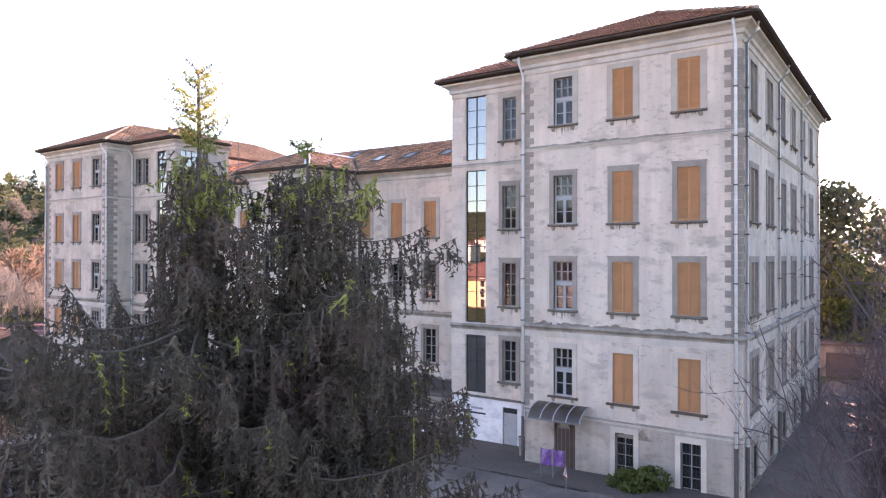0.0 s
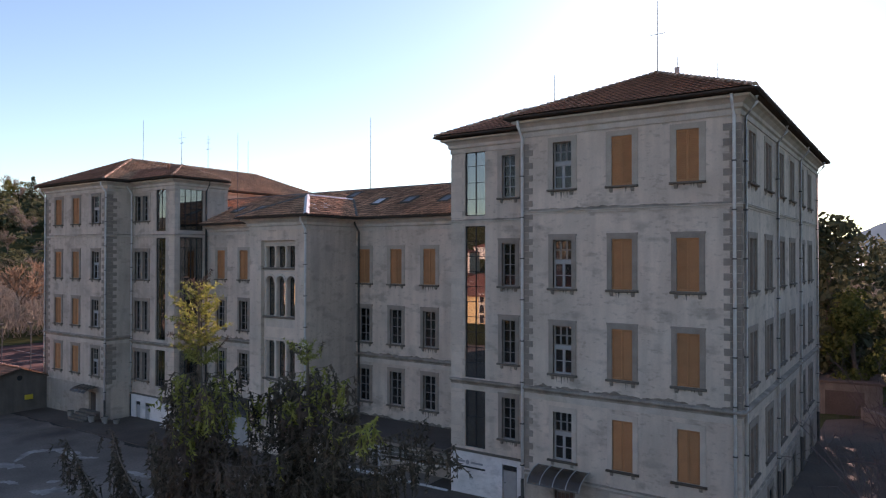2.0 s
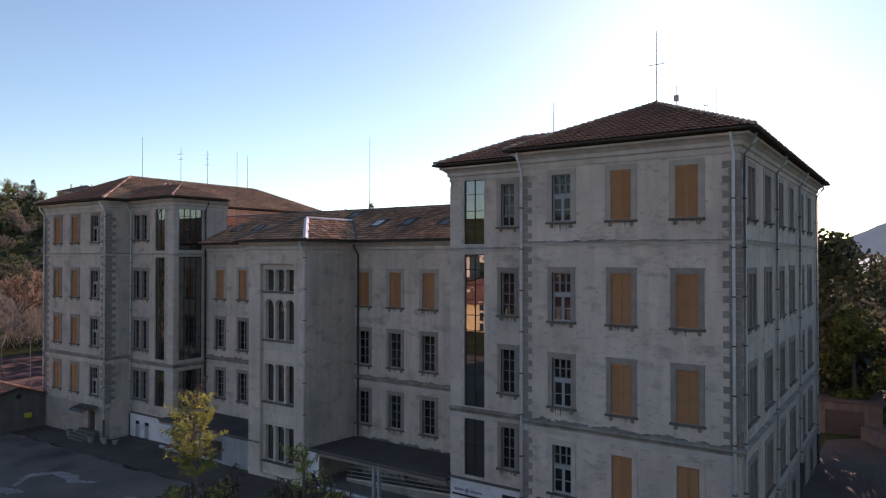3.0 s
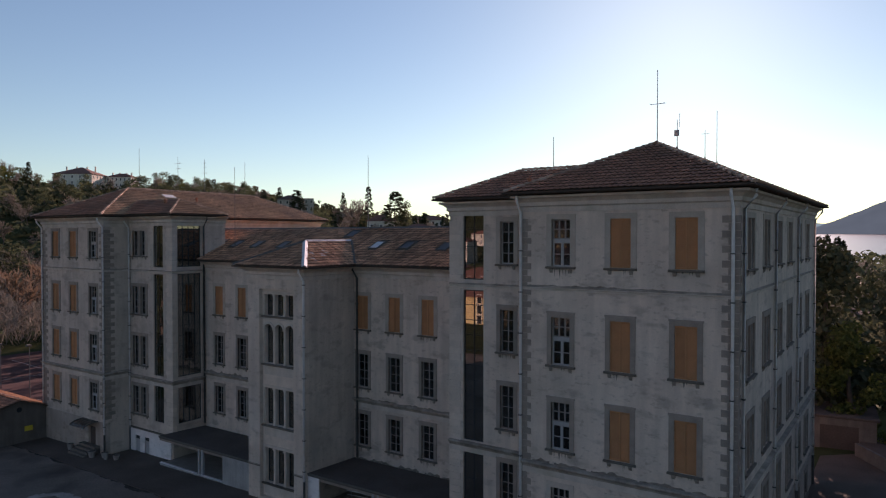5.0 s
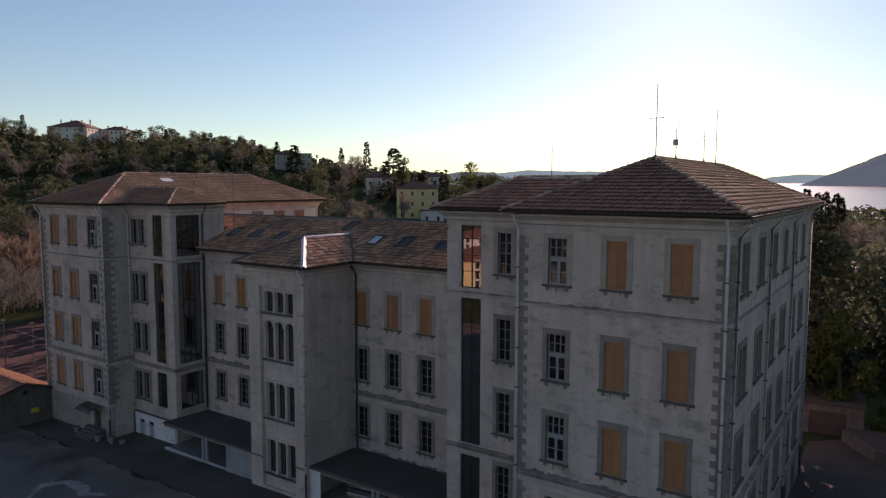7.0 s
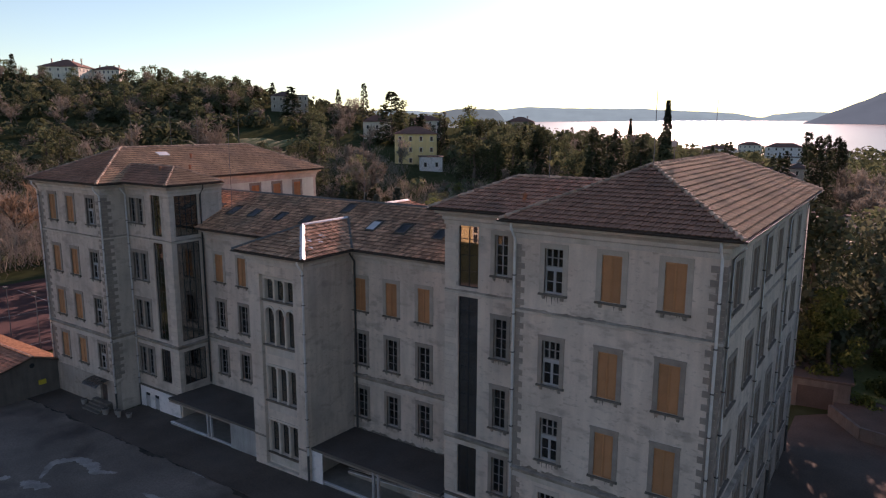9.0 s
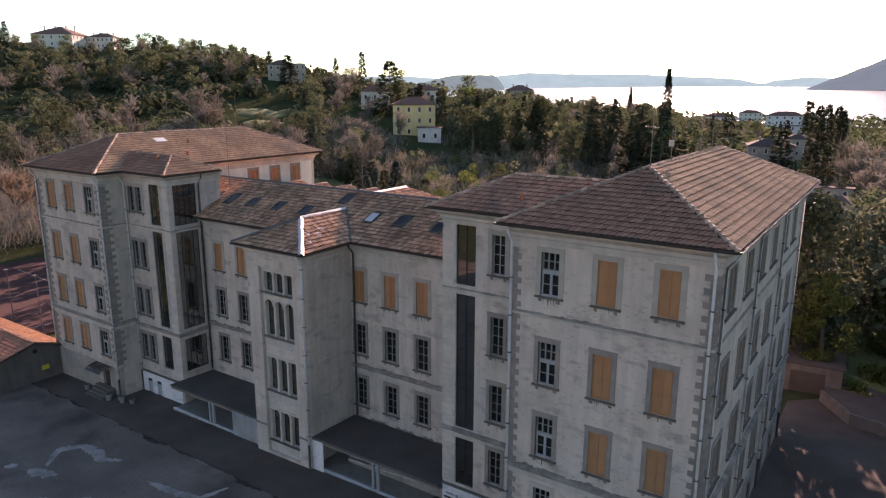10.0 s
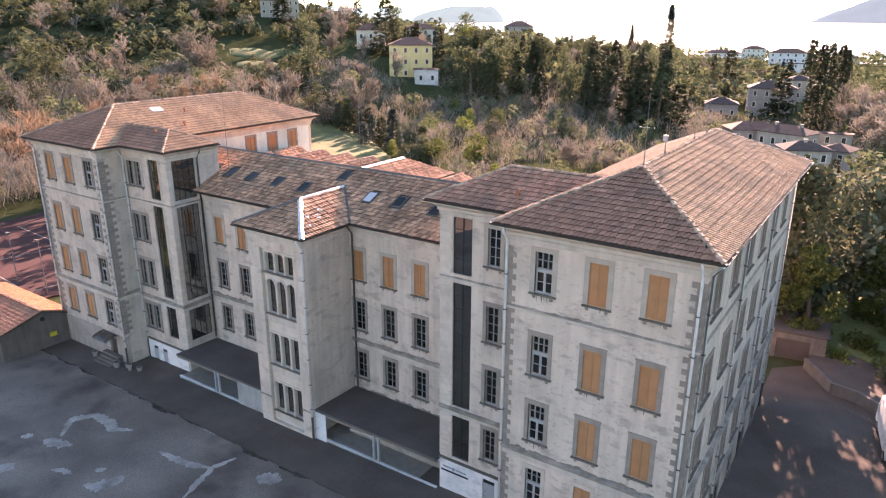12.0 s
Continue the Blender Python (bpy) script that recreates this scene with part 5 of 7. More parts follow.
def scatter(n, az0, az1, d0, d1, kinds, s0, s1):
    """Trees between two bearings (from +y towards -x) and two distances, no higher than the wood's roof."""
    made = 0
    for _ in range(n * 5):
        if made >= n:
            return
        b, d = rng.uniform(az0, az1), math.sqrt(rng.uniform(d0 * d0, d1 * d1))
        a = radians(b)
        x, y = -math.sin(a) * d, math.cos(a) * d
        kind = rng.choice(kinds)
        most = (wood_top(b, d) - rng.uniform(-0.5, 5) - ground_z(x, y)) / BASE[kind]
        sc = min(rng.uniform(s0, s1), most)
        if not wooded(x, y) or sc < 0.22:
            continue
        turn, wide = rng.uniform(0, 360), min(rng.uniform(0.85, 1.2) * (s0 / sc if sc < s0 else 1), 1.7)
        if d0 >= 370 and kind in PROTO:
            FAR_WOOD.append((kind, pose(x, y, ground_z(x, y) - 0.1, 0, 0, turn) @ Matrix.Diagonal((sc * wide, sc * wide, sc, 1))))
        else:
            plant(kind, x, y, sc, turn, wide=wide)
        made += 1


FAR_WOOD = []


def far_wood():
    """The far trees of the hill and the shore, past counting, as one object."""
    s, slots, index = Shape(), [], []
    for kind, m in FAR_WOOD:
        for ob in PROTO[kind].children:
            me = ob.data
            mat = me.materials[0]
            if mat not in slots:
                slots.append(mat)
            co = np.empty(len(me.vertices) * 3)
            me.vertices.foreach_get("co", co)
            co = co.reshape(-1, 3) @ np.array(m.to_3x3()).T + np.array(m.translation)
            k = len(s.v)
            s.v += [tuple(c) for c in co.tolist()]
            s.f += [tuple(k + i for i in p.vertices) for p in me.polygons]
            index += [slots.index(mat)] * len(me.polygons)
    me = s.mesh("woods")
    for mat in slots:
        me.materials.append(mat)
    me.polygons.foreach_set("material_index", index)
    tagged(part("woods", me, None), "mixed bare and evergreen woods on the far hill and shore", "woods", kind="stuff")


BASE = {"tall_fir": 30, "yew": 21, "cedar": 18, "fir": 16, "spruce": 14, "cypress": 12, "bare_big": 15, "rust": 12.5, "leafy_a": 11.5, "leafy_b": 12.8, "leafy_c": 9, "oval": 11, "bare_b": 14, "bare_a": 12, "bare_c": 10, "blue": 8, "bush": 2.2, "tall_a": 22.5, "tall_b": 22.5, "tall_c": 20}
# landmark trees: kind, x, y, height over the ground
for kind, x, y, h in [
    ("cedar", -197, 248, 23), ("tall_fir", -127.5, 431.6, 33), ("tall_fir", -148.3, 425, 19), ("spruce", -395.7, 334.3, 15), ("cypress", -401.4, 298.1, 13), ("cypress", -398, 286, 8),
    ("spruce", -409, 306, 11), ("spruce", -498, 226, 17), ("spruce", -415.8, 277.7, 9), ("bare_big", -216, 165, 27), ("bare_b", -232, 182, 18), ("rust", -126.7, 62, 18), ("rust", -118, 72, 15), ("rust", -134, 58, 17), ("bare_big", -176, 112, 15), ("bare_a", -158, 96, 13),
    ("leafy_b", -175, 279, 18), ("leafy_c", -168, 270, 15), ("leafy_b", -162, 268, 15), ("leafy_b", -216, 280, 16), ("leafy_a", -139.8, 219, 9), ("tall_c", -148, 240, 12), ("bare_big", -62, 144, 12), ("bare_c", -56, 150, 9), ("oval", -80, 228, 16), ("oval", -61, 223, 16), ("oval", -80, 380, 17), ("tall_b", -86, 372, 15),
    ("oval", -41, 288, 18), ("yew", -27, 258, 17), ("yew", -23.5, 264, 16), ("yew", -40, 430, 25), ("yew", -45, 440, 24), ("spruce", -50, 436, 26), ("yew", -36, 444, 24), ("yew", -33, 438, 22), ("bare_big", -16, 262, 23), ("bare_big", -11, 240, 20), ("bare_b", -20, 285, 22), ("bare_big", -5, 252, 20), ("tall_b", -29, 306, 18), ("tall_b", -24.5, 310, 19), ("tall_a", -21, 316, 17), ("cypress", -36.2, 330, 19), ("bare_b", -12.8, 280, 22), ("bare_b", -8, 262, 21), ("bare_big", -7, 225, 17), ("blue", -110.6, 141.2, 10.5), ("oval", -115.5, 142.4, 7.5), ("blue", -117.1, 137.2, 6.5),
    ("blue", -121.3, 145.6, 7.5), ("blue", -127.7, 148.8, 7), ("oval", -124.5, 147.7, 8.5), ("oval", -134, 149.8, 8), ("leafy_a", -138.2, 151.9, 7.5), ("oval", -130.8, 149.8, 7), ("blue", -141.4, 154, 7), ("oval", -146.6, 155.1, 7.5), ("cypress", -104.4, 135, 8), ("leafy_c", -101.3, 128.7, 5), ("oval", -94.9, 132.9, 6), ("leafy_b", -151.9, 158.2, 7), ("oval", -117.1, 148.8, 5.5), ("oval", -105.5, 146.6, 6), ("leafy_c", -89.7, 130.3, 6.5), ("leafy_a", -97.1, 135, 6), ("oval", -101.3, 141.4, 7), ("bush", -100, 116, 2.2), ("bush", -95, 113, 2.5),
    ("leafy_b", -452, 240, 9), ("leafy_c", -500, 212, 14), ("leafy_c", -505, 222, 13), ("leafy_b", -440, 262, 10), ("leafy_a", -432, 285, 12), ("leafy_c", -425, 296, 12), ("spruce", -473, 462, 27), ("leafy_c", -419, 429, 16), ("leafy_c", -410, 436, 15),
    ("bare_b", -515, 222, 18), ("bare_b", -508, 214, 22), ("bare_b", -164, 214, 17), ("bare_a", -180, 212, 8), ("bare_b", -238, 262, 18), ("bare_b", -246, 270, 19), ("bare_a", -228, 254, 14), ("bare_b", -252, 285, 18), ("tall_b", -270, 292, 17), ("fir", -258, 300, 21)]:
    plant(kind, x, y, h / BASE[kind], (x * 37 + y * 11) % 360)
plant("spruce", -289.5, 275, 1.2, 40, wide=1.75)
# low growth below the villa
for k in range(26):
    x, y = -462 + 22 * math.sin(k * 2.4) + k * 0.4, 236 + k * 2.2 + 8 * math.cos(k * 3.7)
    if clear(x, y):
        plant(("leafy_a", "bare_c", "leafy_b", "leafy_c")[k % 4], x, y, 0.5 + 0.02 * (k % 7), k * 50)

for k in range(46):
    a, d = radians(45.4 + 3.6 * ((k * 0.618) % 1)), 236 + 150 * ((k * 0.382 + 0.1) % 1)
    x, y = -math.sin(a) * d, math.cos(a) * d
    if clear(x, y):
        plant(("leafy_a", "bare_c", "leafy_c", "bare_a", "oval")[k % 5], x, y, 0.34 + 0.03 * (k % 6), k * 47)

scatter(75, 40, 80, 100, 240, ["bare_a", "bare_b", "bare_c", "rust", "bare_a", "leafy_a", "bare_b", "bare_c"], 0.95, 1.45)
scatter(85, 46, 78, 240, 430, ["leafy_a", "bare_a", "bare_b", "leafy_b", "bare_b", "bare_c", "bare_a"], 0.9, 1.4)
scatter(60, 44, 74, 430, 560, ["leafy_a", "leafy_b", "bare_a", "bare_b", "leafy_b", "bare_c"], 1.0, 1.6)
scatter(60, 47.5, 59, 400, 540, ["leafy_b", "leafy_a", "bare_b", "spruce", "tall_c", "bare_big"], 1.1, 1.8)
scatter(55, 16, 46, 130, 240, ["bare_a", "bare_b", "bare_c", "leafy_a", "bare_a", "leafy_c"], 0.55, 0.95)
scatter(45, 36, 48, 240, 420, ["bare_b", "bare_b", "bare_a", "leafy_b"], 0.9, 1.3)
scatter(75, 16, 37, 245, 330, ["tall_a", "tall_b", "tall_c", "tall_b", "spruce", "bare_b"], 0.7, 1.2)
scatter(62, 15, 37, 330, 470, ["tall_a", "tall_b", "tall_c", "fir", "spruce"], 0.7, 1.3)
scatter(24, 22, 36, 112, 165, ["leafy_c", "leafy_c", "leafy_a", "bush", "bare_c"], 0.45, 0.8)
scatter(30, 11, 17, 280, 450, ["leafy_b", "bare_a", "oval", "leafy_a"], 0.5, 1.0)
scatter(60, -16, 16, 95, 290, ["bare_a", "bare_b", "bare_c", "leafy_a", "oval", "bare_c"], 0.4, 0.9)
scatter(60, -14, 16, 290, 430, ["bare_b", "bare_a", "leafy_a", "oval", "bare_b", "tall_b"], 0.5, 1.2)
scatter(45, 10, 19, 370, 640, ["leafy_b", "bare_a", "leafy_a", "tall_c"], 0.5, 1.0)
scatter(80, -12, 20, 430, 850, ["bare_a", "bare_b", "oval", "spruce", "tall_b"], 0.5, 1.2)
scatter(40, 6, 21, 320, 480, ["oval", "bare_a", "cypress", "leafy_a", "spruce", "bare_b"], 0.6, 1.2)

far_wood()


def thicket(n, az0, az1, d0, d1, seed, label, mat, size, leafy):
    """Undergrowth of the woods: brush and low evergreen growth nobody could count, as one object."""
    r = random.Random(seed)
    s = Shape()
    made = 0
    while made < n:
        a, d = radians(r.uniform(az0, az1)), math.sqrt(r.uniform(d0 * d0, d1 * d1))
        x, y = -math.sin(a) * d, math.cos(a) * d
        if not wooded(x, y) or noise.noise(Vector((x / 40, y / 40, seed))) < (-0.05 if leafy else -0.35):
            made += 0.25
            continue
        made += 1
        z, h = ground_z(x, y), size * r.uniform(0.6, 1.4)
        if leafy:
            for _ in range(15):
                dv = Vector((r.gauss(0, 1), r.gauss(0, 1), abs(r.gauss(0, 0.9)))).normalized()
                leaf_card(s, Vector((x, y, z + h * 0.3)) + Vector((dv.x * h * 0.7, dv.y * h * 0.7, dv.z * h * 0.8)), dv, h * 0.28, r)
        else:
            for _ in range(26):
                b = Vector((x + r.gauss(0, h * 0.28), y + r.gauss(0, h * 0.28), z + h * r.uniform(0, 0.55)))
                t = b + Vector((r.gauss(0, h * 0.22), r.gauss(0, h * 0.22), h * r.uniform(0.2, 0.5)))
                w = Vector((r.gauss(0, 1), r.gauss(0, 1), r.gauss(0, 0.3))).normalized() * 0.055
                s.face(b - w, b + w, t)
    me = s.mesh("undergrowth")
    me.materials.append(mat)
    tagged(part("undergrowth", me, mat), label, "undergrowth", kind="stuff")


thicket(3800, 12, 82, 95, 300, 31, "leafless brown brush and saplings under the trees", TWIG, 5.0, False)
thicket(1500, 50, 84, 105, 270, 39, "tall grey-brown leafless brush on the lower slope", TWIG, 9.0, False)
thicket(1300, 48, 82, 230, 500, 40, "dark evergreen cover of the wooded hill", LEAF_DARK, 5.5, True)
thicket(1100, 12, 80, 100, 330, 32, "low dark evergreen undergrowth on the slope", LEAF_DARK, 3.2, True)
thicket(1500, 40, 78, 280, 570, 33, "dark evergreen undergrowth on the hill", LEAF_DARK, 5.0, True)
thicket(1300, -16, 40, 280, 700, 34, "evergreen undergrowth below the lakeside woods", LEAF_DARK, 5.5, True)
thicket(420, 44, 50, 215, 400, 42, "low evergreen shrubs on the garden slope", LEAF_DARK, 2.6, True)
thicket(900, 4, 21, 300, 500, 41, "dark hedges and evergreen gardens among the villas", LEAF_DARK, 3.6, True)
thicket(700, 8, 20, 370, 690, 38, "evergreen gardens between the wood and the lake", LEAF_DARK, 4.2, True)
thicket(800, -12, 17, 270, 520, 37, "evergreen garden hedges between the houses", LEAF_DARK, 3.2, True)
thicket(1200, -16, 16, 90, 300, 35, "brown hedges and brush between gardens", TWIG, 4.0, False)
thicket(900, -16, 36, 650, 1250, 36, "distant dark tree cover near the lake shore", LEAF_DARK, 9.0, True)

# evergreen trees and garden beside the building
# The last three camphors, out of view, are added to darken the yard.
for kind, x, y, sc, tu in (("laurel", -4.4, 66, 0.85, 60), ("camphor", -6.6, 70, 1.1, 20), ("olive", -1.6, 79, 1.35, 140), ("camphor", -17, 81, 0.95, 250), ("olive", 4.5, 83, 1.25, 10), ("olive", 13, 80, 1.15, 200), ("olive", 8, 93, 1.2, 90), ("olive", 19, 70, 1.1, 120),
                          ("camphor", 17, 58, 0.8, 300), ("camphor", 22, 50, 0.8, 80), ("leafy_b", -10, 90, 1.1, 0), ("leafy_c", -16, 96, 1.0, 40), ("oval", -22, 104, 0.9, 0), ("laurel", 1.2, 74, 0.8, 10), ("camphor", -13, 72, 0.75, 100), ("leafy_b", -3, 97, 1.2, 0),
                          ("camphor", 11, 46, 0.85, 40), ("camphor", 12, 55, 0.9, 170), ("camphor", 11, 37, 0.8, 290), ("bush", 0.5, 66.5, 1.2, 0), ("bush", 2.5, 64, 0.9, 70), ("bush", 4.5, 67.0, 1.4, 0), ("bush", 6.5, 63, 1.0, 30), ("bush", -1.2, 63.5, 0.9, 10), ("bush", 3.6, 70.5, 1.3, 20), ("olive", 9.5, 65, 0.35, 20), ("olive", 3.2, 60.8, 0.28, 80)):
    plant(kind, x, y, sc, tu)
# trees at the edge of the yard, west of the building
# The last five, out of view, are added to shade the left block.
for kind, x, y, sc, tu in (("leafy_b", -92, 26, 0.85, 0), ("leafy_a", -99, 19, 0.9, 60), ("leafy_c", -84, 22, 0.7, 10), ("rust", -110, 62, 1.1, 0), ("bare_a", -100, 64, 0.8, 40), ("rust", -102, 66, 1.0, 120), ("leafy_b", -118, 24, 1.0, 33), ("tall_a", -90, 60, 0.6, 15), ("leafy_b", -97, 57, 0.9, 80), ("leafy_b", -84, 61, 0.85, 140), ("tall_b", -104, 58, 0.6, 30), ("leafy_a", -78, 63, 0.8, 200), ("tall_a", -90, 14, 0.85, 15), ("tall_b", -97, 6, 0.9, 75), ("tall_c", -104, -4, 0.9, 200), ("tall_a", -88, -8, 0.8, 130), ("tall_b", -110, 12, 1.0, 10)):
    plant(kind, x, y, sc, tu)


# ---- houses in the landscape ----
CREAM = material("cream_render", (0.72, 0.66, 0.55), 0.9, 0.06, 0.4, 4, 0.05, streak=0.1)
YELLOW = material("yellow_render", (0.76, 0.56, 0.27), 0.9, 0.06, 0.4, 4, 0.05, streak=0.1)
# Darkened CREAM: the tall hill house has its shade put into the colour.
STUCCO = material("grey_cream_stucco", (0.42, 0.375, 0.315), 0.92, 0.1, 0.4, 4, 0.05, streak=0.15)
PINKISH = material("rubble_stone", (0.34, 0.28, 0.25), 0.9, 0.15, 0.8, 5, 0.1)
FAR_ROOF = material("far_clay_roof", (0.22, 0.10, 0.075), 0.9, 0.2, 0.6, 3, 0.1)
SLATE = material("dark_brown_roof", (0.115, 0.07, 0.06), 0.95, 0.2, 0.6, 3, 0.1)
DARK_PANE = material("dark_far_pane", (0.03, 0.032, 0.035), 0.15, 0.05, 1, 3, 0, spec=0.5)


def house(x, y, w, d, h, turn, wall_mat, roof_mat, label, floors=2, cols=4, side_cols=3, z=None, roof_h=None, chimneys=0, over=0.5):
    """A house with walls, rows of windows, a hipped roof and chimneys. Its front faces -y before it is turned."""
    z = ground_z(x, y) - 0.3 if z is None else z
    t = thing("house", label, "house", at=pose(x, y, z, 0, 0, turn))
    part("wall", Shape().box(-w / 2, w / 2, -d / 2, d / 2, -2, h), wall_mat, t)
    rh = roof_h or 0.22 * min(w, d)
    k = min(w, d) / 2 + over
    a, b = (w / 2 + over, d / 2 + over)
    if w >= d:
        r0, r1 = (-a + k, 0, h + rh), (a - k, 0, h + rh)
    else:
        r0, r1 = (0, -b + k, h + rh), (0, b - k, h + rh)
    s = Shape()
    c = [(-a, -b, h), (a, -b, h), (a, b, h), (-a, b, h)]
    if w >= d:
        s.face(c[0], c[1], r1, r0).face(c[1], c[2], r1).face(c[2], c[3], r0, r1).face(c[3], c[0], r0)
    else:
        s.face(c[0], c[1], r0).face(c[1], c[2], r1, r0).face(c[2], c[3], r1).face(c[3], c[0], r0, r1)
    s.box(-a, a, -b, b, h - 0.2, h - 0.01)
    part("roof", s, roof_mat, t)
    pane = Shape().box(-0.5, 0.5, -0.03, 0.05, 0, 1.7).mesh("pane")
    recalc(pane)
    pane.materials.append(DARK_PANE)
    fr = Shape().box(-0.68, -0.5, -0.07, 0.05, -0.1, 1.85).box(0.5, 0.68, -0.07, 0.05, -0.1, 1.85).box(-0.5, 0.5, -0.07, 0.05, 1.7, 1.85).box(-0.8, 0.8, -0.12, 0.05, -0.22, -0.1).mesh("window")
    recalc(fr)
    fr.materials.append(CREAM if wall_mat is not CREAM else WHITE_WALL)
    fh = h / floors
    for f in range(floors):
        for i in range(cols):
            m = pose(-w / 2 + w * (i + 0.5) / cols, -d / 2, f * fh + fh * 0.32)
            part("pane", pane, None, part("window", fr, None, t, at=m))
        for i in range(side_cols):
            for sx, rz in ((1, 90), (-1, -90)):
                m = pose(sx * w / 2, -d / 2 + d * (i + 0.5) / side_cols, f * fh + fh * 0.32, 0, 0, rz)
                part("pane", pane, None, part("window", fr, None, t, at=m))
    for i in range(chimneys):
        cx = -w / 2 + w * (i + 0.5) / chimneys
        part("chimney", Shape().box(cx - 0.4, cx + 0.4, -0.8 + (i % 3), 0.0 + (i % 3), h, h + rh + 0.3).box(cx - 0.55, cx + 0.55, -0.95 + (i % 3), 0.15 + (i % 3), h + rh + 0.3, h + rh + 0.5), wall_mat, t)
    return t


house(-488, 257, 27, 25, 12.5, 35, CREAM, FAR_ROOF, "cream three-storey villa with red hipped roof on a hilltop", 3, 5, 5, z=49.0, chimneys=4)
house(-476.6, 281, 18, 13, 12.0, 35, CREAM, FAR_ROOF, "long cream villa wing with chimneys", 3, 6, 3, z=49, chimneys=4)
house(-307.5, 286.5, 15, 12, 20.0, 48, STUCCO, SLATE, "tall pale house with a terrace on the hill", 5, 4, 3, z=20.0)
house(-300.5, 294.3, 6, 11, 20.6, 48, STUCCO, STUCCO, "cream side tower with a flat roof terrace", 5, 2, 3, z=20.0, roof_h=0.3, over=0.2)
house(-293, 294, 8, 7, 8.0, 48, STUCCO, SLATE, "low terrace house at the foot of the tower", 2, 3, 2, z=18.0, roof_h=0.4)
house(-172, 232, 17, 13, 13.0, 38, YELLOW, FAR_ROOF, "yellow three-storey house with red hipped roof", 3, 4, 3, z=7.5)
house(-160.0, 226, 9, 8, 6.0, 38, WHITE_WALL, SLATE, "low white annex with a terrace", 1, 2, 1, z=5.8, roof_h=0.3)
house(-212, 256, 13, 9, 10.5, 36, CREAM, FAR_ROOF, "pale house with a brown roof behind a cedar", 2, 3, 2, z=15.0, roof_h=3.0)
house(-194, 270, 15, 10, 11.0, 38, CREAM, FAR_ROOF, "ochre house with a red roof among trees", 3, 4, 2, z=15.0)
house(-244, 460, 20, 16, 9.0, 25, PINKISH, FAR_ROOF, "red-roofed house above the woods", 2, 4, 3, z=17.0, chimneys=2)
house(-84, 592, 26, 14, 15.0, 6, WHITE_WALL, FAR_ROOF, "white four-storey house with terraces", 4, 5, 3, z=-7.5)
house(-76, 578, 16, 9, 8.0, 6, WHITE_WALL, SLATE, "low white annex with flat roof", 2, 3, 2, z=-7.5, roof_h=0.4)
house(-47, 303, 17, 12, 12.5, 14, PINKISH, SLATE, "stone villa with white window surrounds", 3, 4, 3, z=-7.5, chimneys=2)
house(-43, 345, 10, 9, 13.0, 10, STUCCO, SLATE, "cream house with a dark roof", 3, 3, 2, z=-7.5)
house(-63, 292, 12, 10, 6.0, 16, PINKISH, SLATE, "low stone house with a hipped roof", 1, 3, 2, z=-7.0)
house(-40, 232, 15, 9, 4.5, 30, PINKISH, FAR_ROOF, "low house with a broad red roof", 1, 4, 2, z=-6.2)
house(-29, 226, 14, 9, 5.0, -20, STUCCO, SLATE, "low house with dark intersecting roofs", 1, 4, 2, z=-6.2, chimneys=2)
house(-21, 197, 11, 8, 4.2, 25, STUCCO, SLATE, "small house with a dark roof", 1, 3, 2, z=-5.2, chimneys=1)
house(-13.5, 203, 7, 7, 4.0, -15, PINKISH, SLATE, "small garden house with a dark roof", 1, 2, 1, z=-5.4)
house(-19.5, 238, 13, 3, 4.2, 8, STUCCO, SLATE, "low pale garage with flat roof", 1, 3, 0, z=-6.4, roof_h=0.2)
house(-166, 745, 34, 14, 8.0, 12, WHITE_WALL, FAR_ROOF, "long white house near the lake shore", 2, 6, 3, z=-8)
house(-140, 760, 22, 14, 12.0, 12, CREAM, FAR_ROOF, "cream house near the lake shore", 3, 5, 3, z=-8)
house(-60, 760, 26, 14, 7.0, 5, CREAM, FAR_ROOF, "cream house by the lake", 2, 5, 3, z=-9)

# the sunlit town on the other side of the road, mirrored in the stair windows
for x, y, w, d, h, wall_mat, floors in ((-77, -66, 17, 12, 9.5, YELLOW, 3), (-56, -74, 15, 12, 10.5, CREAM, 3), (-98, -70, 16, 12, 9.0, CREAM, 3), (-36, -70, 14, 11, 9.0, YELLOW, 3), (-16, -78, 16, 12, 11.0, CREAM, 3), (6, -72, 15, 12, 10.0, YELLOW, 3), (-122, -82, 18, 12, 11.0, YELLOW, 3),
                                       (28, -66, 15, 12, 9.5, CREAM, 3), (-86, -104, 17, 12, 12.0, WHITE_WALL, 3), (-64, -112, 16, 12, 13.0, YELLOW, 4), (-108, -118, 18, 12, 13.0, CREAM, 4), (-40, -116, 16, 12, 12.0, CREAM, 4), (-150, -96, 18, 13, 12.0, CREAM, 3), (-180, -110, 18, 13, 13.0, YELLOW, 4)):
    house(x, y, w, d, h * 0.68, 180, wall_mat, FAR_ROOF, "sunlit plastered town house with a red roof", floors, 4, 2)


town = random.Random(19)
for k in range(46):
    a, d = radians(town.uniform(130, 166)), town.uniform(140, 430)
    x, y = -math.sin(a) * d, math.cos(a) * d
    house(x, y, town.uniform(11, 17), town.uniform(9, 12), town.uniform(6.5, 11), 180 + town.uniform(-25, 25), town.choice((CREAM, WHITE_WALL, YELLOW, CREAM)), FAR_ROOF, "sunlit plastered house on the slope of the town", 2, 3, 0)
thicket(220, 118, 180, 130, 520, 43, "dark garden trees between the town houses", LEAF_DARK, 5.0, True)


# ---- on the roofs: masts and vents ----
STEEL = material("galvanised_mast", (0.17, 0.165, 0.165), 0.7, 0.1, 4, 20, 0, metal=0.2)
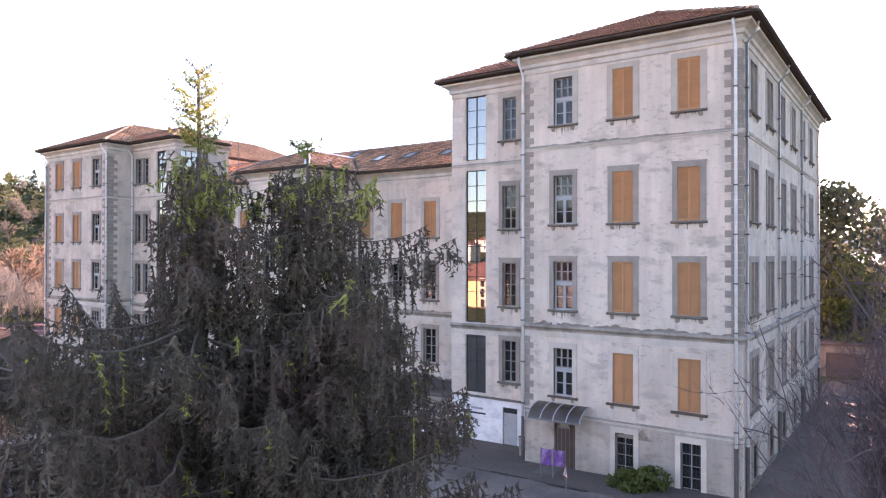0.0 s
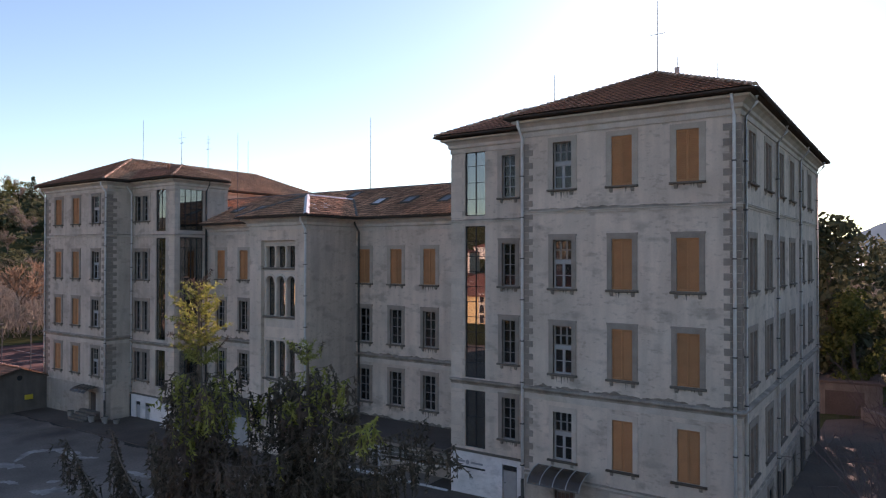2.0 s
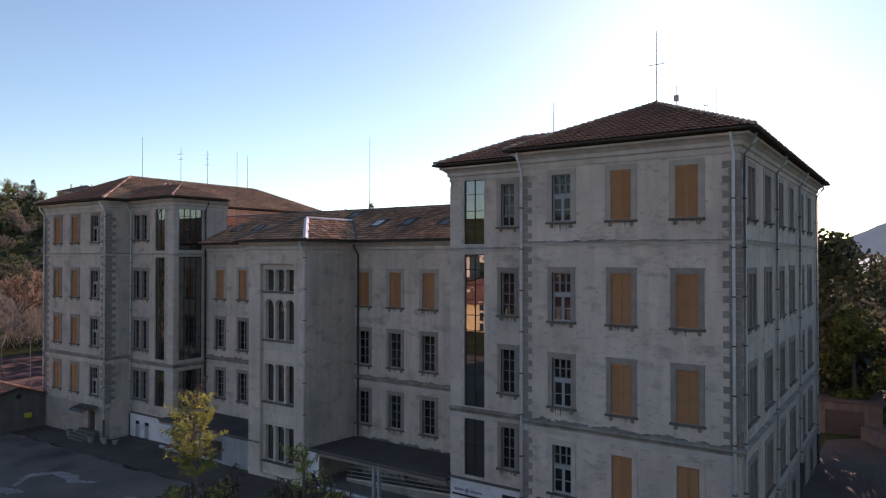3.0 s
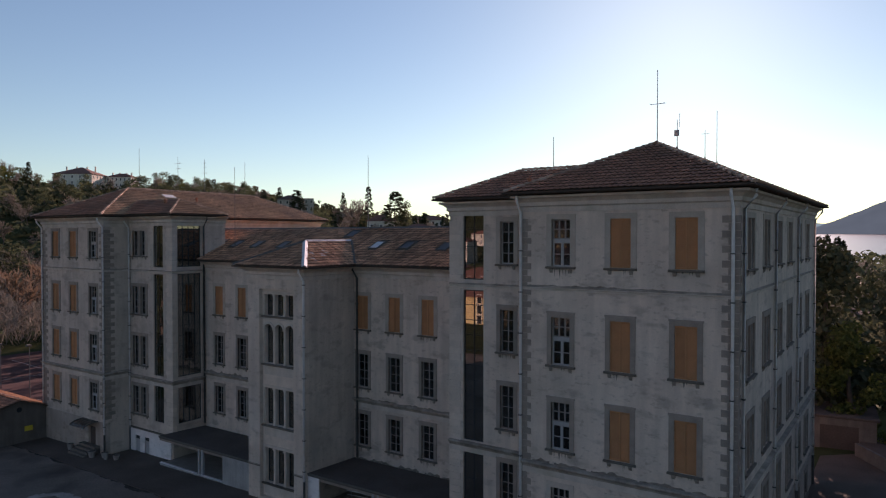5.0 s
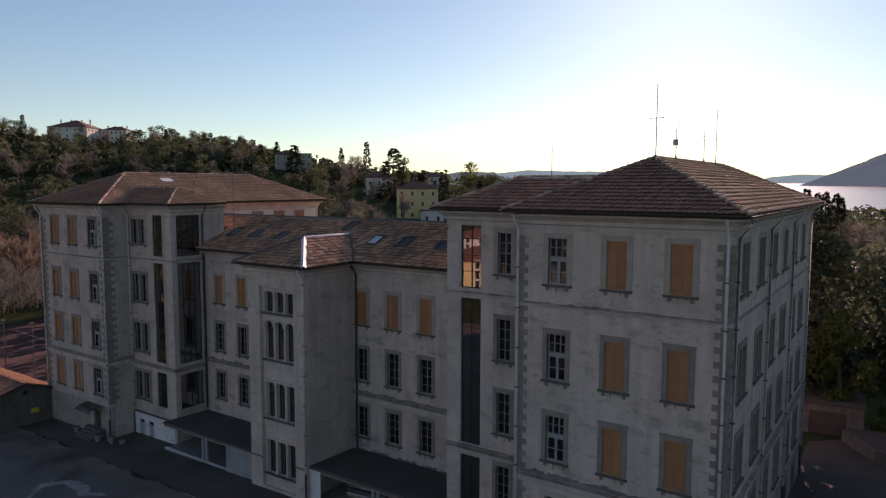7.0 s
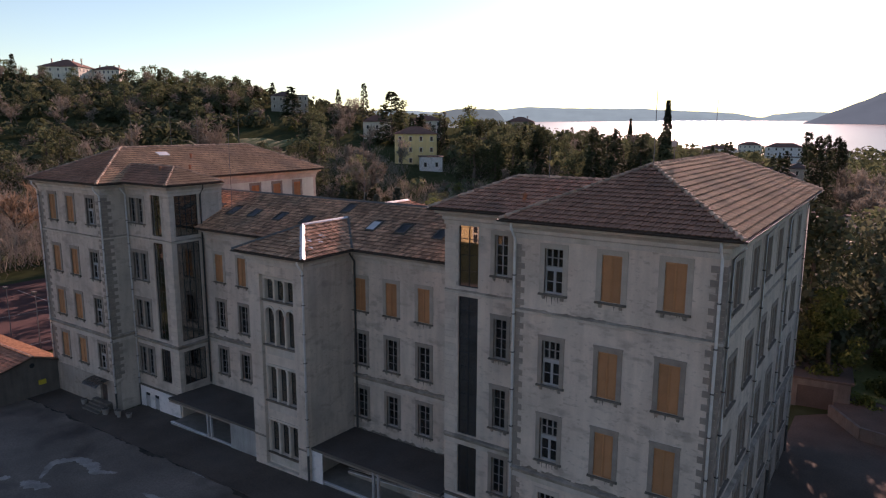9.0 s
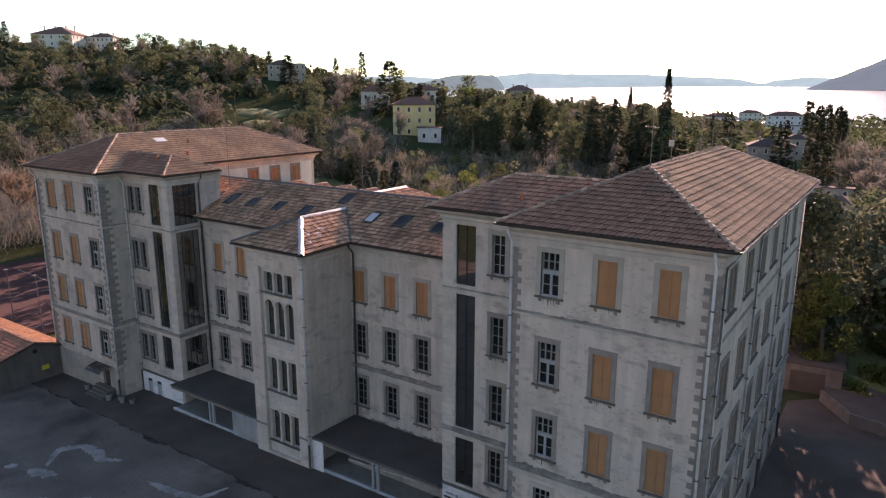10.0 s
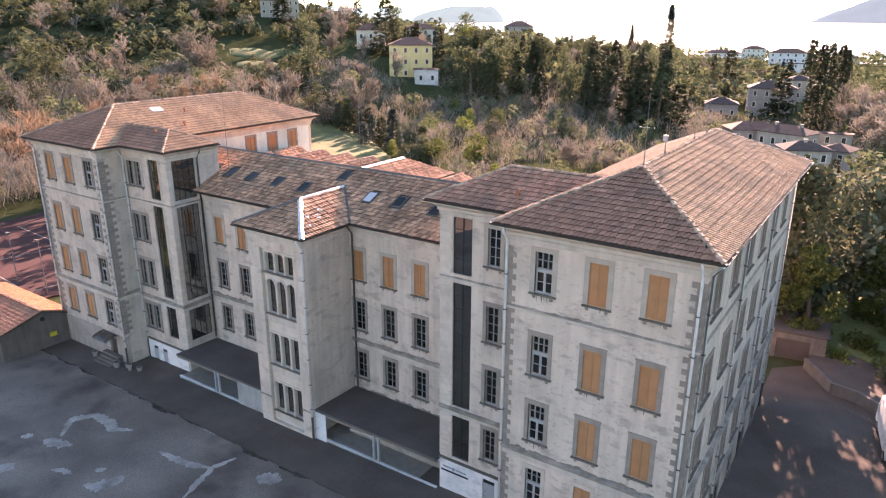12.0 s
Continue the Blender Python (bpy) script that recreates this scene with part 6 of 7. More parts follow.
TERRACOTTA = material("terracotta_vent", (0.42, 0.15, 0.08), 0.8, 0.1, 3, 20, 0.05)


def mast(x, y, z0, z1, arms=(), box=False, label="thin steel aerial mast standing on the tiled roof"):
    t = thing("aerial_mast", label, "aerial", "aerials on the roofs", at=pose(x, y, z0))
    h = z1 - z0
    part("pole", Shape().tube([(0, 0, -0.15), (0, 0, h * 0.5), (0, 0, h)], [0.026, 0.02, 0.014], 6), STEEL, t)
    part("foot", Shape().tube([(0, 0, -0.15), (0, 0, 0.12)], [0.06, 0.04], 8), FLASH_DARK, t)
    for zz, half, n in arms:
        s = Shape().box(-half, half, -0.012, 0.012, zz - 0.012, zz + 0.012)
        for i in range(n):
            xx = -half + 2 * half * i / max(1, n - 1)
            s.box(xx - 0.008, xx + 0.008, -0.16, 0.16, zz + 0.012, zz + 0.02)
        part("antenna", s, STEEL, t)
    if box:
        part("antenna_box", Shape().box(-0.12, 0.12, -0.16, -0.05, h - 0.9, h - 0.58), WHITE_FRAME, t, "white antenna panel")
        part("whip", Shape().tube([(0.12, 0, h - 0.4), (0.12, 0, h + 0.3)], 0.012, 5), STEEL, t)


mast(-10.5, 33.7, 22.75, 26.3, ((1.9, 0.35, 2),))
mast(-10.55, 37.3, 22.85, 24.4, (), True, "short mast with a white antenna panel on the ridge")
mast(-10.55, 43.2, 22.85, 24.6, ((1.5, 0.2, 3),))
mast(-10.55, 46.2, 22.85, 26.2)
mast(-16.1, 33.8, 21.55, 23.5)
mast(-34.3, 39.75, 18.8, 24.3)
mast(-58.5, 36.0, 22.4, 26.2)
mast(-58.5, 40.0, 22.45, 25.8, ((2.2, 0.3, 3), (2.7, 0.4, 3)))
mast(-58.5, 43.0, 22.45, 25.8, ((2.0, 0.3, 4), (2.6, 0.2, 3), (3.0, 0.2, 3)))
mast(-45.9, 36.6, 17.4, 23.8)
mast(-58.5, 48.0, 22.45, 26.0)


def roof_vent(x, y, z):
    t = thing("roof_vent", "small terracotta vent pot between the roof tiles", "vent", "vents on the roofs", at=pose(x, y, z))
    part("pot", Shape().tube([(0, 0, -0.15), (0, 0, 0.3)], [0.11, 0.09], 8), TERRACOTTA, t)
    part("cap", Shape().tube([(0, 0, 0.3), (0, 0, 0.36), (0, 0, 0.46)], [0.15, 0.14, 0.03], 8), TERRACOTTA, t)


roof_vent(-16.4, 31.6, EAVE + 0.12 + (31.6 - WY0 + OV) * SLOPE)
roof_vent(-50.3, 33.2, EAVE - 0.15 + (33.2 - TY0 + OV) * SLOPE)
roof_vent(-56.2, 40.4, EAVE + LZ + 0.16 + (-53.5 + OV + 56.2) * SLOPE)
roof_vent(-54.2, 38.8, EAVE + LZ + 0.16 + (-53.5 + OV + 54.2) * SLOPE)
part("hatch", Shape().box(-0.35, 0.35, -0.55, 0.55, 0.0, 0.12), PIPE_MAT, building, "pale roof hatch", at=pose(-57.0, 38.0, EAVE + LZ + 0.18 + (-53.5 + OV + 57.0) * SLOPE, 0, math.degrees(math.atan(SLOPE)), 0))
for k, (x, y) in enumerate(((-32.4, 31.9), (-32.15, 32.6), (-31.6, 31.3), (-32.6, 33.3))):
    z = CE + (bx1 - x) * SLOPE
    part("patched_tile", Shape().box(-0.2, 0.2, -0.16, 0.16, 0.05, 0.075), FLASH, building, "pale replacement tile", at=pose(x, y, z, 0, math.degrees(math.atan(SLOPE)), 0))

# ---- along the facade ----
POLYCARB = glass_material("smoked_canopy_sheet", (0.22, 0.16, 0.13), 0.25)
POSTER = material("violet_poster", (0.15, 0.055, 0.2), 0.5, 0.35, 3.0, 9, 0, stain=(0.6, 0.45, 0.55), stain_amount=0.7)
SIGN_RED = material("sign_red", (0.55, 0.04, 0.03), 0.5, 0.05, 3, 20, 0)
GREY_BAR = material("grey_lettering", (0.25, 0.25, 0.27), 0.6, 0.05, 3, 20, 0)
DOOR_WOOD = material("dark_brown_door", (0.11, 0.06, 0.045), 0.6, 0.15, 2, 20, 0.05)


def hoarding(x0, x1, y, z0, z1, doors, sign, label):
    """A whitewashed ground-floor screen wall with doors."""
    t = thing("screen_wall", label, "wall")
    facade("panel", south(y - 0.12), x0, x1, z0, z1, [(a, b, z0, c) for a, b, c in doors], WHITE_WALL, deep=0.11, parent=t)
    part("coping", Shape().box(x0 - 0.05, x1 + 0.03, y - 0.2, y - 0.002, z1, z1 + 0.08), STONE_DARK, t)
    for a, b, c in doors:
        d = part("door", Shape().box(a + 0.05, b - 0.05, y - 0.07, y - 0.03, z0 + 0.04, c - 0.30), WHITE_FRAME, t)
        part("door_head", Shape().box(a + 0.02, b - 0.02, y - 0.06, y - 0.02, c - 0.28, c - 0.02), DARK_METAL, d)
        part("handle", Shape().box(a + 0.1, a + 0.2, y - 0.11, y - 0.07, z0 + 1.02, z0 + 1.05), STEEL, d)
    if sign:
        a = x0 + 0.25
        part("sign", Shape().box(a, a + 0.62, y - 0.128, y - 0.121, z1 - 0.62, z1 - 0.5).box(a + 1.0, a + 1.75, y - 0.128, y - 0.121, z1 - 0.62, z1 - 0.52), GREY_BAR, t)
        part("emblem", Shape().tube([(a + 0.8, y - 0.13, z1 - 0.57), (a + 0.8, y - 0.121, z1 - 0.57)], 0.12, 14), GREY_BAR, t)
        part("ledge", Shape().box(a - 0.1, a + 1.9, y - 0.18, y - 0.121, z1 - 0.86, z1 - 0.78), DARK_METAL, t)


hoarding(-20.88, -16.1, WY0, 1.0, 3.28, [(-17.7, -16.85, 2.95)], True, "whitewashed screen wall with a grey door and a small sign")
hoarding(-53.3, -47.75, TY0, -0.4, 2.45, [(-52.6, -51.95, 1.9), (-51.3, -50.65, 1.9)], False, "whitewashed screen wall with two narrow doors")


def awning(x, y, z, w, label, rise=0.62, rib=None):
    """A curved smoked awning on ribs over a door."""
    t = thing("awning", label, "awning", "awnings over the side doors", at=pose(x, y, z))
    arc = [(-1.25 * math.sin(a), rise * math.cos(a)) for a in [radians(4 + 82 * i / 9) for i in range(10)]]
    s = Shape().prism(arc + [(a * 0.995, b - 0.012) for a, b in arc[::-1]], lambda u, v: (-w / 2, u, v), lambda u, v: (w / 2, u, v))
    part("sheet", s, POLYCARB, t)
    for i in range(5):
        xx = -w / 2 + w * i / 4
        part("rib", Shape().tube([(xx, a * 1.01, b + 0.02) for a, b in arc], 0.022, 6), rib or WHITE_FRAME, t)
    part("rail", Shape().box(-w / 2, w / 2, -1.27, -1.23, 0.03, 0.08), STEEL, t)


awning(-13.3, RY0 - 0.04, 3.42, 2.5, "curved smoked awning with white ribs over a door")
awning(-55.55, LY0 - 0.04, 2.75, 2.2, "shallow dark awning over a side door", 0.4, FLASH_DARK)
for x, y, z in ((-13.32, RY0, 1.0), (-55.55, LY0, 0.5)):
    d = thing("entrance_door", "dark brown panelled entrance door with a metal grille", "door", at=pose(x, y, z))
    part("leaf", Shape().box(-0.52, 0.52, 0.14, 0.2, 0, 2.1), DOOR_WOOD, d)
    for i in range(5):
        part("grille_bar", Shape().box(-0.4 + i * 0.2 - 0.012, -0.4 + i * 0.2 + 0.012, 0.1, 0.125, 0.1, 1.95), STEEL, d)


def steps(x, y, z0, n, w, label):
    t = thing("steps", label, "steps")
    for i in range(n):
        part("step", Shape().box(x - w / 2, x + w / 2, y - 1.4 + i * 0.3, y - 0.05, z0 + i * 0.165 + 0.001, z0 + (i + 1) * 0.165), STONE_DARK, t)


steps(-55.55, LY0, ground_z(-55.5, 29) + 0.02, 4, 2.4, "four worn concrete steps to a side door")
steps(-13.3, RY0, 0.95, 1, 1.8, "low concrete step at a door")

# poster board, warning sign and planters near the entrance
t = thing("poster_board", "poster board with violet posters on thin posts", "notice board", at=pose(-13.1, 27.2, ground_z(-13.1, 27.2) + 0.05, 0, 0, 8))
for x in (-0.55, 0.0, 0.55):
    part("post", Shape().tube([(x, 0.03, 0), (x, 0.03, 1.3)], 0.025, 8), STEEL, t)
for x in (-0.28, 0.28):
    part("poster", Shape().box(x - 0.23, x + 0.23, -0.03, 0.0, 0.55, 1.25), POSTER, t, "violet and pink poster")
t = thing("warning_sign", "triangular warning sign with red border on a post", "road sign", at=pose(-11.95, 26.0, ground_z(-12, 26) + 0.02, 0, 0, -45))
part("post", Shape().tube([(0, 0.03, 0), (0, 0.03, 1.1)], 0.025, 8), STEEL, t)
part("plate", Shape().prism([(-0.3, 0.6), (0.3, 0.6), (0, 1.12)], lambda u, v: (u, -0.005, v), lambda u, v: (u, 0.0, v)), SIGN_RED, t)
part("face", Shape().prism([(-0.22, 0.65), (0.22, 0.65), (0, 1.03)], lambda u, v: (u, -0.012, v), lambda u, v: (u, -0.006, v)), WHITE_WALL, t)
part("mark", Shape().box(-0.04, 0.04, -0.018, -0.013, 0.7, 0.9), DARK_METAL, t)
for x, y, sc in ((-10.0, 27.7, 0.5), (-9.2, 27.8, 0.58), (-9.6, 27.6, 0.42)):
    plant("bush", x, y, sc, x * 50, label="small yellow-green shrub at the foot of the wall")


def portico(x0, x1, y0, y1, z, gx, label, panel, rail=False):
    """An open porch with a flat felt roof on white posts."""
    t = thing("portico", label, "portico")
    part("roof", Shape().prism([(y0, z + 0.06), (y1, z - 0.1), (y1, z - 0.28), (y0, z - 0.12)], lambda u, v: (x0, u, v), lambda u, v: (x1, u, v)), BITUMEN, t)
    part("fascia", Shape().box(x0, x1, y0 - 0.05, y0 - 0.003, z - 0.02, z + 0.075), FLASH_DARK, t)
    g = ground_z((x0 + x1) / 2, y0) + 0.05
    part("floor_slab", Shape().box(x0, x1, y0 + 0.1, y1 - 0.06, g - 0.3, g + 0.06), STONE, t)
    part("bench", Shape().box(x0 + 1.2, gx - 0.8, y1 - 0.6, y1 - 0.2, g + 0.06, g + 0.5), CONCRETE, t)
    part("beam", Shape().box(x0, x1, y0 + 0.06, y0 + 0.24, z - 0.3, z - 0.13), STONE, t)
    for dx in (-0.28, 0.12):
        part("post", Shape().box(gx + dx, gx + dx + 0.16, y0 + 0.05, y0 + 0.2, g - 0.1, z - 0.1), WHITE_FRAME, t)
    part("plinth", Shape().box(x0, x1, y0 + 0.05, y0 + 0.2, g - 0.3, g + 0.12), CONCRETE, t)
    part("edge_strip", Shape().box(x0, x1, y0 + 0.03, y0 + 0.22, g + 0.12, g + 0.15), WHITE_WALL, t, "white painted edge")
    if rail:
        ym, xa, xb = y0 + 1.9, x0 + 1.5, x1
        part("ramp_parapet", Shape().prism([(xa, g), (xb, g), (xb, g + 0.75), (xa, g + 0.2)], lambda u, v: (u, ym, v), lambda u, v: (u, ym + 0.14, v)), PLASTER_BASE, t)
        part("ramp_coping", Shape().prism([(xa, g + 0.2), (xb, g + 0.75), (xb, g + 0.81), (xa, g + 0.26)], lambda u, v: (u, ym - 0.03, v), lambda u, v: (u, ym + 0.17, v)), WHITE_WALL, t, "white painted coping")
        for k in range(3):
            part("rail", Shape().tube([(xa, ym + 0.07, g + 0.45 + 0.25 * k), (xb - 0.05, ym + 0.07, g + 1.0 + 0.25 * k)], 0.022, 6), PIPE_MAT, t)
        for k in range(7):
            x = xa + (xb - xa) * (k + 0.3) / 7
            zz = g + 0.2 + 0.55 * (k + 0.3) / 7
            part("rail_post", Shape().tube([(x, ym + 0.07, zz - 0.05), (x, ym + 0.07, zz + 0.8)], 0.022, 6), STEEL, t)
    part("end_panel", Shape().box(panel[0], panel[1], y0 - 0.02, y0 + 0.04, g - 0.1, z - 0.12), panel[2], t)
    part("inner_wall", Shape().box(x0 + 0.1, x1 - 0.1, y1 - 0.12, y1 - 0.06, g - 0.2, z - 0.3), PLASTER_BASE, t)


portico(BX1 + 0.02, WX0 - 0.02, 30.5, CY - 0.02, 3.2, -25.9, "open flat-roofed porch with white posts", (BX1 + 0.02, -30.4, WHITE_WALL), True)
portico(CX0 + 0.02, BX0 - 0.02, 30.7, CY - 0.02, 2.85, -42.6, "open flat-roofed porch beside the bay", (-40.0, BX0 - 0.02, CONCRETE))

# ---- yard ----
POT = material("weathered_planter", (0.26, 0.235, 0.21), 0.85, 0.15, 3, 15, 0.1)
for x, y, rr, hh in ((-53.9, 28.9, 0.28, 0.5), (-53.0, 29.4, 0.22, 0.4), (-52.4, 29.2, 0.2, 0.55), (-51.6, 29.6, 0.24, 0.35), (-57.6, 29.1, 0.25, 0.45), (-15.9, 29.6, 0.16, 0.9)):
    t = thing("planter", "weathered round planter pot beside the wall", "planter", "pots along the facade", at=pose(x, y, ground_z(x, y) + 0.065))
    part("pot", Shape().tube([(0, 0, 0), (0, 0, hh * 0.8), (0, 0, hh)], [rr * 0.75, rr, rr * 1.08], 14), POT, t)
    part("soil", Shape().tube([(0, 0, hh + 0.001), (0, 0, hh + 0.01)], [rr * 0.9, rr * 0.85], 12), BARK, t)
t = thing("kerb", "low worn concrete kerb along the asphalt apron", "kerb")
for i in range(29):
    x0, x1 = -63.8 + i * 2.0, -63.8 + i * 2.0 + 1.985
    y0, y1 = 27.2 - (x0 + 64) * 0.0103 + 0.05 * math.sin(i * 2.3), 27.2 - (x1 + 64) * 0.0103 + 0.05 * math.sin(i * 2.3 + 1)
    if i % 7 == 3:
        continue
    part("kerb_stone", Shape().prism([(0, -0.1), (0.12, -0.1), (0.12, 0.075), (0.03, 0.075), (0, 0.06)], lambda u, v: (x0, y0 - u, ground_z(x0, y0) + v), lambda u, v: (x1, y1 - u, ground_z(x1, y1) + v)), ASPHALT_DARK, t)
def ribbon(pts, width, seed, label="pale worn repair patch in the asphalt", mat=PATCH, lift=0.026):
    """An irregular pale patch along a line of points, lying on the asphalt."""
    r = random.Random(seed)
    fine = []
    for (ax, ay), (bx, by) in zip(pts, pts[1:]):
        fine += [(ax + (bx - ax) * i / 8, ay + (by - ay) * i / 8) for i in range(8)]
    fine.append(pts[-1])
    left, right = [], []
    for i, (x, y) in enumerate(fine):
        px, py = fine[max(i - 1, 0)]
        qx, qy = fine[min(i + 1, len(fine) - 1)]
        d = Vector((qx - px, qy - py)).normalized()
        e = min(1, 0.25 + 3.2 * min(i, len(fine) - 1 - i) / len(fine))
        a, b = width * e * r.uniform(0.6, 1.25), width * e * r.uniform(0.6, 1.25)
        left.append((x - d.y * a, y + d.x * a)), right.append((x + d.y * b, y - d.x * b))
    ring = [(x, y, ground_z(x, y) + lift) for x, y in left + right[::-1]]
    tagged(part("pavement_patch", Shape().face(*ring), mat), label, "pavement", kind="structure")


ribbon([(-47.3, 20.4), (-48.9, 22.1), (-48.0, 23.4), (-45.9, 23.4), (-45.0, 23.0), (-43.6, 23.8)], 0.42, 1)
ribbon([(-47.9, 19.5), (-46.8, 19.7), (-45.5, 20.2)], 0.5, 2)
ribbon([(-39.3, 26.8), (-38.2, 27.1), (-37.0, 27.7), (-36.2, 27.8)], 0.4, 3)
ribbon([(-39.6, 23.2), (-37.9, 23.3), (-36.5, 23.4), (-34.9, 24.0)], 0.3, 4)
ribbon([(-34.4, 25.7), (-34.9, 24.1), (-34.4, 22.6), (-33.8, 20.9)], 0.24, 5)
ribbon([(-31.6, 25.0), (-30.8, 25.4), (-29.9, 25.6)], 0.6, 6)
ribbon([(-40.4, 18.2), (-39.5, 18.7), (-39.0, 19.5), (-39.2, 20.2)], 0.55, 7)
ribbon([(-46.8, 15.6), (-46.7, 16.9)], 0.6, 8)
ribbon([(-49.8, 18.8), (-49.1, 19.3)], 0.35, 9)
ribbon([(-43.9, 17.9), (-43.1, 18.3), (-42.2, 18.4)], 0.22, 10)
ribbon([(-41.3, 19.5), (-40.8, 20.0)], 0.28, 11)
ribbon([(-52.0, 14.5), (-49.0, 15.6), (-46.5, 14.4)], 0.4, 13)

for k in range(16):
    x = -64 + k * 3.6
    y = 27.2 - (x + 64) * 0.0103
    ribbon([(x, y - 0.05), (x + 1.4, y - 0.12 + 0.15 * math.sin(k * 2.1)), (x + 3.2, y - 0.05)], 0.22 + 0.12 * math.sin(k * 1.7), 40 + k, "dark dirt and debris along the asphalt edge", DIRT, 0.04)
# tennis court lines, lamps and net
WHITE_LINE = material("white_court_line", (0.42, 0.38, 0.35), 0.8, 0.1, 2, 10, 0)
t = tagged(new("court_lines"), "white painted lines on a red clay court", "court marking")
for a, b in (((-108, 36), (-79, 33.6)), ((-107, 46), (-78, 44)), ((-79, 33.6), (-78, 44)), ((-93.5, 34.8), (-92.5, 45))):
    a, b = Vector(a), Vector(b)
    n = (b - a).normalized()
    w = Vector((-n.y, n.x)) * 0.05
    part("line", Shape().face(*[(p.x, p.y, ground_z(p.x, p.y) + 0.13) for p in (a - w, b - w, b + w, a + w)]), WHITE_LINE, t)
for x, y, h in ((-76.6, 34.6, 6.4), (-84.2, 35.0, 5.8), (-100, 33, 6.5)):
    t = thing("floodlight", "floodlight on a slim pale pole beside the court", "lamp post", "lamps of the court", at=pose(x, y, ground_z(x, y)))
    part("pole", Shape().tube([(0, 0, -0.2), (0, 0, h)], [0.06, 0.04], 8), STEEL, t)
    part("lamp_head", Shape().box(-0.3, 0.3, -0.25, 0.1, h - 0.05, h + 0.16), FLASH_DARK, t)
for i in range(9):
    x = -110 + i * 4.2
    t = thing("fence_post", "thin metal fence post of the tennis court", "fence", "posts of the court fence", at=pose(x, 33.2 - i * 0.32, ground_z(x, 32)))
    part("pole", Shape().tube([(0, 0, -0.2), (0, 0, 3.0)], 0.035, 6), PIPE_DARK, t)

# hut with a clay roof beside the west corner
HUT_WALL = material("dark_hut_plaster", (0.15, 0.125, 0.108), 0.93, 0.15, 0.8, 12, 0.15, streak=0.2)
hut = thing("hut", "low plastered hut with a clay-tile gable roof", "hut")
hx0, hx1, hy0, hy1, hz = -76.0, -63.1, 23.8, 30.2, 3.05
hym, hzr = 27.6, 4.15
facade("wall", south(hy0), hx0, hx1, -0.6, hz, [(-66.5, -65.5, 0.2, 2.2)], HUT_WALL, parent=hut)
s = Shape().prism([(hy0 + 0.34, -0.6), (hy1, -0.6), (hy1, hz), (hym, hzr - 0.1), (hy0 + 0.34, hz)], lambda u, v: (hx1, u, v), lambda u, v: (hx1 - 0.3, u, v))
part("gable", s, HUT_WALL, hut)
part("back_wall", Shape().box(hx0, hx1 - 0.3, hy1 - 0.3, hy1, -0.6, hz), HUT_WALL, hut)
part("vent_hole", Shape().tube([(hx1 + 0.012, hym, 3.3), (hx1 + 0.004, hym, 3.3)], 0.22, 14), DARK_METAL, hut)
part("yellow_box", Shape().box(hx1 + 0.004, hx1 + 0.18, 28.0, 28.6, 1.4, 1.8), material("yellow_box", (0.6, 0.45, 0.05), 0.5, 0.05, 3, 10, 0), hut)
# Orange for the hut's sunlit slope: the sunlight is put into the tile colour.
SUNLIT_HUT_TILE = material("sunlit_orange_tile", (0.37, 0.175, 0.095), 0.85, 0.2, 0.6, 9, 0.1, by_island=0.25)
roof_plane("roof", [(hx0 - 0.3, hy0 - 0.4, hz - 0.05), (hx1 + 0.3, hy0 - 0.4, hz - 0.05), (hx1 + 0.3, hym, hzr), (hx0 - 0.3, hym, hzr)], TILE, parent=hut)
roof_plane("roof", [(hx1 + 0.3, hy1 + 0.4, hz - 0.05), (hx0 - 0.3, hy1 + 0.4, hz - 0.05), (hx0 - 0.3, hym, hzr), (hx1 + 0.3, hym, hzr)], SUNLIT_HUT_TILE, parent=hut)
ridge((hx0 - 0.3, hym, hzr + 0.05), (hx1 + 0.3, hym, hzr + 0.05), parent=hut)

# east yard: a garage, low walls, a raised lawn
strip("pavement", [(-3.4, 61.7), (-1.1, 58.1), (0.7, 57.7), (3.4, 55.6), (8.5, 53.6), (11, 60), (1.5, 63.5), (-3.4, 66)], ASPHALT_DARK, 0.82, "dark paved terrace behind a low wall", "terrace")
strip("lawn", [(-3.4, 65.8), (1.5, 63.6), (11, 59.8), (14, 54.0), (20, 74), (-3, 82), (-4.5, 72)], LAWN, 0.9, "sunlit lawn with shrubs on a raised terrace", "lawn")
strip("lawn", [(-150, 150), (-138, 122), (-100, 108), (-88, 112), (-96, 124), (-122, 146), (-140, 158)], LAWN, 0.25, "bright garden lawn behind the building", "lawn")


def hill_meadow(cx, cy, rx, ry, seed):
    """A small lawn with an uneven outline that follows the slope."""
    sh = Shape()
    rings = [[(cx, cy)]]
    for k in (0.35, 0.7, 1.0):
        rings.append([(cx + rx * k * math.cos(a) * (1 + 0.3 * noise.noise(Vector((math.cos(a) * 1.3, math.sin(a) * 1.3, seed)))), cy + ry * k * math.sin(a) * (1 + 0.3 * noise.noise(Vector((math.cos(a) * 1.3, math.sin(a) * 1.3, seed))))) for a in [2 * math.pi * i / 22 for i in range(22)]])
    sh.v = [(x, y, ground_z(x, y) + (0.5 if i < 3 else -0.3)) for i, ring in enumerate(rings) for x, y in ring]
    sh.f = [(0, 1 + i, 1 + (i + 1) % 22) for i in range(22)]
    for r in (1, 23):
        sh.f += [(r + i, r + 22 + i, r + 22 + (i + 1) % 22, r + (i + 1) % 22) for i in range(22)]
    tagged(part("lawn", sh, LAWN, smooth=True), "small sunlit meadow terrace on the wooded hillside", "lawn", kind="structure")


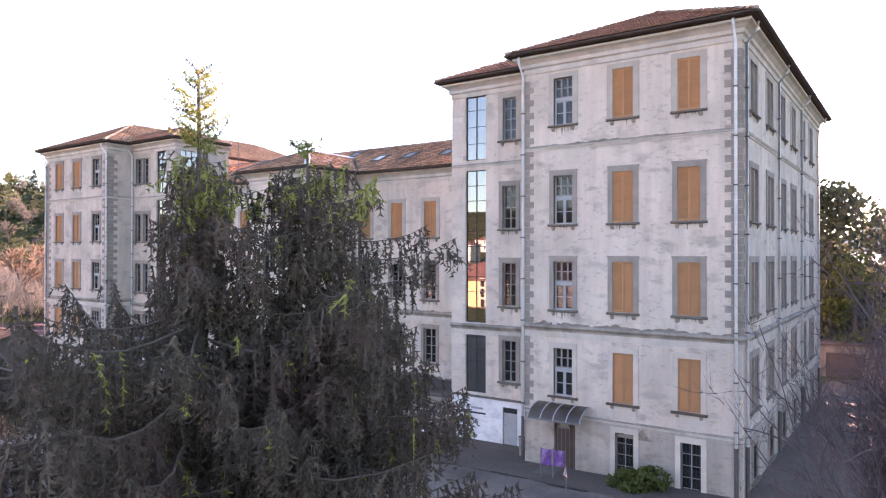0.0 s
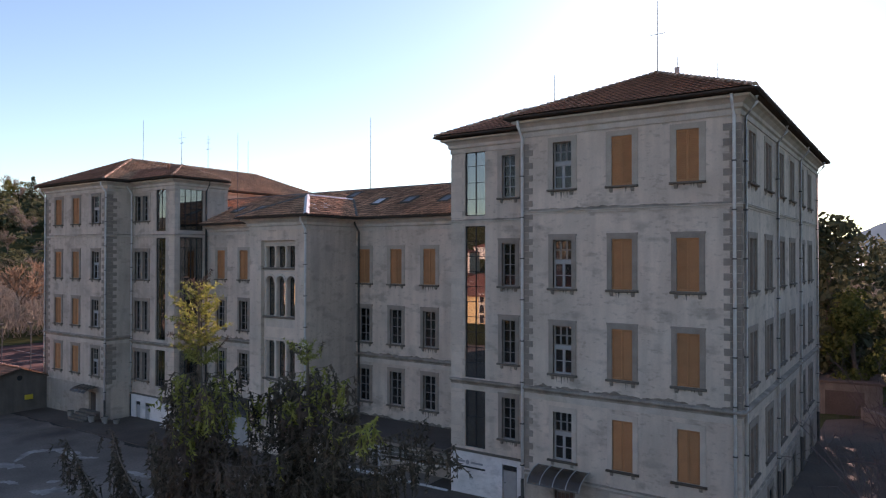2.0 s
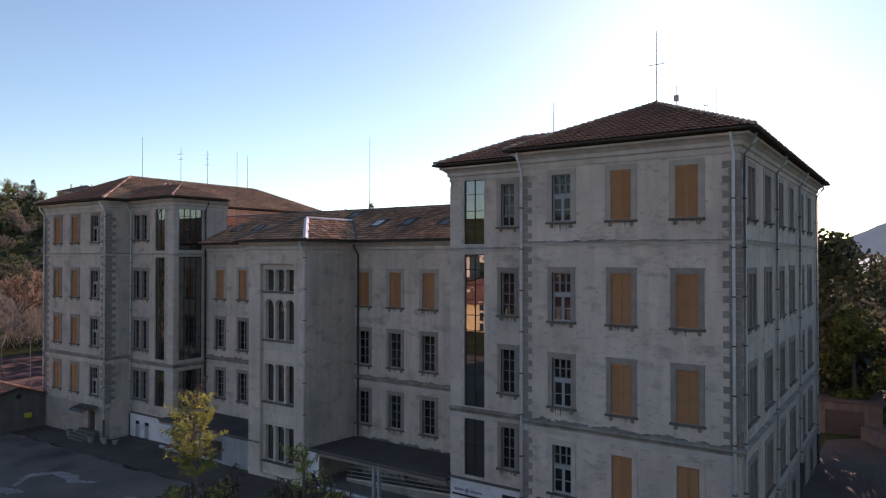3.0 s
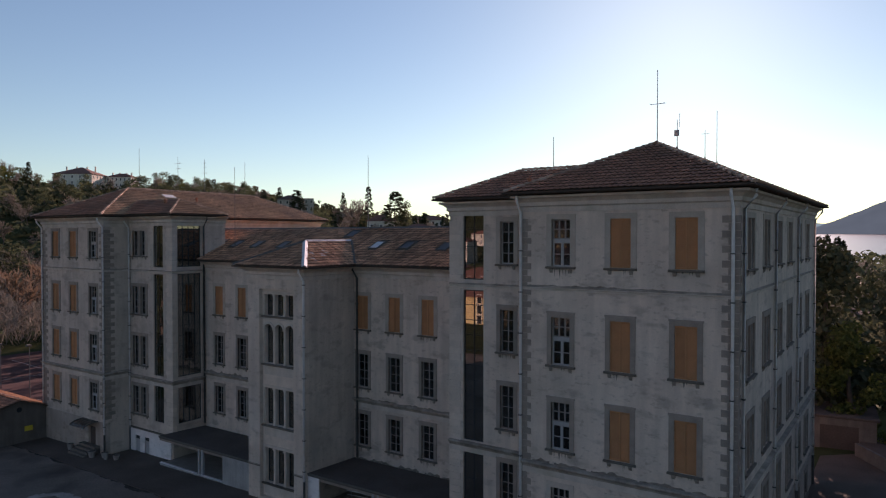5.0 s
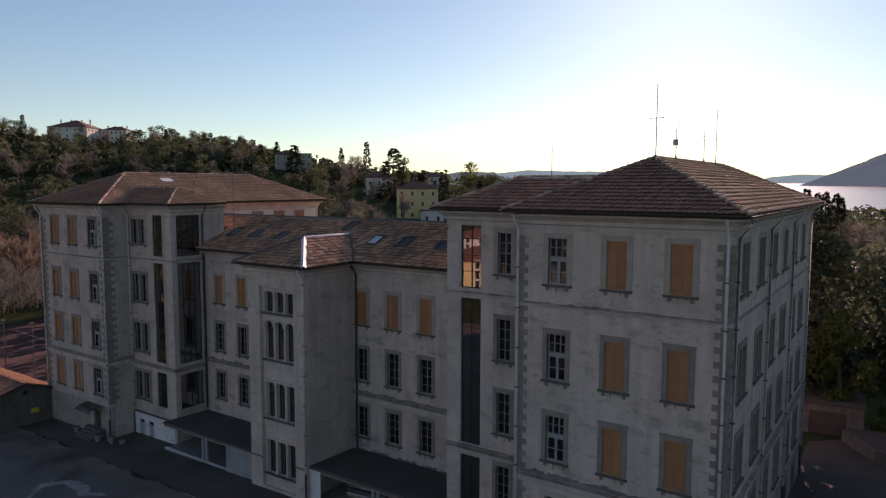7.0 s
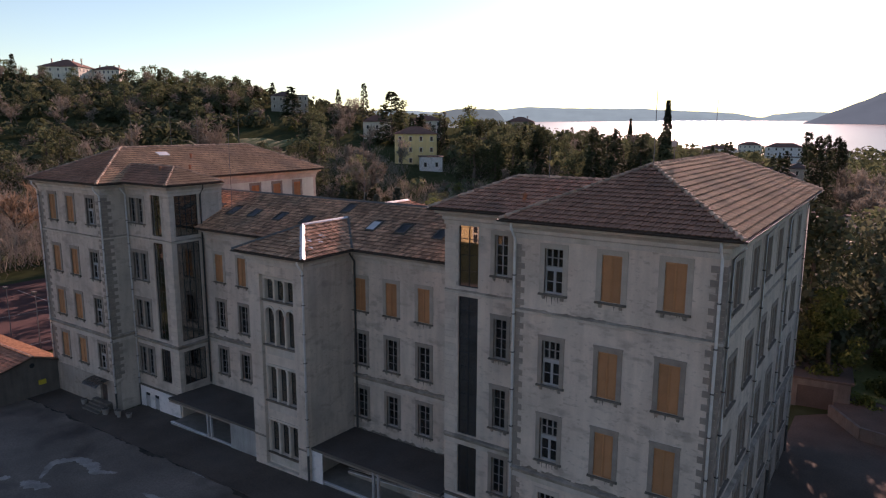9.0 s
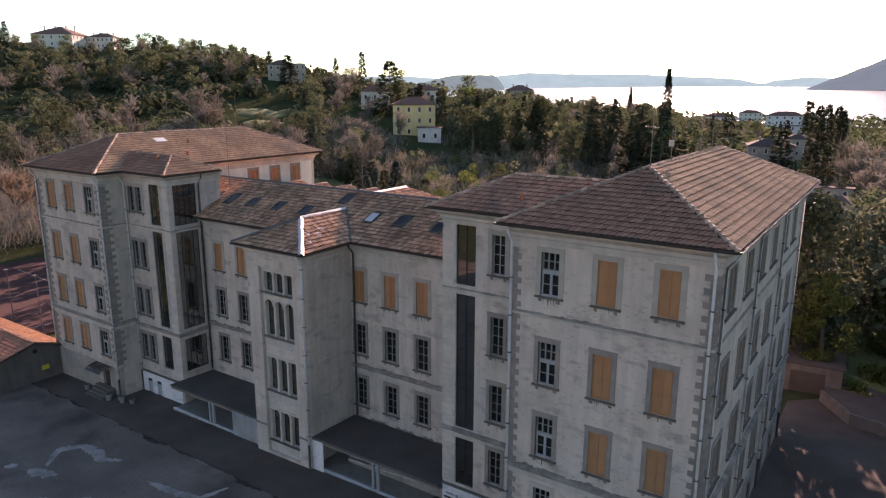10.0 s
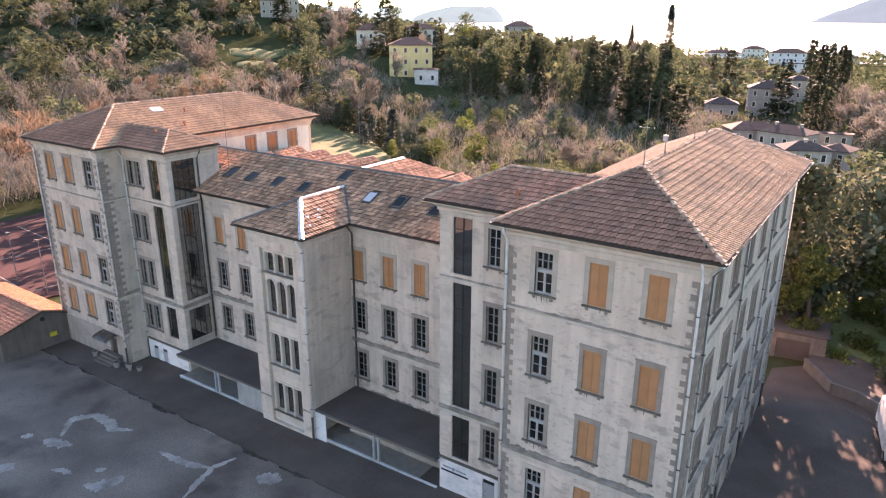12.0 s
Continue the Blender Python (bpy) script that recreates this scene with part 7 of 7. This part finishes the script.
for cx, cy, rx, ry, seed in ((-246, 214, 16, 9, 1.5), (-226, 200, 12, 8, 3.5), (-231, 224, 12, 7, 5.5), (-370, 226, 13, 7, 7.5), (-335, 262, 12, 6, 9.5)):
    hill_meadow(cx, cy, rx, ry, seed)
# Worn concrete, its base darkened for the tree shade over garage and wall.
SHADED_WORN_CONCRETE = material("shaded_worn_concrete", (0.2, 0.175, 0.155), 0.92, 0.2, 0.8, 12, 0.15, streak=0.2, stain=(0.1, 0.088, 0.075), stain_amount=0.7)
t = thing("garden_wall", "low curved grey concrete retaining wall of the terrace", "wall")
pts = [(-3.6, 61.5), (-1.2, 57.8), (0.6, 57.4), (3.2, 55.2), (8.0, 53.5)]
for a, b in zip(pts, pts[1:]):
    a, b = Vector((*a, 0)), Vector((*b, 0))
    n = Vector((-(b - a).y, (b - a).x, 0)).normalized() * 0.12
    za, zb = ground_z(a.x, a.y), ground_z(b.x, b.y)
    part("wall", Shape().prism([(0, -0.3), (1, -0.3), (1, 1.0), (0, 1.0)], lambda u, v: a.lerp(b, u) - n + Vector((0, 0, za + v)), lambda u, v: a.lerp(b, u) + n + Vector((0, 0, za + v))), SHADED_WORN_CONCRETE, t)
g = thing("garage", "low plastered garage with a wide dark door", "garage", at=pose(-4.9, 62.6, ground_z(-5, 62) - 0.1, 0, 0, 6))
facade("wall", south(0), -2.6, 2.6, 0, 2.6, [(-1.3, 1.4, 0, 2.0)], SHADED_WORN_CONCRETE, deep=0.25, parent=g)
part("side_wall", Shape().box(2.35, 2.6, 0.25, 5, 0, 2.6), CONCRETE, g)
part("door", Shape().box(-1.3, 1.4, 0.12, 0.18, 0, 2.0), BITUMEN, g)
part("roof", Shape().box(-2.8, 2.8, -0.2, 5.2, 2.6, 2.78), BITUMEN, g)
v = thing("van", "white panel van parked in the yard", "van", at=pose(3.4, 51.6, ground_z(3.4, 51.6) + 0.05, 0, 0, 8))
part("body", Shape().prism([(-0.98, 0.45), (0.98, 0.45), (0.98, 1.5), (0.86, 2.3), (0.7, 2.42), (-0.7, 2.42), (-0.86, 2.3), (-0.98, 1.5)], lambda a, b: (a, -1.5, b), lambda a, b: (a, 3.3, b)), WHITE_WALL, v)
part("bonnet", Shape().prism([(-0.95, 0.45), (0.95, 0.45), (0.95, 1.2), (-0.95, 1.2)], lambda a, b: (a, -2.5, b * 0.9), lambda a, b: (a, -1.5, b)), WHITE_WALL, v)
part("windscreen", Shape().face((-0.85, -1.9, 1.2), (0.85, -1.9, 1.2), (0.72, -1.5, 2.2), (-0.72, -1.5, 2.2)), DARK_PANE, v)
for x in (-0.9, 0.9):
    for y in (-1.75, 2.3):
        w = part("wheel", Shape().tube([(x - 0.1, y, 0.34), (x + 0.1, y, 0.34)], 0.34, 16), BITUMEN, v)
        part("rim", Shape().tube([(x - 0.108, y, 0.34), (x + 0.108, y, 0.34)], 0.2, 12), STEEL, w)

# ---- trees close to the camera ----
def weeping_spruce():
    """A spruce with two leaders, sweeping branches and curtains of hanging twigs."""
    r = random.Random(77)
    wood, dark, young = Shape(), Shape(), Shape()

    def sprig(s, a, b, dens, length, w, nw):
        """A twig from a to b with its needles."""
        d = b - a
        L = d.length
        d.normalize()
        u = d.cross(Vector((r.gauss(0, 1), r.gauss(0, 1), r.gauss(0, 1)))).normalized()
        v = d.cross(u)
        s.face(a - u * w, a + u * w, b)
        q = d * nw
        for i in range(max(3, int(L * dens))):
            p = a + d * (L * r.random())
            ang = r.uniform(0, 6.283)
            s.face(p - q, p + q, p + (u * math.cos(ang) + v * math.sin(ang) + d * r.uniform(0.3, 1.0)).normalized() * length * r.uniform(0.6, 1.2))

    g = ground_z(-8, 5.7) - 0.3
    foot = Vector((-7.6, 6.2, g))
    for base, top, first in ((Vector((-8.0, 5.7, g)), 13.3, True), (Vector((-7.05, 6.8, g)), 12.35, False)):
        axis = [foot, foot.lerp(base, 0.7) + Vector((0, 0, 3.0)), Vector((base.x, base.y, 7)), Vector((base.x + 0.05, base.y, 10.5)), Vector((base.x - 0.02, base.y, top))]
        wood.tube(axis, [0.26, 0.2, 0.13, 0.06, 0.012], 8, cap=False)

        def at(z):
            for p, q in zip(axis, axis[1:]):
                if p.z <= z <= q.z:
                    return p.lerp(q, (z - p.z) / (q.z - p.z))
            return axis[-1]

        z, turn = top - 0.05, 0.0
        while z > 2.6:
            h = top - z
            young_zone = h < (1.15 if first else 0.22)
            if first:
                reach = 0.14 + 0.22 * h if young_zone else 0.42 + 0.22 * (h - 1.15) if h < 3.1 else min(3.1 + 0.9 * (h - 3.1), 4.6)
            else:
                reach = 0.15 + 1.1 * h if h < 0.6 else 0.81 + 0.32 * (h - 0.6) if h < 2.3 else min(1.4 + 1.0 * (h - 2.3), 4.0)
            turn += 2.4 + r.uniform(-0.4, 0.4)
            ln = reach * r.uniform(0.65, 1.1) * (1 - 0.22 * max(0.0, 0.82 * math.cos(turn) + 0.57 * math.sin(turn)))
            if first and h > 3.1:
                ln *= 1 + 0.6 * max(0.0, -math.cos(turn))
            if not young_zone and h < 3.0 and r.random() < 0.1:
                ln *= 2.4
            out = Vector((math.cos(turn), math.sin(turn), 0))
            p = at(z)
            path = []
            for i in range(7):
                u = i / 6
                lift = 0.55 * u * u * ln if young_zone else -0.10 * math.sin(u * 2.6) * ln + 0.12 * u ** 3 * ln
                path.append(p + out * ln * u + Vector((r.gauss(0, 0.02), r.gauss(0, 0.02), lift)))
            wood.tube(path, [max(0.004, 0.0075 * ln * (1 - 0.85 * i / 6)) for i in range(7)], 4, cap=False)
            seen = z > 6.4
            n = int(ln * (20 if young_zone else 19 if seen else 3)) + 2
            for i in range(n):
                u = (i + r.random()) / n
                if u < 0.1:
                    continue
                k = min(int(u * 6), 5)
                a = path[k].lerp(path[k + 1], u * 6 - k)
                if young_zone:
                    side = Vector((-out.y, out.x, 0)) * r.choice((-1, 1))
                    b = a + (side * 0.7 + out * 0.5 + Vector((0, 0, r.uniform(0.0, 0.9)))).normalized() * r.uniform(0.1, 0.3)
                    sprig(young if r.random() < 0.85 else dark, a, b, 110, 0.06, 0.008, 0.01)
                    continue
                lean = Vector((-out.y, out.x, 0)) * r.gauss(0, 0.4) + out * r.uniform(-0.05, 0.35)
                L = r.uniform(0.2, 0.42 + 0.12 * min(h, 3)) * (1 if seen else 1.8)
                m = a + lean * 0.2 + Vector((0, 0, -L * 0.35))
                b = m + lean * 0.05 + Vector((0, 0, -L * 0.65))
                s = young if (first and h < 1.9 and r.random() < 0.55) or (h < 0.8 and r.random() < 0.35) or r.random() < 0.012 else dark
                sprig(s, a, m, 32, 0.085, 0.018, 0.02)
                sprig(s, m, b, 32, 0.08, 0.018, 0.02)
                if seen and r.random() < 0.6:
                    sprig(s, m, m + Vector((r.gauss(0, 0.1), r.gauss(0, 0.1), -L * 0.5)), 30, 0.08, 0.018, 0.02)
            if young_zone:
                sprig(young, path[2], path[6], 120, 0.05, 0.007, 0.008)
            z -= 0.042 if young_zone else r.uniform(0.035, 0.055) if seen else 0.16
        sprig(young, at(top - 0.6), at(top), 120, 0.05, 0.008, 0.008)
    t = thing("spruce_tree", "weeping spruce with hanging brown-green twig curtains", "tree")
    part("trunk", wood, BARK, t)
    crown(t, dark, NEEDLE)
    me = young.mesh("young_growth")
    me.materials.append(NEEDLE_TOP)
    part("young_growth", me, NEEDLE_TOP, t, "yellow-green sunlit young shoots")


weeping_spruce()


def near_bare_tree(x, y, seed, h, label, plan=(15, 8, 6, 4, 3)):
    t = thing("bare_tree", label, "tree", at=pose(x, y, ground_z(x, y)))
    w, f = bare_tree(seed, h, 0.9, plan, 0.0045, 0.0, 0.011, 4)
    for sh in (w, f):
        sh.v = [(a * 0.55, b * 0.55, c * 1.08) for a, b, c in sh.v]
    part("trunk", w, TWIG_NEAR, t)
    crown(t, f, TWIG_NEAR)


near_bare_tree(-0.1, 11.6, 8, 12.4, "leafless dark tree with fine drooping twigs at the yard's edge")
